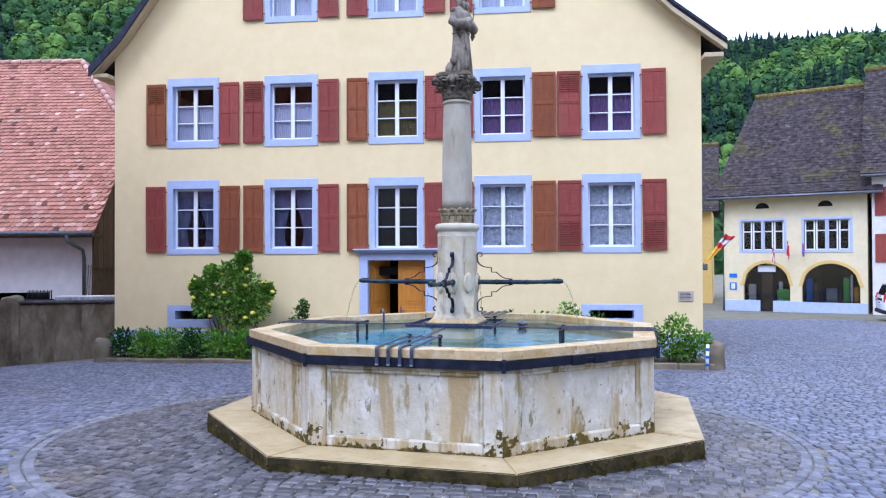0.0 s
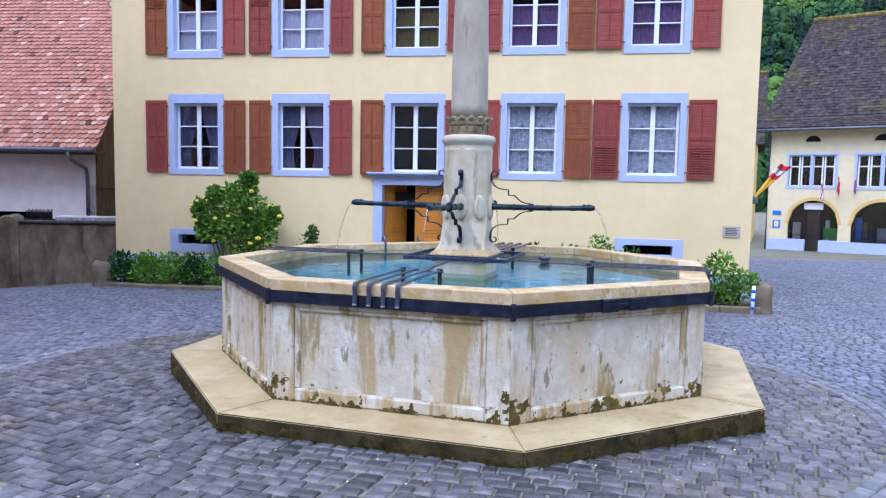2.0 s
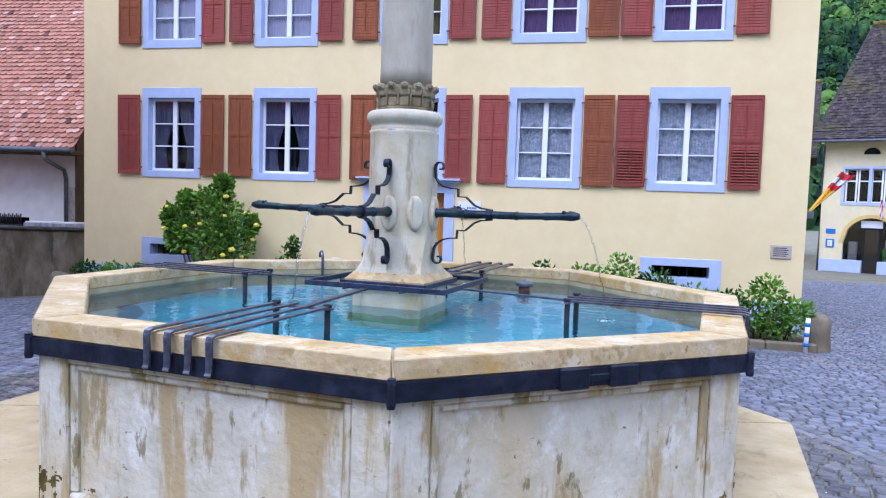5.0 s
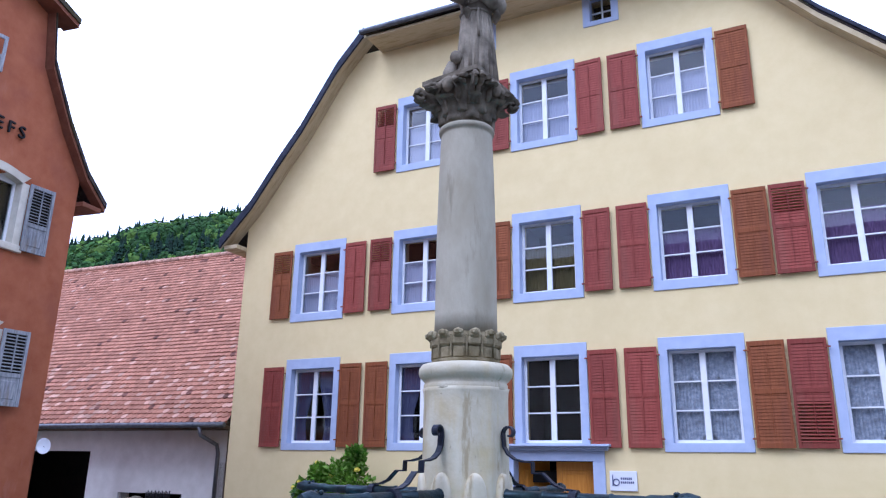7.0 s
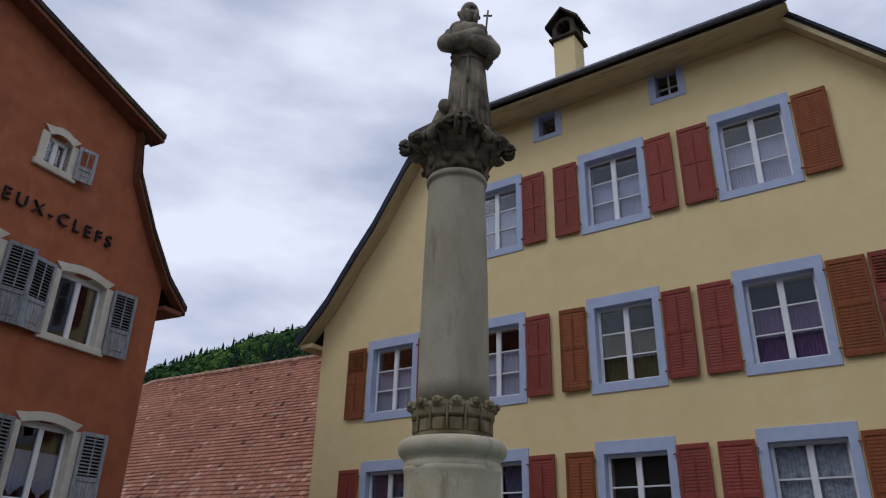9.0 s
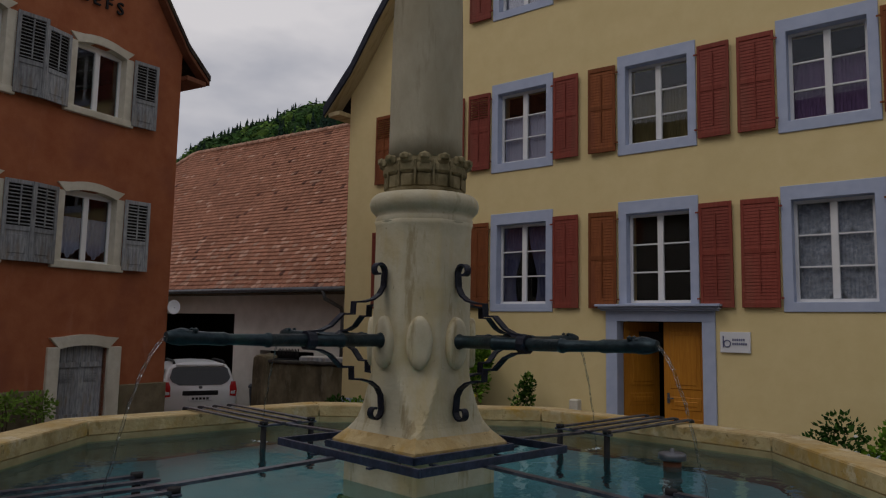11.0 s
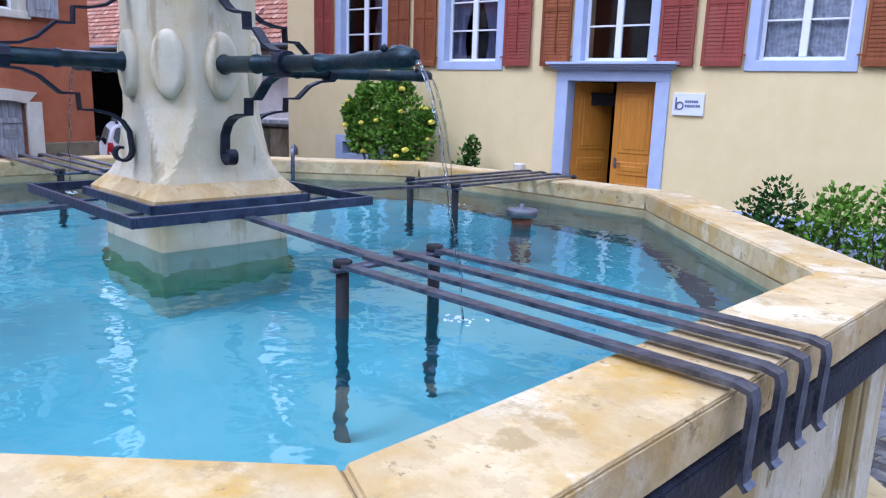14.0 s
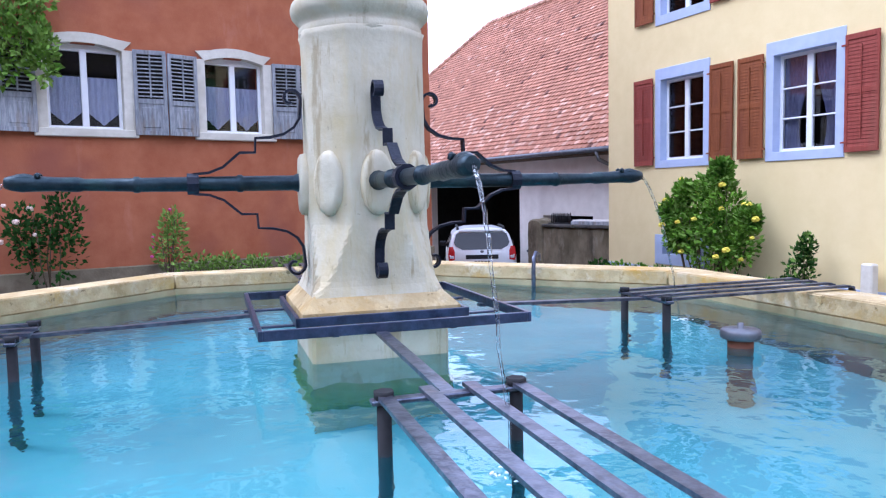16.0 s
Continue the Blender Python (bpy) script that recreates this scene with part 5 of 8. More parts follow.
    for q in (-1, 1):
        v = [bm.verts.new(p) for p in ((q * 0.44, -0.4, 14.50), (q * 0.44, 0.4, 14.50), (0, 0.4, 14.95), (0, -0.4, 14.95), (q * 0.44, -0.4, 14.58), (q * 0.44, 0.4, 14.58), (0, 0.4, 15.03), (0, -0.4, 15.03))]
        for f in ((0, 1, 2, 3), (7, 6, 5, 4), (0, 4, 5, 1), (1, 5, 6, 2), (2, 6, 7, 3), (3, 7, 4, 0)):
            bm.faces.new([v[i] for i in f])
    part("cowl", bm, M["tile_dark"], ch)


build_yellow()


def door_leaf(w, h):
    bm = bmesh.new()
    bbox(bm, 0, w, 0, 0.05, 0, h, 0.004)
    for z0, z1 in ((0.18, 0.72), (0.84, 1.05), (1.17, h - 0.14)):
        bbox(bm, 0.1, w - 0.1, -0.012, 0.01, z0, z1, 0.012)
        bbox(bm, 0.16, w - 0.16, -0.022, 0.01, z0 + 0.06, z1 - 0.06, 0.014)
    return bm


def build_door():
    x0, x1, z0, z1 = DOOR
    bm = bmesh.new()
    bbox(bm, x0 - 0.2, x1 + 0.2, -0.04, 0.3, z1, z1 + 0.17, 0.006)
    door = part("doorway", bm, M["plinth_blue"], yellow, "grey-blue stone doorway with a moulded cornice")
    for xa in (x0 - 0.2, x1):
        bm = bmesh.new()
        bbox(bm, xa, xa + 0.2, -0.04, 0.3, z0 - 0.3, z1, 0.006)
        part("door_jamb", bm, M["plinth_blue"], door)
    bm = bmesh.new()
    for i, (o, za, zb) in enumerate(((0.06, 0.17, 0.20), (0.10, 0.20, 0.235), (0.15, 0.235, 0.275))):
        bbox(bm, x0 - 0.22 - o * 0.7, x1 + 0.22 + o * 0.7, -0.06 - o, 0.1, z1 + za, z1 + zb, 0.006)
    part("cornice", bm, M["plinth_blue"], door)
    bm = bmesh.new()
    bbox(bm, x0 - 0.35, x1 + 0.35, -0.55, 0.1, z0 - 0.3, z0 - 0.1, 0.01), bbox(bm, x0 - 0.1, x1 + 0.1, -0.28, 0.3, z0 - 0.1, z0, 0.01)
    part("doorstep", bm, M["step"], door)
    hw = (x1 - x0) / 2
    leaf = part("door_leaf", door_leaf(hw, z1 - z0 - 0.01), M["oak"], yellow, "varnished oak door leaf, closed", Matrix.Translation((x1 - hw, 0.2, z0)))
    bm = bmesh.new()
    tube(bm, [(0.07, -0.01, 1.02), (0.07, -0.05, 1.02), (0.17, -0.055, 1.02)], 0.011, 8)
    bbox(bm, 0.05, 0.09, -0.012, 0.0, 0.94, 1.1, 0.003)
    part("door_handle", bm, M["zinc"], leaf, "steel lever handle")
    part("door_leaf", door_leaf(hw, z1 - z0 - 0.01), M["oak"], yellow, "varnished oak door leaf standing ajar inwards", Matrix.Translation((x0 + 0.02, 0.2, z0)) @ Matrix.Rotation(radians(58), 4, "Z"))


build_door()


# ---- red house ----
RA = Vector((-11.0, 5.35, 0))
RM = Matrix(((-0.1566, -0.9877, 0, RA.x), (0.9877, -0.1566, 0, RA.y), (0, 0, 1, 0), (0, 0, 0, 1)))
red = thing("red_house", "brick-red rendered house with cream stone window arches and grey shutters", "house", RM)


def arch_band(bm, w, zs, rise, thick, y0, y1, n=10):
    """A shallow arched lintel band over an opening w wide, springing at zs."""
    lo = [(-w / 2 + w * i / n, zs + rise * (1 - (2 * i / n - 1) ** 2)) for i in range(n + 1)]
    hi = [(x * (1 + 2 * thick / w) if abs(x) > w / 2 - 0.01 else x, z + thick) for x, z in lo]
    for i in range(n):
        v = [bm.verts.new((x, y, z)) for y in (y0, y1) for x, z in (lo[i], lo[i + 1], hi[i + 1], hi[i])]
        for q in ((0, 1, 2, 3), (7, 6, 5, 4), (0, 4, 5, 1), (1, 5, 6, 2), (2, 6, 7, 3), (3, 7, 4, 0)):
            bm.faces.new([v[j] for j in q])
    bmesh.ops.remove_doubles(bm, verts=bm.verts, dist=0.0005)


def old_shutter(w, h):
    bm = bmesh.new()
    t = 0.06
    bbox(bm, 0, t, -0.035, 0, 0, h, 0.004), bbox(bm, w - t, w, -0.035, 0, 0, h, 0.004)
    for z0, z1 in ((0, 0.07), (h - 0.07, h), (h * 0.4 - 0.04, h * 0.4 + 0.04)):
        bbox(bm, t, w - t, -0.035, 0, z0, z1, 0.004)
    bbox(bm, t, w - t, -0.022, -0.008, 0.07, h * 0.4 - 0.04, 0.003)
    bbox(bm, t + 0.05, w - t - 0.05, -0.032, -0.01, 0.12, h * 0.4 - 0.1, 0.008)
    box(bm, w / 2 - 0.012, w / 2 + 0.012, -0.042, -0.034, h * 0.44, h * 0.94)
    return done(bm, "shutter", M["old_shutter"])


def old_slats(w, h):
    bm = bmesh.new()
    t = 0.06
    n = int(h * 0.55 / 0.062)
    for i in range(n):
        z = h * 0.4 + 0.05 + (h * 0.6 - 0.13) * (i + 0.5) / n
        box(bm, t, w - t, -0.004, 0.004, -0.021, 0.021, Matrix.Translation((0, -0.018, z)) @ Matrix.Rotation(radians(-58), 4, "X"))
    # near-black backing sheet: the shade in the slat gaps, set by colour
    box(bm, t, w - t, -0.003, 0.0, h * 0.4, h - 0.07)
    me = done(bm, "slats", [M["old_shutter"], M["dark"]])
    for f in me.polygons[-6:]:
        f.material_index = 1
    return me


def red_window(s, z, w, h, shutters=True, curtain=True, sw=0.5):
    bm = bmesh.new()
    bbox(bm, -w / 2 - 0.16, -w / 2, -0.03, 0.22, 0, h, 0.006), bbox(bm, w / 2, w / 2 + 0.16, -0.03, 0.22, 0, h, 0.006)
    bbox(bm, -w / 2 - 0.2, w / 2 + 0.2, -0.07, 0.22, -0.13, 0, 0.012)
    arch_band(bm, w, h - 0.02, 0.09, 0.15, -0.035, 0.22)
    win = part("window", bm, M["cream_stone"], red, "white casement window under a cream stone arch", Matrix.Translation((s, 0, z)))
    part("casement_frame", cached(("rcas", w, h), lambda: casement(w, h, 1)), None, win, m=Matrix.Translation((0, 0.13, 0)))
    bm = bmesh.new()
    box(bm, -w / 2, w / 2, 0.14, 0.2, h - 0.03, h + 0.1)
    part("head_board", bm, M["white_wood"], win)
    for q in (-1, 1):
        bm = bmesh.new()
        box(bm, -w / 4 + 0.05, w / 4 - 0.05, -0.003, 0.003, 0.05, h - 0.05)
        part("pane", bm, M["pane"], win, m=Matrix.Translation((q * (w / 4), 0.155, 0))).visible_shadow = False
        if curtain:
            part("curtain", cached(("rcur", w, h), lambda: curtain_mesh(w / 2 - 0.08, h * 0.6, M["curtain_white"], 0.0, 5, 0.2)), None, win, "white scalloped lace half curtain", Matrix.Translation((q * w / 4, 0.19, 0.07)))
    if shutters:
        me = cached(("rsh", sw, h), lambda: old_shutter(sw, h + 0.1))
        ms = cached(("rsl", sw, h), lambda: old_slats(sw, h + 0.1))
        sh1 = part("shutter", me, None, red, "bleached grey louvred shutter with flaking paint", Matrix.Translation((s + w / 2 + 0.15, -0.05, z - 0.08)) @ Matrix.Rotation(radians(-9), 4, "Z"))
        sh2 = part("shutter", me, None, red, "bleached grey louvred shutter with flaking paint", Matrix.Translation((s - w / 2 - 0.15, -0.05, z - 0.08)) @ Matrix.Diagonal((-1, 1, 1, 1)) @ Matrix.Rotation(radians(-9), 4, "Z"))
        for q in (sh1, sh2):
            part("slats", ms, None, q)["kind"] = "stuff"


RED_W = [(-1.82, 2.68, 1.02, 1.22), (-4.05, 2.68, 1.02, 1.22), (-6.4, 2.68, 1.08, 1.25), (-8.7, 2.68, 1.02, 1.22),
         (-1.8, 5.42, 1.0, 1.18), (-4.05, 5.42, 1.0, 1.28), (-6.3, 5.42, 1.0, 1.28), (-8.6, 5.42, 1.0, 1.28)]


def build_red():
    holes = [(s - w / 2 - 0.012, s + w / 2 + 0.012, z - 0.012, z + h + 0.06) for s, z, w, h in RED_W] + [(-3.2, -2.72, 8.38, 9.02), (-2.23, -1.3, -0.6, 1.25)]
    R = [(0.55, 6.68), (-0.03, 7.16), (-0.65, 7.98), (-1.27, 9.0), (-1.44, 10.12), (-6.0, 11.4)]
    part("front_wall", wall_sheet(-12, 0, -1.5, 11.4, holes, 0.4, [(-12.1, 11.4)] + R[::-1]), M["red"], red, "brick-red rendered wall, faded and streaked")
    bm = bmesh.new()
    for bx in ((-0.4, 0, 0.4, 10, -1.5, 6.65), (-12, -11.6, 0.4, 10, -1.5, 10), (-11.6, -0.4, 9.6, 10, -1.5, 6.65)):
        bm = bmesh.new()
        box(bm, *bx)
        part("side_wall", bm, M["red"], red)
    # near-black floors and back sheet, room shade given by colour
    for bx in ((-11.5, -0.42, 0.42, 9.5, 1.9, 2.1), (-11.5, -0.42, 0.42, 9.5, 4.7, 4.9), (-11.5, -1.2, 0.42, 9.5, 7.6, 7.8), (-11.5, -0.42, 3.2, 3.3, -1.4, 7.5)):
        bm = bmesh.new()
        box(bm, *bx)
        part("inner_shade_sheet", bm, M["dark"], red)
    bm = bmesh.new()
    bbox(bm, -12, -2.45, -0.05, 0.2, -1.5, 0.5, 0.015), bbox(bm, -1.03, 0.03, -0.05, 0.2, -1.5, 0.5, 0.015)
    part("plinth", bm, M["plinth_stone"], red, "brown stone plinth")
    for s, z, w, h in RED_W:
        red_window(s, z, w, h, True, z < 4)
    red_window(-2.96, 8.38, 0.48, 0.6, False, False)
    part("shutter", old_shutter(0.36, 0.7), None, red, "small bleached shutter on the attic window", Matrix.Translation((-2.6, -0.05, 8.32)) @ Matrix.Rotation(radians(-14), 4, "Z"))
    # gate
    bm = bmesh.new()
    bbox(bm, -2.45, -2.23, -0.06, 0.3, -0.7, 1.2, 0.01), bbox(bm, -1.3, -1.03, -0.06, 0.3, -0.7, 1.2, 0.01)
    bm2 = bmesh.new()
    arch_band(bm2, 0.94, 1.17, 0.06, 0.19, -0.06, 0.3)
    me2 = done(bm2, "arch", M["cream_stone"])
    gate = part("gateway", bm, M["cream_stone"], red, "cream stone cellar gateway")
    part("arch", me2, None, gate, m=Matrix.Translation((-1.765, 0, 0)))
    for s in (-1, 1):
        bm = bmesh.new()
        for i in range(4):
            x = i * 0.116
            bbox(bm, x, x + 0.112, 0, 0.03, -0.7, 1.22, 0.003)
        bbox(bm, 0.02, 0.44, -0.03, 0, 0.84, 0.93, 0.004), bbox(bm, 0.02, 0.44, -0.03, 0, -0.05, 0.04, 0.004)
        for j in range(4):
            box(bm, 0.12, 0.34, -0.02, 0, 0.60 + j * 0.045, 0.62 + j * 0.045)
        part("gate_leaf", bm, M["old_shutter"], gate, "bleached grey board gate leaf", Matrix.Translation((-1.765 + (0 if s > 0 else -0.464), 0.1, 0)))
    # mansard roof: flared steep flank, shallow upper slope, each with a boarded verge
    for nm, prof, y0 in (("roof", [(0.58, 6.72), (0.0, 7.2), (-0.62, 8.02), (-1.24, 9.05), (-1.42, 10.1)], -0.22), ("upper_roof", [(-1.0, 10.06), (-1.5, 10.2), (-6.2, 11.5)], -0.4)):
        for name, ya, yb, d0, d1, mat in ((nm, y0, 10.6, 0.0, 0.11, M["tile_dark"]), ("verge_soffit", y0 + 0.03, 0.02, -0.09, -0.005, M["verge_wood"])):
            b = bmesh.new()
            rows = [[b.verts.new((x, y, z + dz)) for y, dz in ((ya, d0), (yb, d0), (yb, d1), (ya, d1))] for x, z in prof]
            for p, q in zip(rows, rows[1:]):
                for i in range(4):
                    b.faces.new((p[i], p[(i + 1) % 4], q[(i + 1) % 4], q[i]))
            b.faces.new(rows[0][::-1]), b.faces.new(rows[-1])
            part(name, b, mat, red, "dark tiled mansard roof" if mat is M["tile_dark"] else "brown verge boards")
    bm = bmesh.new()
    bbox(bm, 0.0, 0.5, -0.18, 9.5, 6.58, 6.68, 0.01)
    part("eaves_box", bm, M["verge_wood"], red)


build_red()


def letters(text, size, mat, label, m, depth=0.02, name="letter", parent=None, align="LEFT"):
    """Raised letters in the built-in font, turned into a mesh."""
    cu = bpy.data.curves.new("lettering", "FONT")
    cu.body, cu.size, cu.extrude, cu.align_x, cu.space_character = text, size, depth, align, 1.5
    tmp = new("tmp_letters", cu)
    me = bpy.data.meshes.new_from_object(tmp.evaluated_get(bpy.context.evaluated_depsgraph_get()))
    bpy.data.objects.remove(tmp)
    me.materials.clear()
    me.materials.append(mat)
    # one object for each letter
    nv = len(me.vertices)
    root = list(range(nv))

    def top(i):
        while root[i] != i:
            root[i] = root[root[i]]
            i = root[i]
        return i

    for e in me.edges:
        a, b = top(e.vertices[0]), top(e.vertices[1])
        root[a] = b
    sets = {}
    for p in me.polygons:
        sets.setdefault(top(p.vertices[0]), []).append(tuple(p.vertices))
    for polys in sets.values():
        ids = sorted({i for p in polys for i in p})
        at = {i: k for k, i in enumerate(ids)}
        ob = new(name, raw_mesh(name, [tuple(me.vertices[i].co) for i in ids], [[at[i] for i in p] for p in polys], [mat]))
        ob.matrix_basis = m @ Matrix.Rotation(radians(90), 4, "X")
        if parent:
            ob.parent = parent
        if label:
            ob["label"] = label
    return ob


letters("DES DEUX-CLEFS", 0.335, M["black"], "dark raised metal letter", Matrix.Translation((-1.45, -0.04, 7.38)), parent=red, align="RIGHT")

# ---- barn ----
barn = thing("barn", "long barn with a red clay-tiled half-hipped roof and off-white wall", "barn")
BE, BRX = Vector((-10.85, 10.25)), radians(4.0)
BM = Matrix.Translation((BE.x, BE.y, 0)) @ Matrix.Rotation(BRX, 4, "Z")
barn.matrix_basis = BM
E_Z, R_Z, R_Y = 2.62, 8.75, 5.3
LEN = 17.0


def roof_x(v):
    """The right edge of the barn's front slope at share v from eave to ridge."""
    return -0.15 - 0.35 * v if v < 0.5 else -0.325 - (v - 0.5) * 2 * 3.1


def tile_slope(width_l, rows_h, tile_w, edge_r, edge_l):
    """Overlapping beaver-tail clay tiles with rounded ends on a slope from eave to ridge."""
    verts, faces, idx = [], [], []
    slope = math.hypot(R_Y, R_Z - E_Z)
    rows = int(slope / rows_h)
    dy, dz = R_Y / slope, (R_Z - E_Z) / slope
    rng = random.Random(5)
    arc_u = (0.0, 0.18, 0.5, 0.82, 1.0)
    for r in range(rows):
        v = r / rows
        xr, xl = edge_r(v), edge_l(v)
        n = int((xr - xl) / tile_w)
        for i in range(n):
            x1 = xr - (i + (0.5 if r % 2 else 0)) * tile_w
            w = tile_w * 0.95
            s0, s1 = r * rows_h, r * rows_h + rows_h * 1.2
            lift = 0.036 + rng.uniform(-0.006, 0.012)
            wob = 0.010 * math.sin(x1 * 0.9 + r * 0.15) + 0.006 * math.sin(x1 * 2.3)
            skew = rng.uniform(-0.006, 0.006)
            k = len(verts)
            low = [(x1 - w * (1 - u), s0 + 0.055 * (2 * u - 1) ** 2 + skew * u) for u in arc_u]
            for pts, h in ((low, lift), ([(x1, s1), (x1 - w, s1)], 0.010), (low, lift - 0.024)):
                for x, q in pts:
                    verts.append((x, q * dy - (h + wob) * dz, E_Z + q * dz + (h + wob) * dy))
            faces.append((k, k + 1, k + 2, k + 3, k + 4, k + 5, k + 6))
            faces += [(k + 7 + a, k + 8 + a, k + 1 + a, k + a) for a in range(4)]
            patch = noise.noise(Vector((x1 * 0.55, r * 0.09, 2.0)))
            if rng.random() < (0.028 if patch > 0.25 else 0.008):
                m = 2
            else:
                m = 1 if rng.random() < (0.22 if v < 0.27 + 0.03 * patch else 0.03) else 0
            idx += [m] * 5
    return verts, faces, idx


def build_barn():
    bm = wall_sheet(-LEN, -0.55, -2.0, E_Z + 0.6, [(-10.8, -5.05, -2.0, 1.95), (-3.9, -1.8, 0.62, 0.92)], 0.4)
    part("front_wall", bm, M["barn_white"], barn, "off-white rendered barn wall", Matrix.Translation((0, 0.62, 0)))
    # near-black sheets whose colour gives the shade inside the barn opening
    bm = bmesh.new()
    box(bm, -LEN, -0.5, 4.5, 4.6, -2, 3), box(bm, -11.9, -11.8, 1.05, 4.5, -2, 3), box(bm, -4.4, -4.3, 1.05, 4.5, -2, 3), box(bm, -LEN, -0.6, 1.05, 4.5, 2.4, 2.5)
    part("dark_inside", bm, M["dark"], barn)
    # board-clad gable
    bm = bmesh.new()
    n = 34
    for i in range(n):
        y0 = 0.62 + (2 * R_Y - 1.2) * i / n
        y1 = y0 + (2 * R_Y - 1.2) / n - 0.012
        ym = (y0 + y1) / 2
        top = min(E_Z + (R_Z - E_Z) * (1 - abs(ym - R_Y) / R_Y) - 0.1, E_Z + (R_Z - E_Z) * 0.5)
        b = bmesh.new()
        box(b, -0.54 - 0.02 * (i % 2), -0.5, y0, y1, 1.6, max(top, 1.8))
        part("gable_board", b, M["old_wood"], barn)
    box(bm, -0.8, -0.545, 0.62, 2 * R_Y - 0.6, -2, 1.7)
    part("gable_foot", bm, M["old_wood"], barn, "dark weathered board gable")
    # roof body under the tiles
    bm = bmesh.new()
    h = (R_Z + E_Z) / 2
    rx, lx = roof_x(1.0), -LEN + 3.4
    P = dict(a=(-0.15, 0, E_Z), b=(-0.325, R_Y / 2, h), c=(rx, R_Y, R_Z), d=(lx, R_Y, R_Z), e=(-LEN - 0.2, R_Y / 2, h), f=(-LEN - 0.4, 0, E_Z),
             a2=(-0.15, 2 * R_Y, E_Z), b2=(-0.325, 1.5 * R_Y, h), e2=(-LEN - 0.2, 1.5 * R_Y, h), f2=(-LEN - 0.4, 2 * R_Y, E_Z))
    V = {k: bm.verts.new(p) for k, p in P.items()}
    for q in ("abcdef", ("f2", "e2", "d", "c", "b2", "a2"), ("b", "b2", "c"), ("e", "d", "e2")):
        bm.faces.new([V[k] for k in q])
    part("roof", bm, M["tile"], barn, "red clay-tiled barn roof")
    verts, faces, idx = tile_slope(LEN, 0.165, 0.17, roof_x, lambda v: -LEN - 0.3 + (0 if v < 0.5 else (v - 0.5) * 2 * 3.7))
    roof_tiles = part("roof_tiles", raw_mesh("roof_tiles", verts, faces, [M["tile"], M["tile_pale"], M["tile_burnt"]], idx), None, barn)
    roof_tiles["kind"] = "stuff"
    # hip tiles and ridge tiles
    bm = bmesh.new()
    for p, q in (("b", "c"), ("c", "d"), ("e", "d"), ("b2", "c")):
        a, b = Vector(P[p]), Vector(P[q])
        n = max(2, int((b - a).length / 0.36))
        for i in range(n):
            s, e = a.lerp(b, i / n), a.lerp(b, (i + 1.12) / n)
            tube(bm, [s + Vector((0, -0.02, 0.05)), e + Vector((0, -0.02, 0.035))], [0.1, 0.085], 8)
    part("ridge_tiles", bm, M["tile_pale"], barn, "half-round clay ridge and hip tiles")
    bm = bmesh.new()
    bbox(bm, -LEN, -0.2, -0.02, 0.6, E_Z - 0.14, E_Z - 0.05, 0.01)
    part("eaves_board", bm, M["old_wood"], barn)
    bm = bmesh.new()
    tube(bm, [(-LEN, -0.06, E_Z - 0.04), (-0.15, -0.06, E_Z - 0.04)], 0.065, 8)
    gut = part("gutter", bm, M["zinc"], barn, "grey zinc gutter")
    bm = bmesh.new()
    tube(bm, [(-0.9, -0.06, E_Z - 0.08), (-0.88, 0.0, E_Z - 0.28), (-0.72, 0.45, E_Z - 0.5), (-0.72, 0.52, E_Z - 0.7), (-0.72, 0.52, 0.0)], 0.05, 8)
    part("downpipe", bm, M["zinc"], gut)


build_barn()

# yard wall between barn and houses
WALLM = Matrix.Translation((-12.55, 8.75, 0)) @ Matrix.Rotation(radians(14), 4, "Z")


def rough_block(x0, x1, y0, y1, z0, z1, b, cuts, amount, crown=0.0):
    """A weathered block: subdivided, with its faces pushed about and its top rounded."""
    bm = bmesh.new()
    bbox(bm, x0, x1, y0, y1, z0, z1, b)
    bmesh.ops.subdivide_edges(bm, edges=[e for e in bm.edges if e.calc_length() > 0.15], cuts=cuts, use_grid_fill=True)
    for v in bm.verts:
        u = (v.co.x - x0) / (x1 - x0) * 2 - 1
        if v.co.z > z1 - 0.15:
            v.co.z -= crown * u * u
        v.co += Vector((noise.noise(v.co * 3), noise.noise(v.co * 3 + Vector((9, 0, 0))), noise.noise(v.co * 4 + Vector((0, 7, 0))))) * amount
    return bm


yard = thing("yard_wall", "stained grey concrete yard wall with a thick pillar and dark coping", "wall", WALLM, kind="structure")
part("wall_body", rough_block(0.38, 3.4, 0, 0.35, -1.6, 0.72, 0.03, 7, 0.02), M["concrete"], yard)
part("pillar", rough_block(-0.08, 0.40, -0.08, 0.43, -1.6, 0.93, 0.05, 6, 0.035, 0.10), M["concrete"], yard, "rough rounded pillar")
for i in range(3):
    part("coping_slab", rough_block(0.41 + i, 1.40 + i, -0.07, 0.43, 0.73, 0.80, 0.015, 3, 0.012), M["coping"], yard, "dark mossy coping slab")


# ---- wooded hills ----
def elev(az):
    """Skyline height in degrees against bearing in degrees (0 ahead, positive to the left)."""
    pts = [(-180, 8), (-120, 8), (-60, 12), (-35, 15.5), (-24, 16.4), (-14, 17.2), (0, 19), (12, 21), (29, 23), (37, 21.5), (46, 19.0), (50, 18.0), (57, 14.8), (59, 13), (62, 10), (66, 8.5), (75, 8), (100, 9), (180, 8)]
    return float(np.interp(az, [p[0] for p in pts], [p[1] for p in pts]))


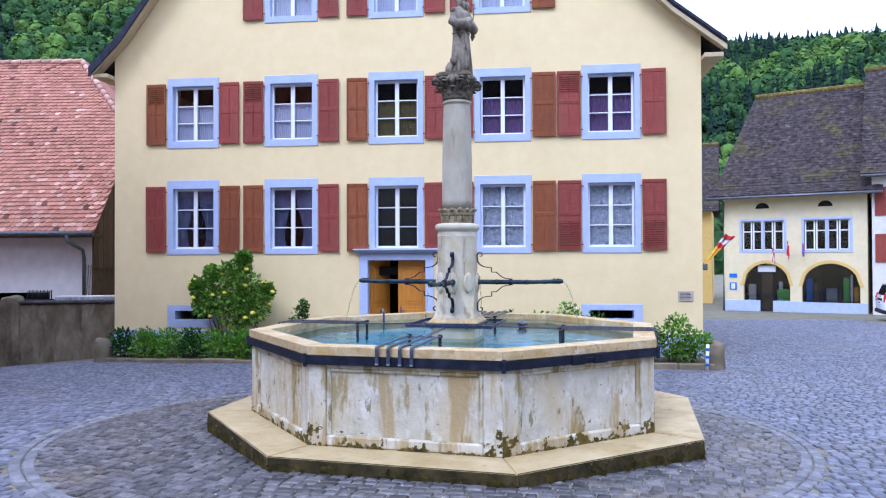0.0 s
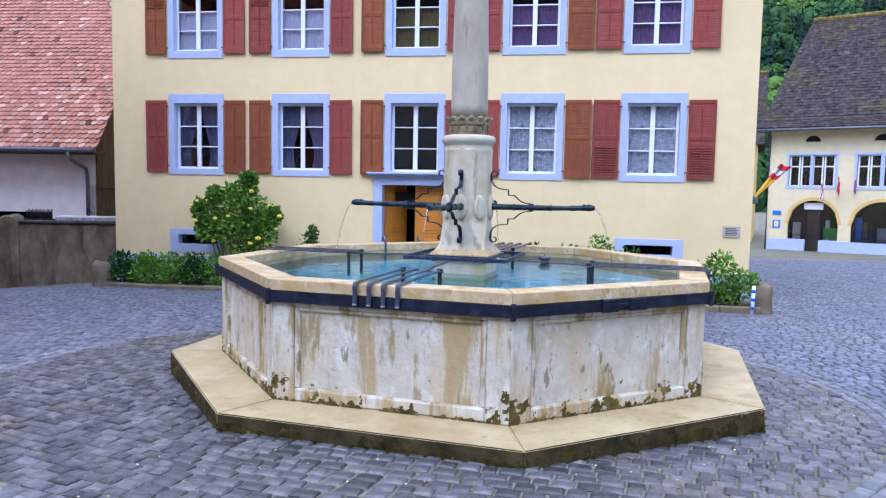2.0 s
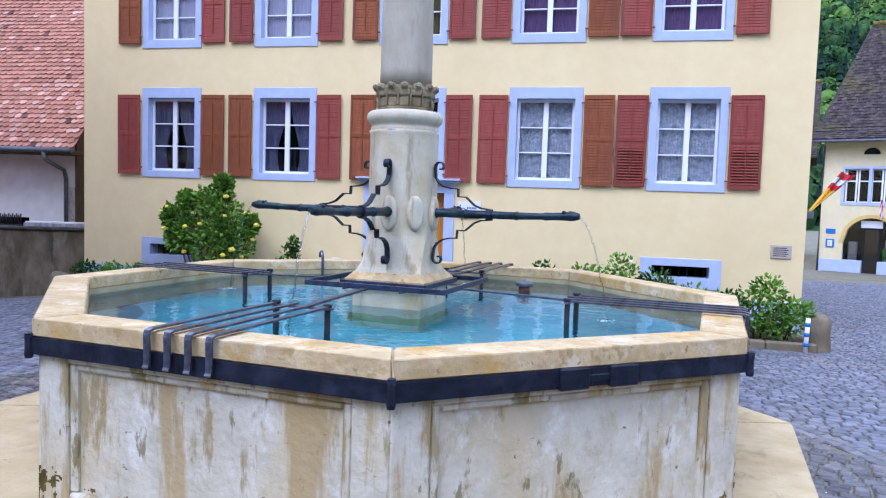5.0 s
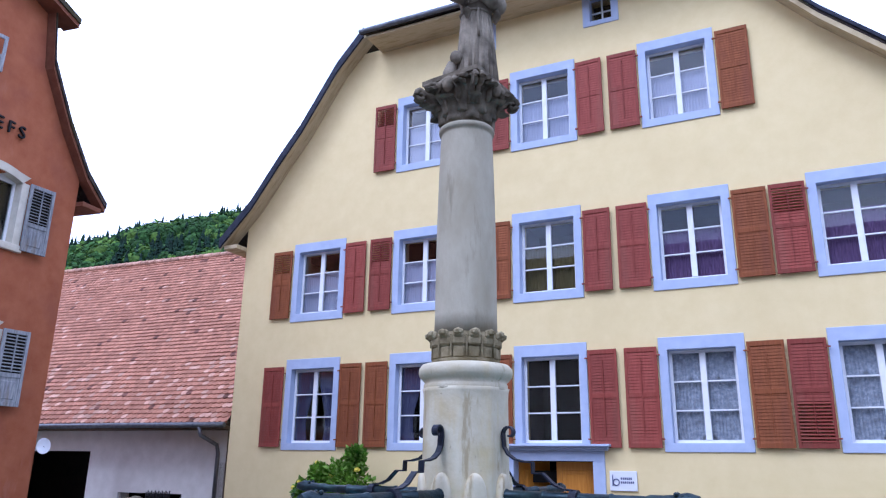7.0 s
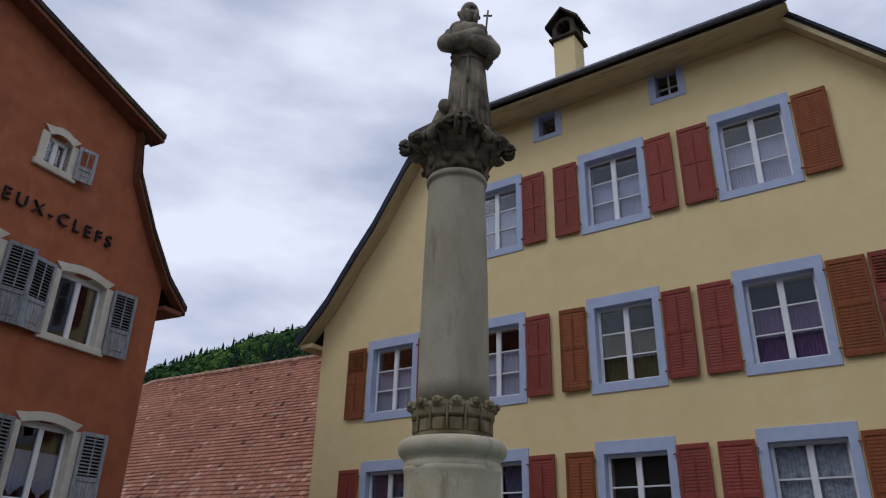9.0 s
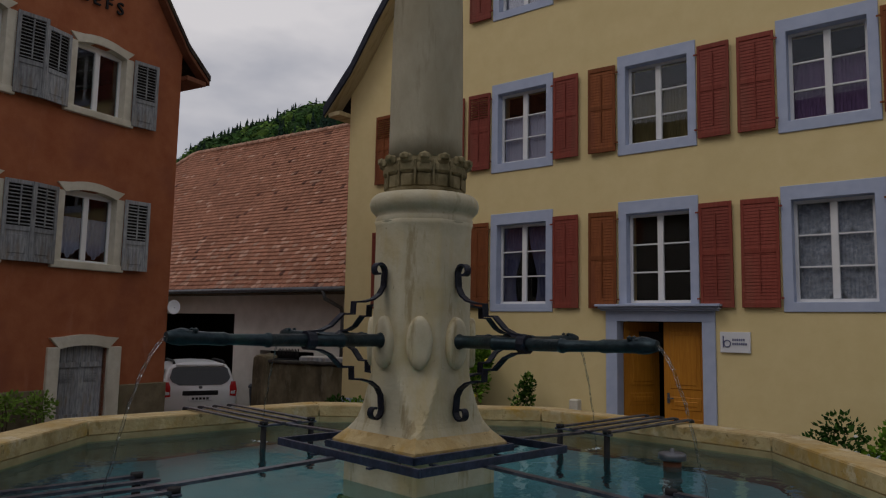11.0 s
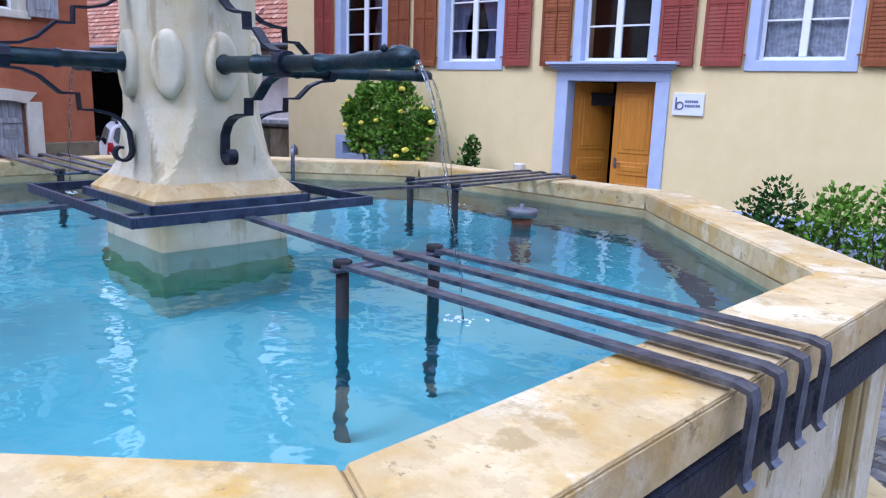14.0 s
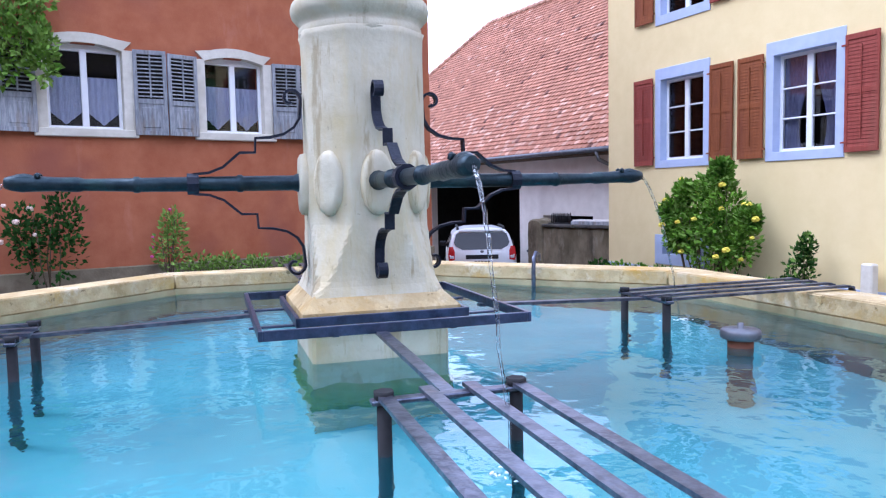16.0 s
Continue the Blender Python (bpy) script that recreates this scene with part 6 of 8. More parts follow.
def build_hills():
    verts, faces = [], []
    azs = np.arange(-180, 181, 3.0)
    dist = [120, 155, 205, 260, 320, 390, 520]
    rise = [0.0, 0.12, 0.32, 0.56, 0.8, 1.0, 0.9]

    def spot(az, d, k):
        r = radians(az)
        zt = 390 * math.tan(radians(elev(az))) * 0.93
        return (-math.sin(r) * d, math.cos(r) * d, -3 + zt * k + (3 * noise.noise(Vector((az * 0.1, d * 0.02, 0))) if 0 < k < 1 else 0))

    for az in azs:
        for d, k in zip(dist, rise):
            verts.append(spot(az, d, k))
    w = len(dist)
    for i in range(len(azs) - 1):
        for j in range(w - 1):
            faces.append((i * w + j, i * w + j + 1, (i + 1) * w + j + 1, (i + 1) * w + j))
    tagged(new("hillside", raw_mesh("hillside", verts, faces, [M["forest"]])), "steep wooded hillside behind the village", "hill", kind="structure")
    # tree crowns: a dark core with many leaf clumps on it, and pointed firs
    rng = random.Random(11)
    nr = np.random.default_rng(7)
    lump = bmesh.new()
    bmesh.ops.create_icosphere(lump, subdivisions=2, radius=0.8)
    lv = np.array([v.co[:] for v in lump.verts])
    lf = np.array([[v.index for v in f.verts] for f in lump.faces])
    lump.free()
    V, F, I, count = [], [], [], 0
    CL = 46
    for az in np.arange(-44, 70, 0.62):
        for d_i in range(34):
            d = 125 + 268 * (d_i + rng.random()) / 34
            a = az + rng.uniform(-0.35, 0.35)
            c = np.array(spot(a, d, float(np.interp(d, dist, rise))))
            tone = noise.noise(Vector((a * 0.16, d * 0.02, 4)))
            fir = rng.random() < (0.08 + 0.5 * (tone > 0.12))
            if fir:
                s, hgt = rng.uniform(1.5, 2.4), rng.uniform(6, 10)
                for t in range(6):
                    rr = s * (1 - t / 6.6) + 0.15
                    an = np.arange(9) * 2 * math.pi / 9 + t
                    k = nr.uniform(0.6, 1.25, 9) * rr
                    ring = np.stack((k * np.cos(an), k * np.sin(an), -1 + hgt * t / 6 + nr.uniform(-0.5, 0.2, 9)), 1) + c
                    V.append(np.vstack((ring, c + (0, 0, hgt * t / 6 + hgt / 3.6 - 1))))
                    F += [(count + q, count + (q + 1) % 9, count + 9) for q in range(9)]
                    I += [1] * 9
                    count += 10
                continue
            s, sq = rng.uniform(2.2, 4.4), rng.uniform(0.85, 1.35)
            size = np.array((s, s, s * sq))
            kind = 2 if rng.random() < 0.28 - 0.6 * tone else 0
            V.append(lv * size + c + (0, 0, 1.5))
            F += (lf + count).tolist()
            I += [kind] * len(lf)
            count += len(lv)
            dirs = nr.normal(size=(CL, 3))
            dirs[:, 2] = np.abs(dirs[:, 2]) * 0.9 - 0.25
            dirs /= np.linalg.norm(dirs, axis=1)[:, None]
            p = dirs * nr.uniform(0.8, 1.12, (CL, 1)) * size + c + (0, 0, 1.5)
            e1 = np.cross(dirs, nr.normal(size=(CL, 3)))
            e1 /= np.linalg.norm(e1, axis=1)[:, None]
            e2 = np.cross(dirs, e1) + dirs * nr.uniform(-0.5, 0.5, (CL, 1))
            w = nr.uniform(0.22, 0.5, (CL, 1)) * s * 0.55
            V.append(np.stack((p - e1 * w, p - e2 * w * 0.8, p + e1 * w, p + e2 * w * 0.8 + dirs * 0.2), 1).reshape(-1, 3))
            F += (np.arange(CL * 4).reshape(-1, 4) + count).tolist()
            I += [kind] * CL
            count += CL * 4
    me = raw_mesh("forest", np.vstack(V).tolist(), F, [M["forest"], M["fir"], M["forest_light"]], I)
    tagged(new("forest", me), "dense green broadleaf wood with dark firs on the hillside", "forest", kind="stuff")


build_hills()


# ---- houses across the square ----
def far_house(name, label, p0, p1, base, eave, ridge_dy, ridge_z, wall, roof_mat, holes, depth=9.0, over=0.45, hip=0.0):
    """A plain house with its front between two plan points; returns its empty (local x along the front, y inward)."""
    a, b = Vector(p0), Vector(p1)
    u = (b - a).normalized()
    h = thing(name, label, "house", Matrix(((u.x, -u.y, 0, a.x), (u.y, u.x, 0, a.y), (0, 0, 1, 0), (0, 0, 0, 1))))
    L = (b - a).length
    part("front_wall", wall_sheet(0, L, base - 1, eave, holes, 0.35), wall, h)
    for bx in ((0, 0.3, 0.35, depth), (L - 0.3, L, 0.35, depth), (0.3, L - 0.3, depth - 0.3, depth)):
        bm = bmesh.new()
        box(bm, *bx, base - 1, eave)
        part("side_wall", bm, wall, h)
    # upright near-black sheet, colours the unlit inside behind the front openings
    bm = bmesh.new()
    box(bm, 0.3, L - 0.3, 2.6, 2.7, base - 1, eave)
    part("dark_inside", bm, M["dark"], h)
    bm = bmesh.new()
    rows = [[bm.verts.new((x, y, z + dz)) for x, dz in ((-over + e, 0), (L + over, 0), (L + over, 0.15), (-over + e, 0.15))] for y, z, e in ((-over, eave - 0.15, 0), (0.3, eave + 0.45, hip * 0.15), (ridge_dy, ridge_z, hip), (2 * ridge_dy, eave - 0.1, 0))]
    for r, s in zip(rows, rows[1:]):
        for i in range(4):
            bm.faces.new((r[i], r[(i + 1) % 4], s[(i + 1) % 4], s[i]))
    bm.faces.new(rows[0][::-1]), bm.faces.new(rows[-1])
    part("roof", bm, roof_mat, h, "dark mossy tiled roof")
    # tile courses on the front slope
    V, F = [], []
    rng = random.Random(int(L * 10))
    line = [(-over, eave - 0.0), (0.3, eave + 0.6), (ridge_dy, ridge_z + 0.15)]
    for (ya, za), (yb, zb) in zip(line, line[1:]):
        ln = math.hypot(yb - ya, zb - za)
        dy, dz = (yb - ya) / ln, (zb - za) / ln
        for r in range(int(ln / 0.2)):
            for i in range(int((L + 2 * over) / 0.22)):
                x0 = -over + (i + 0.5 * (r % 2)) * 0.22
                if x0 < -over + hip * (ya + r * 0.2 * dy + over) / (ridge_dy + over):
                    continue
                k = len(V)
                lift = 0.035 + rng.uniform(-0.012, 0.02)
                for x, s, hh in ((x0, r * 0.2, lift), (x0 + 0.21, r * 0.2, lift), (x0 + 0.21, r * 0.2 + 0.25, 0.01), (x0, r * 0.2 + 0.25, 0.01)):
                    V.append((x, ya + s * dy - hh * dz, za + s * dz + hh * dy))
                F.append((k, k + 1, k + 2, k + 3))
    part("roof_tiles", raw_mesh("roof_tiles", V, F, [roof_mat]), None, h)["kind"] = "stuff"
    bm = bmesh.new()
    tube(bm, [(-over + hip, ridge_dy, ridge_z + 0.14), (L + over, ridge_dy, ridge_z + 0.14)], 0.16, 8)
    part("ridge_cap", bm, M["moss_olive"], h, "moss-grown ridge tiles")
    bm = bmesh.new()
    tube(bm, [(-over, -over - 0.05, eave - 0.1), (L + over, -over - 0.05, eave - 0.1)], 0.07, 8)
    part("gutter", bm, M["zinc"], h)
    return h, L


# plain houses closing the square behind the walk
for name, bx, slope in (("wall_south", (-34, 30, -24.4, -24, -1, 9.0), ((-34, -23.4, 8.8), (30, -23.4, 8.8), (30, -31, 17.0), (-34, -31, 17.0))),
                        ("wall_east", (23, 23.4, -24, 12, -2, 9.0), ((22.4, -24, 8.8), (22.4, 12, 8.8), (30, 12, 16.0), (30, -24, 16.0)))):
    bm = bmesh.new()
    box(bm, *bx)
    wall = single(name, bm, M["plain_wall"], "plain rendered house wall closing the square", "wall", kind="structure")
    bm = bmesh.new()
    bm.faces.new([bm.verts.new(p) for p in slope])
    r = bmesh.ops.extrude_face_region(bm, geom=bm.faces[:])
    bmesh.ops.translate(bm, vec=(0, 0, 0.2), verts=[q for q in r["geom"] if isinstance(q, bmesh.types.BMVert)])
    part("roof", bm, M["tile_dark"], wall, "dark tiled roof")


def tourist_house():
    """Cream house with two arched shopfronts across the square."""
    base = -1.1
    arches = [(1.12, 3.22), (3.98, 6.42)]
    holes = [(0.95, 3.05, 2.2, 3.75), (4.0, 6.1, 2.2, 3.75)]
    for a, b in arches:
        holes.append((a - 0.1, b + 0.1, base, 1.5))
    h, L = far_house("shop_house", "cream house with two arched shopfronts and a mossy roof", (11.55, 33.0), (17.67, 29.9), base, 5.1, 4.6, 11.2, M["cream_wall"], M["tile_dark"], holes, over=0.7, hip=1.6)
    for x0, x1, z0, z1 in holes[:2]:
        bm = bmesh.new()
        for a, b, c, d in ((x0 - 0.12, x0, z0, z1), (x1, x1 + 0.12, z0, z1), (x0 - 0.12, x1 + 0.12, z0 - 0.14, z0), (x0 - 0.12, x1 + 0.12, z1, z1 + 0.12), ((x0 + x1) / 2 - 0.07, (x0 + x1) / 2 + 0.07, z0, z1)):
            bbox(bm, a, b, -0.03, 0.3, c, d, 0.006)
        win = part("window", bm, M["plinth_blue"], h, "twin window in a grey-blue surround")
        bm = bmesh.new()
        for k in range(4):
            a = x0 + (x1 - x0) * k / 4 + 0.07
            b = x0 + (x1 - x0) * (k + 1) / 4 - 0.07
            box(bm, a - 0.05, a + 0.02, 0.14, 0.18, z0, z1), box(bm, b - 0.02, b + 0.05, 0.14, 0.18, z0, z1)
            box(bm, a, b, 0.14, 0.18, z0 + (z1 - z0) * 0.62, z0 + (z1 - z0) * 0.66), box(bm, a, b, 0.14, 0.18, z0, z0 + 0.05), box(bm, a, b, 0.14, 0.18, z1 - 0.05, z1)
        part("casement_frame", bm, M["white_wood"], win)
        bm = bmesh.new()
        box(bm, x0, x1, 0.2, 0.206, z0, z1)
        part("pane", bm, M["pane"], win)
    for x in (2.0, 5.0):
        bm = bmesh.new()
        pts = [(0.34 * math.cos(radians(a)), 4.42 + 0.3 * math.sin(radians(a))) for a in range(0, 181, 20)]
        v = [bm.verts.new((px, -0.02, pz)) for px, pz in pts]
        bm.faces.new(v)
        r = bmesh.ops.extrude_face_region(bm, geom=bm.faces[:])
        bmesh.ops.translate(bm, vec=(0, 0.1, 0), verts=[q for q in r["geom"] if isinstance(q, bmesh.types.BMVert)])
        part("lunette", bm, M["dark"], h, "small dark lunette", Matrix.Translation((x, -0.01, 0)))
    # arches: curved heads fill the square corners of the openings
    for a, b in arches:
        x0, x1 = a - 0.1, b + 0.1
        w, zs, top = x1 - x0, 0.3, 1.5
        bm = bmesh.new()
        n = 14
        cur = [(x0 + w * i / n, zs + (top - zs) * math.sqrt(max(0, 1 - (2 * i / n - 1) ** 2)) * 0.99) for i in range(n + 1)]
        for (xa, za), (xb, zb) in zip(cur, cur[1:]):
            v = [bm.verts.new((x, y, z)) for y in (0, 0.35) for x, z in ((xa, za), (xb, zb), (xb, top + 0.002), (xa, top + 0.002))]
            for q in ((0, 1, 2, 3), (7, 6, 5, 4), (0, 4, 5, 1), (1, 5, 6, 2), (2, 6, 7, 3), (3, 7, 4, 0)):
                bm.faces.new([v[j] for j in q])
        arch = part("arch_head", bm, M["cream_wall"], h)
        bm = bmesh.new()
        for i in range(n):
            (xa, za), (xb, zb) = cur[i], cur[i + 1]
            c = Vector(((x0 + x1) / 2, zs))
            pa, pb = Vector((xa, za)), Vector((xb, zb))
            oa, ob = pa + (pa - c).normalized() * 0.16, pb + (pb - c).normalized() * 0.16
            v = [bm.verts.new((p.x, y, p.y)) for y in (-0.025, 0.0) for p in (pa, pb, ob, oa)]
            for q in ((0, 1, 2, 3), (7, 6, 5, 4), (0, 4, 5, 1), (1, 5, 6, 2), (2, 6, 7, 3), (3, 7, 4, 0)):
                bm.faces.new([v[j] for j in q])
        part("arch_trim", bm, M["ochre"], arch, "ochre painted arch trim")
        left = a < 2
        bm = bmesh.new()
        for x in (x0 + 0.03, x0 + w * (0.36 if left else 0.33), x0 + w * (0.64 if left else 0.66), x1 - 0.03):
            box(bm, x - 0.035, x + 0.035, 0.25, 0.31, base, 1.45)
        box(bm, x0, x1, 0.25, 0.3, 0.95 if left else -0.5, 1.0 if left else -0.44)
        part("shop_frame", bm, M["black"], h)
        bm = bmesh.new()
        box(bm, x0, x1, 0.28, 0.286, base, 1.48)
        part("shop_pane", bm, M["pane"], h)
        if left:
            bm = bmesh.new()
            bbox(bm, x0 + w * 0.38, x0 + w * 0.62, 0.30, 0.36, base, 0.95, 0.01)
            part("shop_door", bm, M["old_wood"], h, "dark brown shop door")
            for xa, xb in ((x0, x0 + w * 0.36), (x0 + w * 0.64, x1)):
                bm = bmesh.new()
                bbox(bm, xa, xb, -0.05, 0.24, base - 0.6, -0.5, 0.01)
                part("plinth", bm, M["plinth_blue"], h, "grey-blue painted plinth")
        shows = ((0.06, 0.22, -0.3, 0.35, "barn_white"), (0.68, 0.95, -0.35, 0.1, "green_paint"), (0.72, 0.80, 0.2, 0.5, "sign_white")) if left else ((0.05, 0.16, -0.4, 0.7, "sign_blue"), (0.18, 0.27, -0.4, 0.45, "old_wood"), (0.40, 0.60, -0.4, 0.2, "old_shutter"), (0.70, 0.80, -0.4, 0.75, "green_paint"), (0.82, 0.86, -0.3, 0.9, "sign_white"), (0.88, 0.97, -0.4, 0.3, "flag_yellow"))
        for u0, u1, z0, z1, mt in shows:
            bm = bmesh.new()
            bbox(bm, x0 + w * u0, x0 + w * u1, 0.7, 0.76, base, z0 + 0.02, 0.01)
            bbox(bm, x0 + w * u0, x0 + w * u1, 0.6, 0.9, z0, z1, 0.05)
            part("shop_display", bm, M[mt], h, "display stand behind the shop glass")
    bm = bmesh.new()
    bbox(bm, 1.72, 2.6, 0.18, 0.24, 1.03, 1.36, 0.006)
    part("shop_sign", bm, M["sign_white"], h, "white shop sign with a red badge")
    for x0, x1, z0, z1 in ((0, 1.02, base - 0.6, -0.5), (3.32, 3.88, base - 0.6, -0.5), (6.52, L, base - 0.6, -0.5), (3.88, 6.52, base - 0.6, -0.52)):
        bm = bmesh.new()
        bbox(bm, x0, x1, -0.05, 0.0, z0, z1, 0.008)
        part("plinth", bm, M["plinth_blue"], h, "grey-blue painted plinth")
    bm = bmesh.new()
    bbox(bm, 0.2, L + 0.4, -1.2, 0.0, base - 0.6, base + 0.02, 0.03)
    part("front_step", bm, M["concrete"], h)
    bm = bmesh.new()
    bbox(bm, 0.32, 0.68, -0.04, -0.01, 0.05, 0.45, 0.004)
    sg = part("info_sign", bm, M["sign_blue"], h, "blue and white information sign")
    bm = bmesh.new()
    bbox(bm, 0.40, 0.60, -0.047, -0.041, 0.11, 0.39, 0.002)
    part("white_field", bm, M["sign_white"], sg)
    letters("i", 0.26, M["sign_blue"], "", Matrix.Translation((0.46, -0.05, 0.16)), 0.003, "letter", sg)
    bm = bmesh.new()
    bbox(bm, 0.30, 0.70, -0.04, -0.01, 0.72, 0.93, 0.004)
    part("street_sign", bm, M["sign_blue"], h, "small blue enamel street sign")
    bm = bmesh.new()
    tube(bm, [(0.02, -0.06, base), (0.02, -0.06, 4.8), (-0.15, -0.4, 4.95)], 0.05, 8)
    part("downpipe", bm, M["zinc"], h)
    return h


M["cream_wall"] = stuff_mat("cream_render", (0.66, 0.565, 0.33), (0.73, 0.635, 0.39), 0.9, 3.0, 0.15, 40, stain=(0.62, 0.55, 0.42), stain_scale=0.7)
M["ochre"] = stuff_mat("ochre_paint", (0.62, 0.42, 0.12), (0.68, 0.48, 0.16), 0.85, 5, 0.1)
shop = tourist_house()


def flag(name, label, mats, w, h, m):
    """A limp cloth flag of vertical stripes on a slanting staff."""
    fl = thing(name, label, "flag", m)
    bm = bmesh.new()
    tube(bm, [(0, 0, 0), (0, -w * 1.5, w * 1.5)], 0.016, 6)
    part("staff", bm, M["old_wood"], fl)
    nx, nz = 12, 8
    verts, faces, idx = [], [], []
    for j in range(nz + 1):
        for i in range(nx + 1):
            u, v = i / nx, j / nz
            verts.append((0.05 * math.sin(u * 9 + v * 2), -w * 1.5 + w * u * 0.95, w * 1.5 - h * v - w * u * 0.6))
    for j in range(nz):
        for i in range(nx):
            k = j * (nx + 1) + i
            faces.append((k, k + 1, k + nx + 2, k + nx + 1))
            idx.append((i * 6 // nx) % len(mats))
    part("cloth", raw_mesh("cloth", verts, faces, mats, idx), None, fl)


SHM = shop.matrix_basis
flag("flag", "red and white striped flag on a slanting staff", [M["flag_red"], M["sign_white"]], 0.55, 0.6, SHM @ Matrix.Translation((2.6, 0, 1.5)))
flag("flag", "red flag with a white mark on a staff", [M["flag_red"], M["flag_red"], M["sign_white"]], 0.5, 0.7, SHM @ Matrix.Translation((3.3, 0, 1.9)))
flag("flag", "small blue and red flag on a staff", [M["flag_red"], M["sign_blue"]], 0.35, 0.5, SHM @ Matrix.Translation((4.0, 0, 2.0)))


def furled_flag(m):
    """A heavy flag gathered on a slanting staff: yellow foot, red and white striped end."""
    fl = thing("flag", "yellow flag with a red and white striped end", "flag", m)
    bm = bmesh.new()
    tube(bm, [(0, 0, 0), (0.62, 0, 0.85)], 0.018, 6)
    part("staff", bm, M["old_wood"], fl)
    bm = bmesh.new()
    bbox(bm, -0.02, 0.16, -0.05, 0.05, -0.07, 0.1, 0.02)
    part("holder", bm, M["zinc"], fl, "grey metal holder")
    verts, faces, idx = [], [], []
    nx, nz = 14, 10
    for j in range(nz + 1):
        for i in range(nx + 1):
            u, v = i / nx, j / nz
            wd = 0.05 + 0.27 * u ** 1.3
            p = Vector((0.08 + 0.56 * u, 0, 0.1 + 0.78 * u)) + Vector((0.84, 0, -0.54 + 0.3 * u)) * wd * (v - 0.3)
            verts.append((p.x, 0.035 * math.sin(v * 11 + u * 4) * (0.4 + u) - 0.02, p.z + 0.02 * math.sin(v * 9)))
    for j in range(nz):
        for i in range(nx):
            k = j * (nx + 1) + i
            faces.append((k, k + 1, k + nx + 2, k + nx + 1))
            idx.append(0 if i < 8 else 1 + (i // 2) % 2)
    part("cloth", raw_mesh("cloth", verts, faces, [M["flag_yellow"], M["flag_red"], M["sign_white"]], idx), None, fl)


furled_flag(Matrix.Translation((XR, 8.9, 1.62)) @ Matrix.Diagonal((0.95, 1.0, 0.85, 1)))



def plain_windows(h, spots, w, ht, mat=None):
    for x, z in spots:
        bm = bmesh.new()
        bbox(bm, -w / 2, w / 2, -0.03, 0.05, 0, ht, 0.01)
        win = part("window", bm, M["white_wood"], h, "small house window with red shutters", Matrix.Translation((x, 0, z)))
        bm = bmesh.new()
        box(bm, -w / 2 + 0.08, -0.04, -0.04, -0.031, 0.08, ht - 0.08), box(bm, 0.04, w / 2 - 0.08, -0.04, -0.031, 0.08, ht - 0.08)
        part("pane", bm, M["car_glass"], win)
        for s in (-1, 1):
            bm = bmesh.new()
            bbox(bm, s * (w / 2 + 0.28) - 0.24, s * (w / 2 + 0.28) + 0.24, -0.06, -0.02, -0.05, ht + 0.05, 0.01)
            part("shutter", bm, M["shutter_red"], win)


h2, L2 = far_house("white_house", "white rendered house with dark red shutters", (17.75, 29.6), (27.0, 25.0), -1.0, 5.9, 4.8, 12.0, M["barn_white"], M["tile_dark"], [])
plain_windows(h2, [(1.1, 1.6), (1.1, 3.9), (4.2, 1.6), (4.2, 3.9)], 0.9, 1.3)
h3, L3 = far_house("ochre_house", "ochre-yellow house with a brown tiled roof", (3.5, 44.0), (13.0, 41.5), -1.5, 5.0, 4.5, 9.8, M["ochre"], M["tile_dark"], [])
plain_windows(h3, [(6.6, 0.4), (6.6, 2.9), (8.3, 0.4), (8.3, 2.9)], 0.8, 1.3)
h4, L4 = far_house("rear_house", "brown-roofed house behind the barn", (-40, 24.0), (-27.5, 21.0), -1.5, 5.0, 5, 10.5, M["barn_white"], M["tile"], [])
bm = bmesh.new()
bbox(bm, -0.35, 0.35, -0.3, 0.3, 9.0, 12.4, 0.03)
bbox(bm, -0.45, 0.45, -0.4, 0.4, 12.1, 12.25, 0.02)
bbox(bm, -0.45, 0.45, -0.4, 0.4, 12.4, 12.5, 0.02)
part("chimney", bm, M["concrete"], h4, "grey chimney with a slab cowl", Matrix.Translation((10.2, 4, 0)))


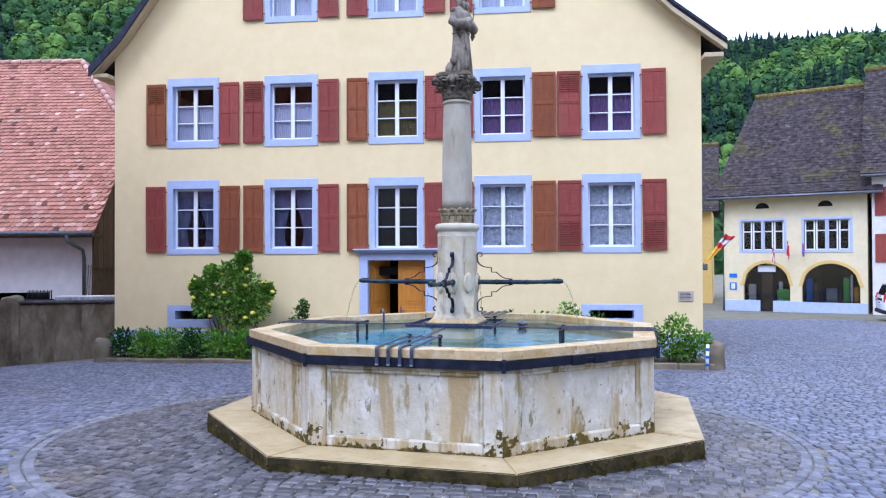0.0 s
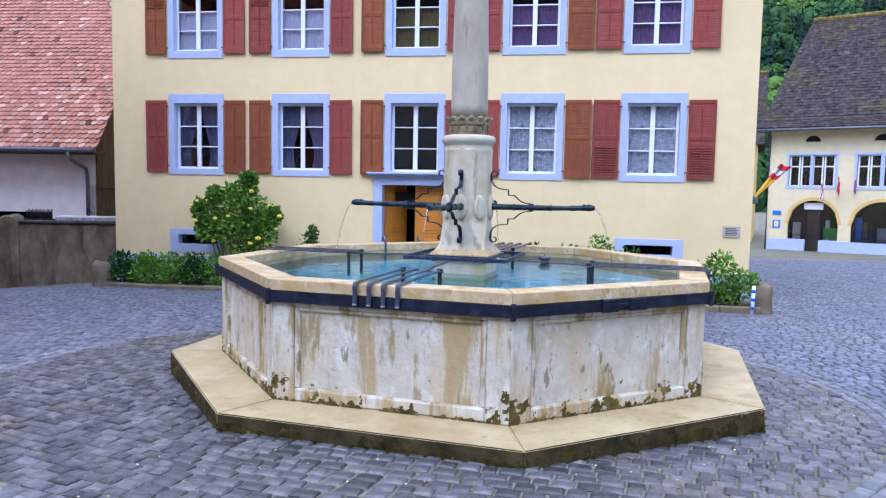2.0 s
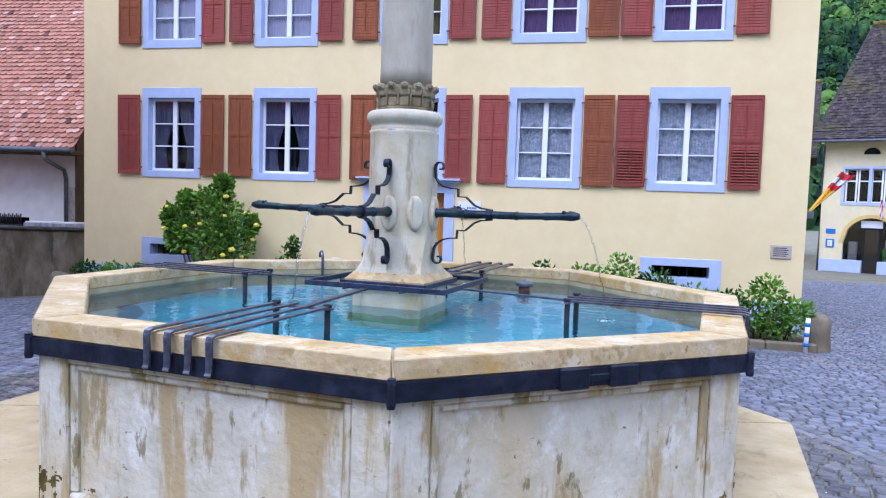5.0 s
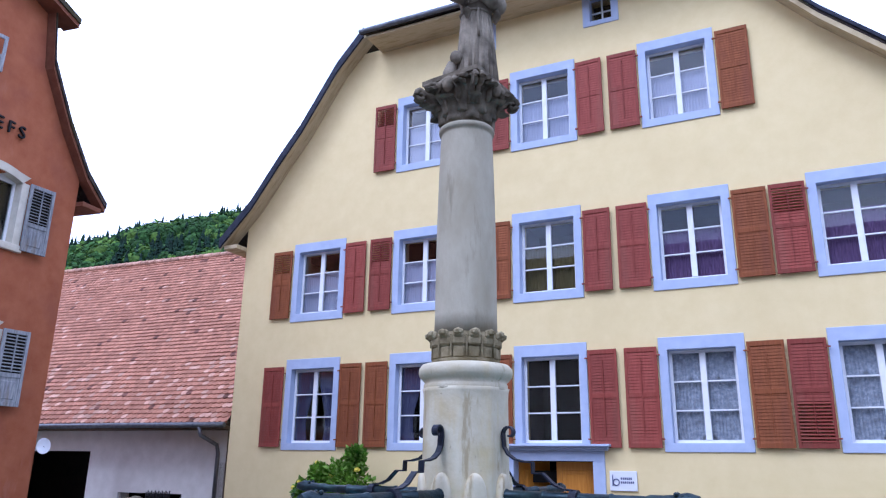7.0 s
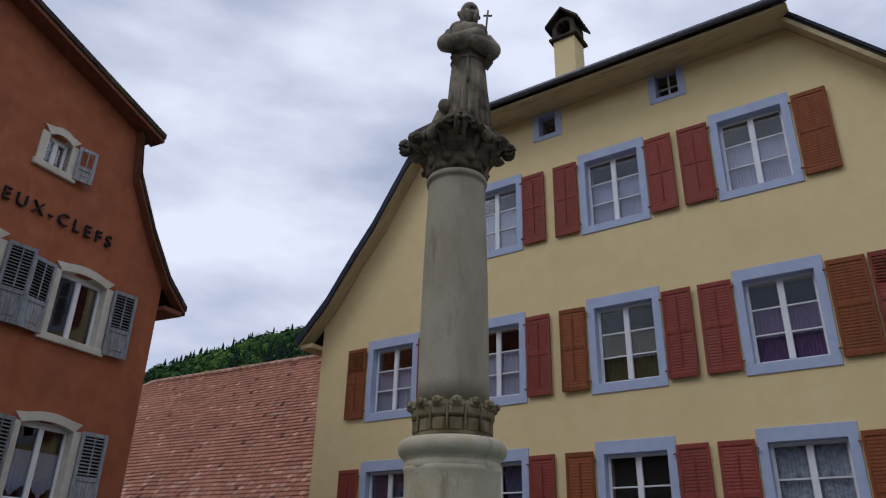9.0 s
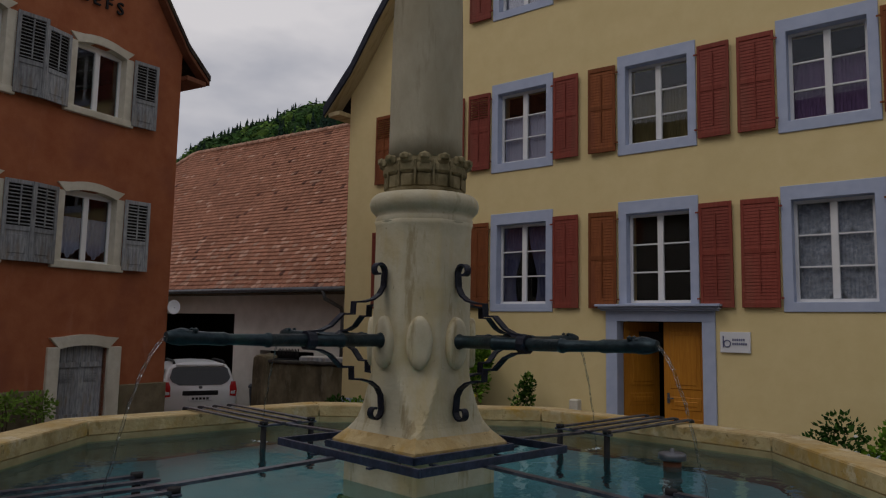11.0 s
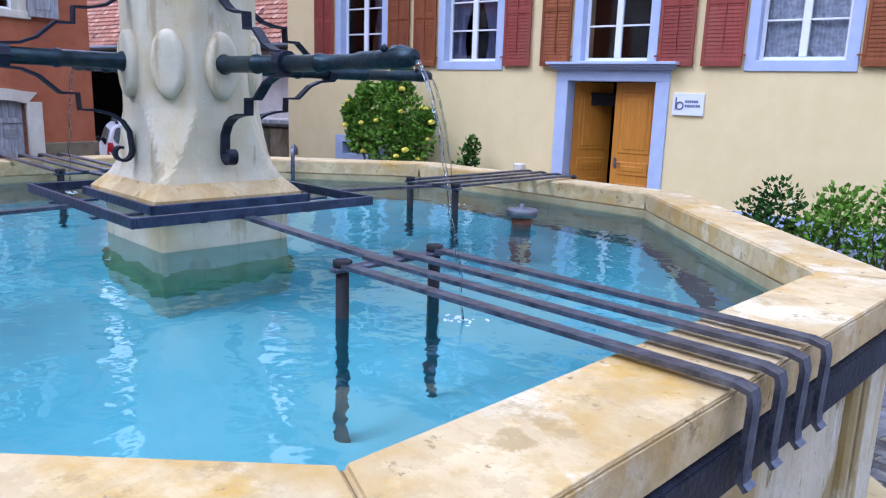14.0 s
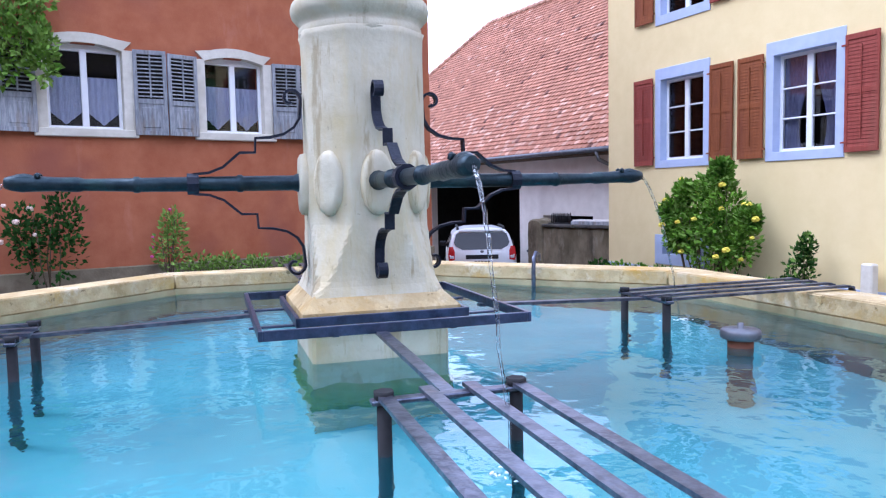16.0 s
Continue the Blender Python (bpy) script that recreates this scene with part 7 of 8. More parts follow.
# ---- cars ----
def build_car():
    """White compact off-road car; local x forward, rear at x = 0, y to its left."""
    car = thing("car", "white compact off-road car parked facing away", "car")
    # one shell: half sections from sill to roof, lofted from the tailgate to the nose
    half = [(0.80, 0.36), (0.885, 0.50), (0.905, 0.74), (0.895, 0.98), (0.855, 1.10), (0.80, 1.30), (0.735, 1.50), (0.64, 1.61), (0.40, 1.665), (0.0, 1.68)]
    st = [(0.0, 0.93, 9.0, 1), (0.07, 0.985, 9.0, 1), (0.45, 1.0, 9.0, 0.5), (1.2, 1.0, 9.0, 0), (2.0, 1.0, 9.0, 0), (2.45, 0.995, 1.58, 0), (2.85, 0.99, 1.26, 0), (3.12, 0.985, 1.06, 0), (3.7, 0.965, 1.0, 0), (4.1, 0.90, 0.90, 0), (4.28, 0.78, 0.78, 0)]
    bm = bmesh.new()
    rows = []
    for x, k, top, lean in st:
        pts = [(x + lean * max(0.0, z - 1.0) * 0.42, y * k, min(z, top)) for y, z in half]
        rows.append([bm.verts.new(p) for p in pts] + [bm.verts.new((px, -py, pz)) for px, py, pz in pts[-2::-1]])
    for a, b in zip(rows, rows[1:]):
        for i in range(len(a) - 1):
            bm.faces.new((a[i], a[i + 1], b[i + 1], b[i]))
        bm.faces.new((a[-1], a[0], b[0], b[-1]))
    for r in (rows[0], rows[-1]):
        for i in range(8):
            bm.faces.new((r[i], r[i + 1], r[17 - i], r[18 - i]))
        bm.faces.new((r[8], r[9], r[10]))
    for f in bm.faces:
        f.smooth = True
    part("body", bm, M["car_white"], car)

    def slab(pts, push, mat, name, label=""):
        b = bmesh.new()
        b.faces.new([b.verts.new(p) for p in pts])
        r = bmesh.ops.extrude_face_region(b, geom=b.faces[:])
        bmesh.ops.translate(b, vec=push, verts=[q for q in r["geom"] if isinstance(q, bmesh.types.BMVert)])
        return part(name, b, mat, car, label)

    gx = lambda z: (z - 1.0) * 0.42 - 0.012
    slab([(gx(z), y, z) for y, z in ((0.50, 1.12), (0.66, 1.20), (0.72, 1.30), (0.655, 1.51), (0.60, 1.545), (-0.60, 1.545), (-0.655, 1.51), (-0.72, 1.30), (-0.66, 1.20), (-0.50, 1.12))], (0.06, 0, 0), M["car_glass"], "rear_window")
    slab([(gx(1.585) - 0.05, y, z) for y, z in ((0.58, 1.575), (0.56, 1.615), (-0.56, 1.615), (-0.58, 1.575))], (0.16, 0, 0.02), M["car_white"], "roof_spoiler")
    b = bmesh.new()
    bmesh.ops.create_icosphere(b, subdivisions=2, radius=0.05, matrix=Matrix.Translation((0.02, 0, 1.07)) @ Matrix.Diagonal((0.4, 1, 0.7, 1)))
    part("badge", b, M["zinc"], car)
    for s in (1, -1):
        slab([(0.55, s * 0.862, 1.12), (1.42, s * 0.862, 1.12), (1.42, s * 0.760, 1.47), (0.75, s * 0.760, 1.47)], (0, s * 0.012, 0), M["car_glass"], "side_window")
        slab([(1.50, s * 0.862, 1.12), (2.72, s * 0.862, 1.12), (2.35, s * 0.760, 1.47), (1.50, s * 0.760, 1.47)], (0, s * 0.012, 0), M["car_glass"], "side_window")
        slab([(-0.018 + 0.3 * max(0, z - 1.0), s * y, z) for y, z in ((0.70, 0.86), (0.85, 0.84), (0.87, 1.0), (0.84, 1.20), (0.74, 1.20), (0.70, 1.08))], (0.16, 0, 0), M["lamp_red"], "tail_light", "red tail light cluster")
        b = bmesh.new()
        bbox(b, -0.028, 0.0, s * 0.775 - 0.05, s * 0.775 + 0.05, 0.90, 0.97, 0.01)
        part("reversing_light", b, M["lamp_clear"], car)
        b = bmesh.new()
        tube(b, [(0.36, s * 0.60, 1.60), (0.50, s * 0.60, 1.655), (0.66, s * 0.60, 1.68), (1.9, s * 0.60, 1.68), (2.05, s * 0.60, 1.655), (2.2, s * 0.60, 1.59)], [0.035, 0.035, 0.03, 0.03, 0.035, 0.035], 8)
        part("roof_rail", b, M["black"], car, "black roof rail")
        b = bmesh.new()
        bbox(b, 2.55, 2.7, s * 0.98 - 0.1, s * 0.98 + 0.1, 1.05, 1.2, 0.03)
        part("mirror", b, M["black"], car)
        b = bmesh.new()
        bbox(b, 4.0, 4.22, s * 0.62 - 0.16, s * 0.62 + 0.16, 0.66, 0.84, 0.04)
        part("headlight", b, M["lamp_clear"], car)
        for x in (0.78, 3.4):
            b = bmesh.new()
            bmesh.ops.create_cone(b, cap_ends=True, segments=24, radius1=0.345, radius2=0.345, depth=0.22, matrix=Matrix.Translation((x, s * 0.82, 0.345)) @ Matrix.Rotation(radians(90), 4, "X"))
            bmesh.ops.bevel(b, geom=[e for e in b.edges if e.is_manifold and e.calc_face_angle() > 1.0], offset=0.03, segments=2, affect="EDGES")
            wheel = part("wheel", b, M["black"], car)
            b = bmesh.new()
            bmesh.ops.create_cone(b, cap_ends=True, segments=16, radius1=0.2, radius2=0.17, depth=0.236, matrix=Matrix.Translation((x, s * 0.825, 0.345)) @ Matrix.Rotation(radians(90), 4, "X"))
            part("rim", b, M["zinc"], wheel)
    bm = bmesh.new()
    bbox(bm, -0.06, 0.12, -0.86, 0.86, 0.34, 0.52, 0.04)
    part("bumper", bm, M["black"], car)
    bm = bmesh.new()
    bbox(bm, -0.025, 0.02, -0.42, 0.42, 0.88, 0.99, 0.012)
    part("trim_strip", bm, M["black"], car)
    bm = bmesh.new()
    bbox(bm, -0.03, 0.02, -0.28, 0.28, 0.745, 0.865, 0.006)
    plate = part("number_plate", bm, M["sign_white"], car, "white plate with plain dark bars")
    bm = bmesh.new()
    for k in range(5):
        box(bm, -0.034, -0.0305, -0.2 + k * 0.085, -0.14 + k * 0.085, 0.775, 0.83)
    part("plate_bars", bm, M["black"], plate)
    return car


car = build_car()
fx, fy = -0.905, 0.425
car.matrix_basis = Matrix(((fx, -fy, 0, -13.62), (fy, fx, 0, 7.95), (0, 0, 1, ground_z(-14.3, 8.2) + 0.01), (0, 0, 0, 1)))
car2 = copy_thing(car, Matrix.Translation((15.9, 24.8, ground_z(15.9, 24.8))) @ Matrix.Rotation(radians(-14), 4, "Z") @ Matrix.Translation((0, 0, 0)))
car2["label"] = "white car parked in front of the white house"

# ---- things on the yellow house ----
sign = single("office_sign", (lambda b: (bbox(b, -1.33, -0.89, -0.035, -0.005, 1.36, 1.67, 0.004), b)[1])(bmesh.new()), M["sign_white"], "white office sign with a dark blue round mark", "sign", Matrix.Translation((0, FY, 0)))
bm = bmesh.new()
box(bm, -1.29, -1.272, -0.042, -0.036, 1.44, 1.61)
ring = [(-1.225 + 0.048 * math.cos(a), 1.495 + 0.05 * math.sin(a)) for a in np.linspace(0, 2 * math.pi, 19)]
tube(bm, [(x, -0.04, z) for x, z in ring], 0.009, 6)
part("round_mark", bm, M["curtain_dark"], sign)
for z, x1 in ((1.535, -0.98), (1.475, -0.955)):
    bm = bmesh.new()
    x = -1.15
    while x < x1:
        box(bm, x, x + 0.022, -0.04, -0.036, z, z + 0.035)
        x += 0.031
    part("text_bars", bm, M["curtain_dark"], sign)
bm = bmesh.new()
bbox(bm, 4.24, 4.58, -0.025, 0.0, 0.86, 1.09, 0.005)
pl = single("stone_plaque", bm, M["plaque"], "small beige engraved plaque", "plaque", Matrix.Translation((0, FY, 0)))
bm = bmesh.new()
for k in range(5):
    box(bm, 4.28, 4.5 + 0.03 * (k % 2), -0.029, -0.0255, 0.90 + k * 0.034, 0.912 + k * 0.034)
part("text_bars", bm, M["dark"], pl)


# ---- planting beds and plants ----
def bed(name, x0, x1, y0, y1, top, label):
    bm = bmesh.new()
    n = max(3, int((x1 - x0) / 0.7))
    zb = ground_z((x0 + x1) / 2, y0) - 0.15
    t = thing(name, label, "planting bed")
    for i in range(n):
        b = bmesh.new()
        xa, xb = x0 + (x1 - x0) * i / n, x0 + (x1 - x0) * (i + 1) / n
        bbox(b, xa + 0.004, xb - 0.004, y0, y0 + 0.14, zb, top + random.uniform(-0.015, 0.015), 0.02)
        part("edging_stone", b, M["plinth_stone"], t)
    b = bmesh.new()
    box(b, x0, x1, y0 + 0.12, y1, zb, top - 0.03)
    part("soil", b, M["stem"], t)
    bm.free()


bed("planting_bed", -9.0, -4.2, 7.35, FY - 0.02, -0.42, "low stone-edged bed along the house wall")
bed("planting_bed", 0.2, 4.75, 7.45, FY - 0.02, -0.40, "low stone-edged bed along the house wall")
for x, y, s, lab in ((-9.05, 7.5, 1.0, "rough corner stone at the end of the bed"), (4.82, 7.75, 1.15, "rough guard stone at the house corner")):
    bm = bmesh.new()
    bbox(bm, -0.13, 0.13, -0.22, 0.22, -0.45, 0.3, 0.07)
    bmesh.ops.subdivide_edges(bm, edges=bm.edges[:], cuts=2, use_grid_fill=True)
    for v in bm.verts:
        v.co = v.co * (1 + 0.2 * noise.noise(v.co * 5)) * s
    for f in bm.faces:
        f.smooth = True
    single("corner_stone", bm, M["plinth_stone"], lab, "stone", Matrix.Translation((x, y, ground_z(x, y) + 0.26)))
post = thing("marker_post", "short white marker post with blue bands by the corner", "post", Matrix.Translation((4.55, 7.35, ground_z(4.55, 7.35))))
bm = bmesh.new()
tube(bm, [(0, 0, -0.02), (0.015, 0, 0.55)], 0.036, 10)
part("shaft", bm, M["sign_white"], post)
for z in (0.1, 0.26, 0.42):
    bm = bmesh.new()
    tube(bm, [(0.0273 * z, 0, z), (0.0273 * (z + 0.06), 0, z + 0.06)], 0.039, 10)
    part("band", bm, M["sign_blue"], post)



bm = bmesh.new()
bbox(bm, -0.09, 0.09, -0.08, 0.08, -0.75, 0.5, 0.02)
bmesh.ops.scale(bm, vec=(0.94, 0.94, 1), verts=[v for v in bm.verts if v.co.z > 0.3])
single("stub_post", bm, M["cream_stone"], "short pale stone stub by the doorway", "stone", Matrix.Translation((-3.68, 8.5, 0.0)))


def leaf_cloud(points, n, size, spread, rng, up=0.3):
    """Folded leaf blades scattered round points; returns verts and faces."""
    V, F = [], []
    for _ in range(n):
        c, r = rng.choice(points)
        d = Vector((rng.gauss(0, 1), rng.gauss(0, 1), rng.gauss(0, 1)))
        d = d.normalized() * (rng.random() ** 0.45)
        p = Vector(c) + Vector((d.x * r[0], d.y * r[1], d.z * r[2])) * spread
        ax = (d + Vector((rng.uniform(-0.6, 0.6), rng.uniform(-0.6, 0.6), rng.uniform(-0.5, 0.5) + up))).normalized()
        sd = ax.cross(Vector((rng.uniform(-1, 1), rng.uniform(-1, 1), rng.uniform(0.2, 1)))).normalized()
        nn = ax.cross(sd)
        L, W = size * rng.uniform(0.6, 1.3), size * rng.uniform(0.28, 0.42)
        k = len(V)
        V += [p, p + ax * L * 0.45 + sd * W + nn * W * 0.3, p + ax * L, p + ax * L * 0.45 - sd * W + nn * W * 0.3]
        F += [(k, k + 1, k + 2), (k, k + 2, k + 3)]
    return [tuple(v) for v in V], F


def plant(name, label, base, blobs, n, size, leaf="leaf", flowers=None, nfl=0, fsize=0.05, category="shrub", seed=1, stems=6, extra=None, spread=1.0):
    rng = random.Random(seed)
    t = thing(name, label, category, Matrix.Translation(base))
    bm = bmesh.new()
    for i in range(stems):
        c, r = blobs[i % len(blobs)]
        e = Vector(c) + Vector((rng.uniform(-1, 1) * r[0], rng.uniform(-1, 1) * r[1], rng.uniform(0.0, 0.9) * r[2])) * 0.8
        s = Vector((c[0] * 0.35 + rng.uniform(-0.1, 0.1), c[1] * 0.35 + rng.uniform(-0.06, 0.06), -0.05))
        mid = s.lerp(e, 0.5) + Vector((rng.uniform(-0.08, 0.08), rng.uniform(-0.08, 0.08), 0.08))
        tube(bm, [s, mid, e], [0.014, 0.010, 0.004], 5)
    part("woody_base", bm, M["stem"], t)
    V, F = leaf_cloud(blobs, n, size, spread, rng)
    part("foliage", raw_mesh("foliage", V, F, [M[leaf]]), None, t)["kind"] = "stuff"
    if extra:
        V, F = leaf_cloud(blobs, n // 4, size * 1.1, spread * 1.06, rng)
        part("young_foliage", raw_mesh("young_foliage", V, F, [M[extra]]), None, t)["kind"] = "stuff"
    for i in range(nfl):
        c, r = rng.choice(blobs)
        d = Vector((rng.gauss(0, 0.7), -abs(rng.gauss(0.5, 0.5)), rng.gauss(0.3, 0.6))).normalized()
        p = Vector(c) + Vector((d.x * r[0], d.y * r[1], d.z * r[2])) * spread * 1.28
        bm = bmesh.new()
        s = fsize * rng.uniform(0.7, 1.2)
        bmesh.ops.create_icosphere(bm, subdivisions=2, radius=s * 0.42)
        for v in bm.verts:
            a = math.atan2(v.co.y, v.co.x)
            v.co *= 1 + 0.16 * math.sin(3 * a + 14 * v.co.z / s) + 0.1 * math.sin(5 * a - 9 * v.co.z / s)
            v.co.z *= 0.8
        bmesh.ops.translate(bm, vec=p, verts=bm.verts)
        part("flower", bm, M[flowers], t)
    return t


zb = -0.45
plant("rose_bush", "large green rose bush with yellow blooms by the wall", (-6.2, 8.15, zb), [((-0.4, 0, 1.45), (0.42, 0.32, 0.42)), ((0.25, -0.05, 1.6), (0.48, 0.34, 0.5)), ((0.1, -0.05, 1.1), (0.5, 0.32, 0.42)), ((0.5, 0, 1.2), (0.38, 0.3, 0.45)), ((0.05, 0, 2.0), (0.36, 0.25, 0.28)), ((-0.68, 0, 1.2), (0.25, 0.22, 0.25)), ((-0.8, -0.1, 1.65), (0.14, 0.12, 0.2)), ((0.32, -0.1, 2.28), (0.16, 0.13, 0.2)), ((0.85, -0.1, 1.55), (0.15, 0.13, 0.18)), ((-0.45, -0.1, 1.95), (0.16, 0.13, 0.2))], 5600, 0.092, "leaf", "rose_yellow", 22, 0.115, seed=3, stems=18, extra="leaf_light").matrix_basis = Matrix.Translation((-6.17, 8.15, zb)) @ Matrix.Diagonal((1.03, 1.05, 1.0, 1))
plant("young_shrub", "small upright green shrub beside the wall", (-4.55, 8.25, zb), [((0, 0, 0.75), (0.22, 0.18, 0.4)), ((0.08, 0, 1.1), (0.14, 0.12, 0.25)), ((-0.1, 0, 0.5), (0.28, 0.2, 0.25))], 700, 0.07, "leaf_dark", seed=4, extra="leaf_light")
for i in range(8):
    x = -8.75 + i * 0.58
    plant("hedge_plant", "low dense green leafy plant in the bed", (x, 7.85, zb), [((0, 0, 0.18), (0.36, 0.42, 0.22)), ((0.1, -0.1, 0.3), (0.26, 0.3, 0.2 + 0.07 * (i % 3))), ((-0.1, 0.1, 0.45), (0.3, 0.25, 0.22))], 900, 0.075, "leaf" if i % 3 else "leaf_dark", seed=20 + i, stems=4, extra="leaf" if i % 2 else None)
RB = [(0.25, 0.72, "leaf_dark"), (0.95, 0.72, "leaf"), (1.55, 0.85, "leaf"), (2.15, 0.7, "leaf_dark"), (2.75, 0.55, "leaf"), (3.3, 0.5, "leaf_dark"), (3.9, 0.7, "leaf"), (4.35, 0.45, "leaf")]
for i, (x, h, lf) in enumerate(RB):
    fl = [("petal_white", 2), (None, 0), ("petal_white", 1), (None, 0), ("rose_pink", 3), ("rose_pink", 2), (None, 0), (None, 0)][i]
    plant("garden_shrub", "leafy green garden shrub in the bed", (x, 7.9, zb), [((0, 0, h * 0.75), (0.4, 0.38, h * 0.55)), ((0.15, -0.1, h * 1.15), (0.3, 0.25, h * 0.42)), ((-0.2, 0.05, h * 0.5), (0.35, 0.3, h * 0.4))], 780, 0.08, lf, fl[0], fl[1], 0.055, seed=40 + i, extra="leaf_light" if i % 2 else None)


def on_red(s, off, z=None):
    p = RM @ Vector((s, -off, 0))
    return (p.x, p.y, ground_z(p.x, p.y) if z is None else z)


plant("rose_bush", "dark green rose bush with pale peach blooms", on_red(-7.1, 0.55), [((0, 0, 0.9), (0.3, 0.5, 0.5)), ((0, 0.2, 1.3), (0.2, 0.3, 0.45)), ((0, -0.3, 1.2), (0.2, 0.25, 0.4))], 900, 0.09, "leaf_dark", "rose_pale", 7, 0.1, seed=61)
plant("rose_bush", "small rose bush with pink buds by the wall", on_red(-5.35, 0.45), [((0, 0, 0.9), (0.25, 0.3, 0.35)), ((0, 0.05, 1.3), (0.15, 0.18, 0.3))], 500, 0.08, "leaf_light", "rose_pink", 5, 0.05, seed=62)
for i, s in enumerate((-4.85, -4.45, -3.9, -3.3, -2.75)):
    plant("low_herb", "low yellow-green herb along the plinth", on_red(s, 0.4), [((0, 0, 0.62), (0.22, 0.26, 0.25))], 260, 0.075, "leaf_light", seed=70 + i, stems=3)
cp = on_red(-7.25, 0.35, 3.7)
plant("climbing_plant", "hanging light green climber on the red wall", cp, [((0, 0, 0.3), (0.25, 0.35, 0.55)), ((0.1, 0.25, 0.0), (0.2, 0.2, 0.45)), ((0, -0.3, 0.1), (0.2, 0.3, 0.6)), ((0, 0, 0.9), (0.3, 0.5, 0.4))], 1400, 0.1, "leaf_light", seed=80, extra="leaf", stems=8)

# ---- yard clutter by the barn ----
bm = bmesh.new()
for i in range(14):
    x = 0.5 + i * 0.045
    tube(bm, [(x, 0.2 + 0.03 * (i % 3), 0.78), (x + 0.01, 0.2, 1.04 + 0.03 * (i % 2))], 0.016, 6)
bbox(bm, 0.45, 1.15, 0.12, 0.26, 0.79, 0.83, 0.005)
single("iron_fitting", bm, M["black"], "row of dark iron prongs lying on the yard wall", "ironwork", WALLM)
pile = thing("timber_pile", "grey boards laid on the yard wall", "timber", WALLM)
for i in range(6):
    bm = bmesh.new()
    bbox(bm, 1.25, 2.9 - 0.1 * (i % 3), 0.02 + 0.06 * i, 0.07 + 0.06 * i, 0.80 + 0.02 * (i % 2), 0.88 + 0.03 * (i % 2), 0.005)
    part("board", bm, M["barn_white"] if i % 2 else M["old_shutter"], pile)
wheelie = thing("waste_bin", "dark slate-grey plastic wheeled waste bin by the wall", "bin", Matrix.Translation((-13.1, 9.45, ground_z(-13.1, 9.45))) @ Matrix.Rotation(radians(-40), 4, "Z"))
bm = bmesh.new()
lo = [bm.verts.new((x * 0.24, y * 0.27, 0.06)) for x, y in ((-1, -1), (1, -1), (1, 1), (-1, 1))]
hi = [bm.verts.new((x * 0.30, y * 0.35, 0.98)) for x, y in ((-1, -1), (1, -1), (1, 1), (-1, 1))]
bm.faces.new(lo[::-1]), bm.faces.new(hi)
for i in range(4):
    bm.faces.new((lo[i], lo[(i + 1) % 4], hi[(i + 1) % 4], hi[i]))
bmesh.ops.bevel(bm, geom=bm.edges[:], offset=0.025, segments=2, affect="EDGES")
part("bin_body", bm, M["bin_grey"], wheelie)
bm = bmesh.new()
bbox(bm, -0.32, 0.32, -0.38, 0.36, 0.98, 1.05, 0.03)
part("lid", bm, M["bin_grey"], wheelie)
bm = bmesh.new()
bbox(bm, -0.10, 0.10, -0.335, -0.318, 0.55, 0.80, 0.004)
part("label_plate", bm, M["sign_white"], wheelie, "white label with a red foot")
for q in (-0.24, 0.24):
    bm = bmesh.new()
    bmesh.ops.create_cone(bm, cap_ends=True, segments=16, radius1=0.1, radius2=0.1, depth=0.05, matrix=Matrix.Translation((q, 0.26, 0.1)) @ Matrix.Rotation(radians(90), 4, "Y"))
    part("wheel", bm, M["black"], wheelie)
# algae skirt low on the plinth block
bm = bmesh.new()
for k in range(4):
    q = spin(TH + radians(90 * k))
    prev = None
    for i in range(25):
        x = -0.262 + 0.524 * i / 24
        top = 0.66 + 0.06 * noise.noise(Vector((x * 9, k * 3.1, 0)))
        low = 0.42 + 0.06 * noise.noise(Vector((x * 14, k * 5.7, 2)))
        pair = [bm.verts.new(q @ Vector((x, -0.254, top))), bm.verts.new(q @ Vector((x, -0.264 - 0.012 * noise.noise(Vector((x * 20, k, 7))), low)))]
        if prev:
            bm.faces.new((prev[0], prev[1], pair[1], pair[0]))
        prev = pair
part("algae_skirt", bm, M["algae"], fountain, "bright green algae on the plinth")


# ---- setts ----
def sett_shape(w, d, hgt=0.035):
    x, y = w / 2, d / 2
    b = 0.012
    return [(-x, -y, -0.03), (x, -y, -0.03), (x, y, -0.03), (-x, y, -0.03), (-x, -y, hgt * 0.55 - 0.012), (x, -y, hgt * 0.55 - 0.012), (x, y, hgt * 0.55 - 0.012), (-x, y, hgt * 0.55 - 0.012),
            (-x + b, -y + b, hgt * 0.8 - 0.012), (x - b, -y + b, hgt * 0.8 - 0.012), (x - b, y - b, hgt * 0.8 - 0.012), (-x + b, y - b, hgt * 0.8 - 0.012)]


SETT_F = [(0, 1, 5, 4), (1, 2, 6, 5), (2, 3, 7, 6), (3, 0, 4, 7), (4, 5, 9, 8), (5, 6, 10, 9), (6, 7, 11, 10), (7, 4, 8, 11), (8, 9, 10, 11)]


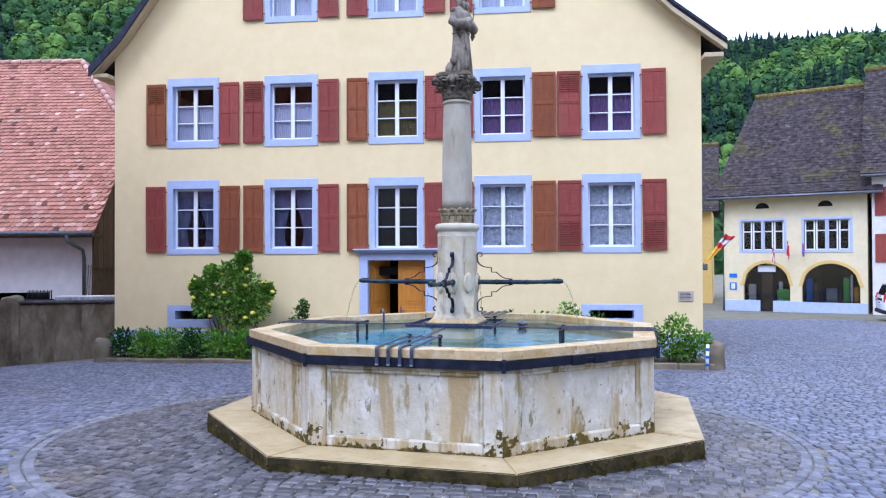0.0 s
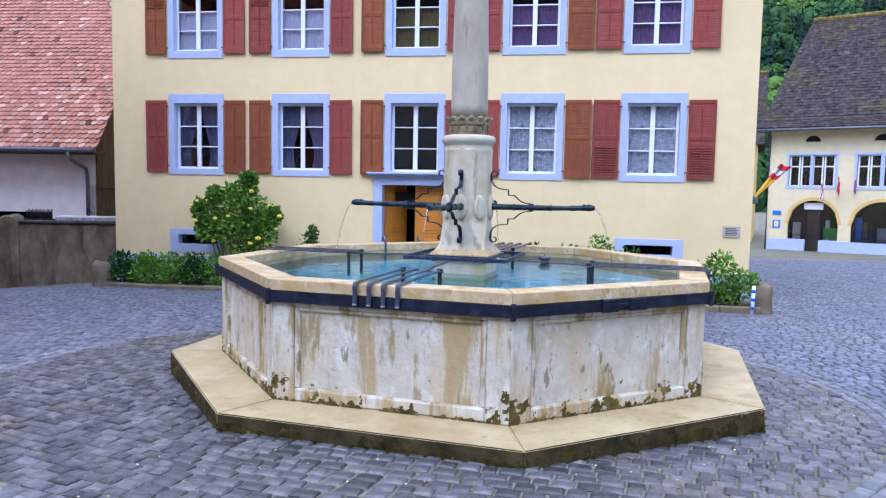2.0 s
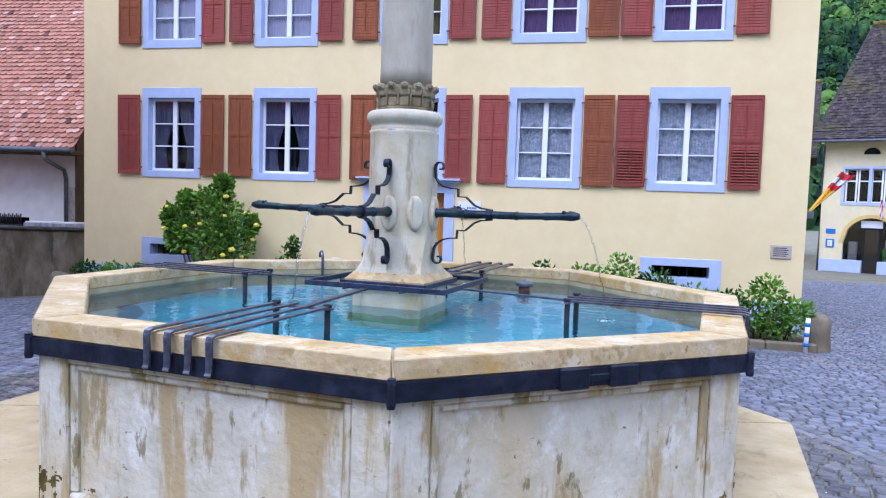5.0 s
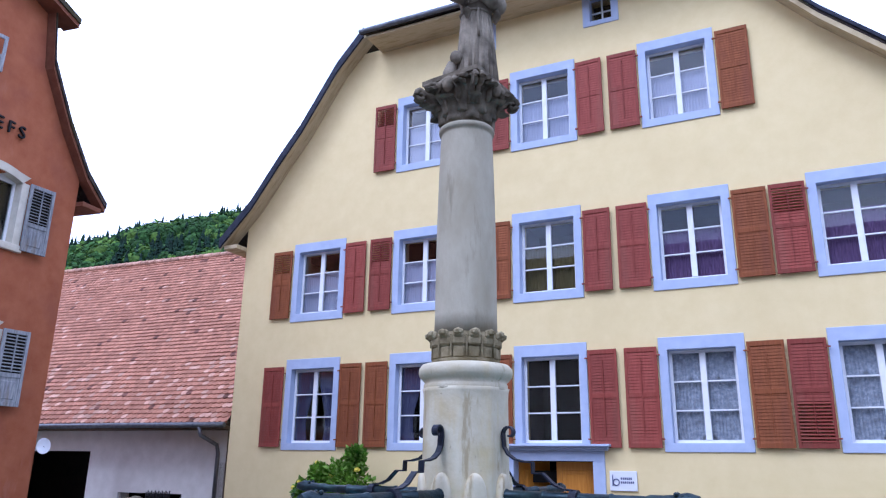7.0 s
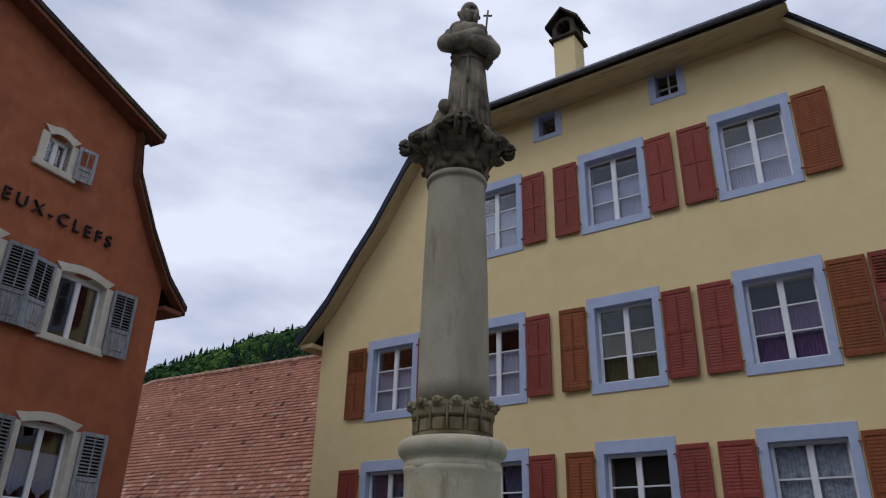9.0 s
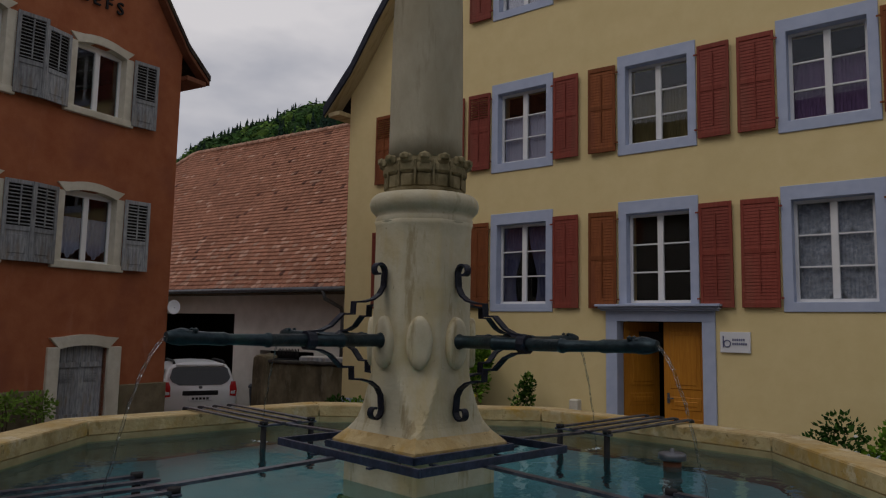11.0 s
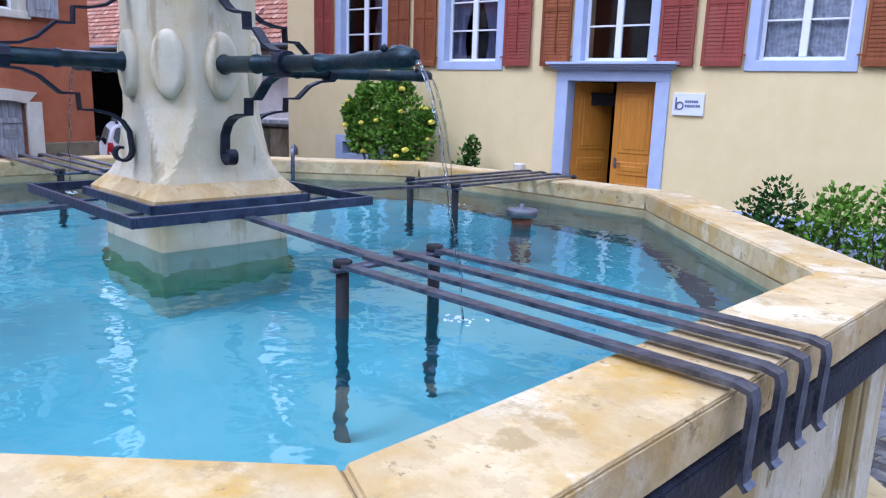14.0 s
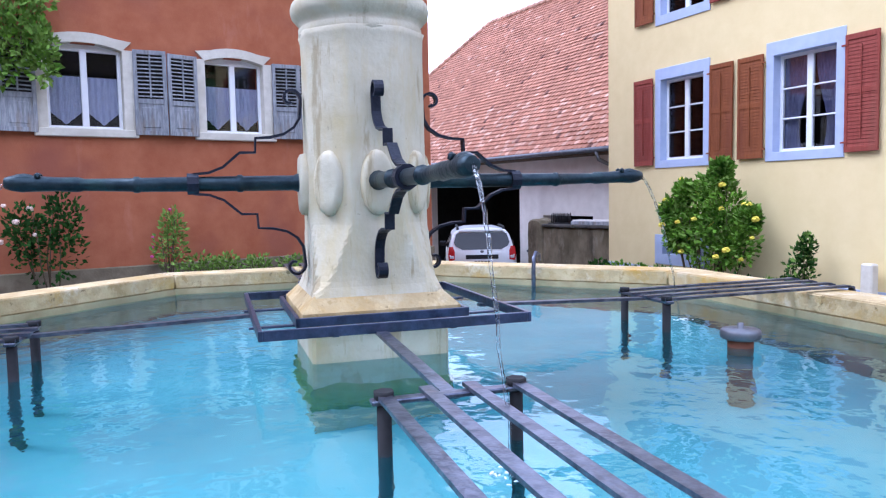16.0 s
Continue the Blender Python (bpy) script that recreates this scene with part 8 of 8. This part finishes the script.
def build_setts():
    rng = random.Random(9)
    CXY, R0 = Vector((-0.4, -0.1)), 3.95
    spots = []   # x, y, angle, length, depth, pale
    tilt = radians(-11)
    v = -4.3
    while v < 4.3:
        u = -4.3 + rng.random() * 0.12
        while u < 4.3:
            L = rng.uniform(0.10, 0.18)
            bend = 0.12 * math.sin(u * 0.9 + v * 0.4)
            x = CXY.x + (u + L / 2) * math.cos(tilt) - (v + bend) * math.sin(tilt)
            y = CXY.y + (u + L / 2) * math.sin(tilt) + (v + bend) * math.cos(tilt)
            if math.hypot(x - CXY.x, y - CXY.y) < R0 - 0.045:
                spots.append((x, y, tilt + 0.1 * math.cos(u * 0.9 + v * 0.4) + rng.uniform(-0.05, 0.05), L * 0.87, 0.114 * rng.uniform(0.80, 0.90), 2))
            u += L
        v += 0.116
    for r in (R0 + 0.02, R0 + 0.13):
        n = int(2 * math.pi * r / 0.13)
        for i in range(n):
            a = 2 * math.pi * (i + rng.random() * 0.2) / n
            spots.append((CXY.x + r * math.cos(a), CXY.y + r * math.sin(a), a + math.pi / 2, 0.118, 0.1, 1))
    y = -12.5
    while y < 25.0:
        x = -12.5 + rng.random() * 0.1
        while x < 15.0:
            L = rng.uniform(0.10, 0.17)
            bend = 0.25 * math.sin(x * 0.5)
            p = Vector((x + L / 2, y + bend))
            if (p - CXY).length > R0 + 0.2 and not (p.y > 7.35 and (-9.0 < p.x < 4.85)) and (p.y < 8.3 or p.x > 4.8):
                spots.append((p.x, p.y, math.atan(0.125 * math.cos(x * 0.5)) + rng.uniform(-0.04, 0.04), L * 0.88, 0.112 * rng.uniform(0.82, 0.92), 0))
            x += L
        y += 0.115
    V, F, I = [], [], []
    near = []
    for x, y, a, L, d, pale in spots:
        q = Vector((x, y))
        rr = max(abs(math.cos(math.atan2(q.y, q.x) - TH - radians(45 * k + 0))) for k in range(8)) * q.length
        if rr < 2.5:
            continue
        z = ground_z(x, y) + rng.uniform(-0.004, 0.005)
        if pale != 1 and -1.35 < x < 1.5 and -3.9 < y < -2.6 and len(near) < 300 and (q - CXY).length < R0 - 0.06:
            near.append((x, y, z, a, max(0, min(7, round((L - 0.09) / 0.01)))))
            continue
        c, s = math.cos(a), math.sin(a)
        tx, ty = rng.uniform(-0.05, 0.05), rng.uniform(-0.05, 0.05)
        k = len(V)
        for px, py, pz in sett_shape(L, d):
            px, py = px * (1 + rng.uniform(-0.03, 0.03)), py * (1 + rng.uniform(-0.06, 0.06))
            V.append((x + px * c - py * s, y + px * s + py * c, z + pz + px * tx + py * ty))
        for f in SETT_F:
            F.append([k + i for i in f]), I.append(pale)
    pav = new("pavement", raw_mesh("pavement", V, F, [M["sett"], M["sett_pale"], M["sett_warm"]], I))
    tagged(pav, "grey stone setts laid in rings and rows, worn and uneven", "pavement", kind="structure")
    shapes = []
    for i in range(8):
        sv = [(px * (1 + rng.uniform(-0.04, 0.04)), py * (1 + rng.uniform(-0.07, 0.07)), pz + rng.uniform(-0.003, 0.003)) for px, py, pz in sett_shape(0.09 + 0.01 * i, 0.098)]
        shapes.append(raw_mesh("sett", sv, SETT_F, [M["sett_one"]]))
    for x, y, z, a, i in near:
        part("sett", shapes[i], None, pav, m=Matrix.Translation((x, y, z)) @ Matrix.Rotation(a, 4, "Z"))


build_setts()


# warm lamps glowing behind the red house's ground-floor windows
M["bulb"] = bpy.data.materials.new("warm_bulb")
bn, bl = nodes_of(M["bulb"])
bn["Principled BSDF"].inputs["Emission Color"].default_value = (1.0, 0.62, 0.25, 1)
bn["Principled BSDF"].inputs["Emission Strength"].default_value = 9.0
for s0 in (-6.4, -3.95):
    lamp = thing("wall_lamp", "small two-bulb lamp glowing behind the window", "lamp", RM @ Matrix.Translation((s0 + 0.12, 0.7, 3.5)), "window lamps")
    bm = bmesh.new()
    tube(bm, [(-0.2, 0, 0), (0.2, 0, 0)], 0.012, 6)
    tube(bm, [(0, 0, 0), (0, 0, 1.15)], 0.01, 6)
    part("arm", bm, M["zinc"], lamp)
    for q in (-0.2, 0.2):
        bm = bmesh.new()
        bmesh.ops.create_icosphere(bm, subdivisions=2, radius=0.022, matrix=Matrix.Translation((q, 0, 0.03)))
        part("bulb", bm, M["bulb"], lamp)

# pale round dish on the red house's corner
dish = thing("satellite_dish", "small pale round dish on the red house corner", "dish", Matrix.Translation((-10.93, 5.42, 1.95)) @ Matrix.Rotation(radians(-25), 4, "Z"))
bm = bmesh.new()
lathe(bm, [(0.0, 0.0), (0.07, 0.006), (0.13, 0.022), (0.165, 0.045), (0.17, 0.05), (0.16, 0.05), (0.12, 0.032), (0.0, 0.014)], 24)
part("bowl", bm, M["sign_white"], dish, m=Matrix.Translation((0.10, 0, 0)) @ Matrix.Rotation(radians(80), 4, "Y") @ Matrix.Diagonal((0.85, 0.7, 1, 1)))
bm = bmesh.new()
tube(bm, [(-0.1, 0.02, -0.1), (0.05, 0.0, -0.06), (0.12, 0.02, 0.0)], 0.014, 6)
part("bracket", bm, M["zinc"], dish)


# petals and bits of leaf lying on the setts round the step
rng_p = random.Random(31)
V, F = [], []
while len(F) < 520:
    a, r = rng_p.uniform(0, 2 * math.pi), 2.72 + abs(rng_p.gauss(0, 0.55))
    x, y = r * math.cos(a), r * math.sin(a)
    if max(abs(math.cos(math.atan2(y, x) - TH - radians(45 * k))) for k in range(8)) * r < 2.68 or y > 6.8:
        continue
    z, q, w = ground_z(x, y) + 0.022, rng_p.uniform(0, 6.3), rng_p.uniform(0.004, 0.009)
    k = len(V)
    V += [(x + w * math.cos(q), y + w * math.sin(q), z + 0.002), (x - w * 0.6 * math.sin(q), y + w * 0.6 * math.cos(q), z + 0.005), (x - w * math.cos(q), y - w * math.sin(q), z + 0.003), (x + w * 0.6 * math.sin(q), y - w * 0.6 * math.cos(q), z)]
    F.append((k, k + 1, k + 2, k + 3))
petals = new("fallen_petals", raw_mesh("fallen_petals", V, F, [M["petal_litter"]]))
tagged(petals, "pale yellow petals and leaf bits scattered on the setts", "petals", kind="stuff")
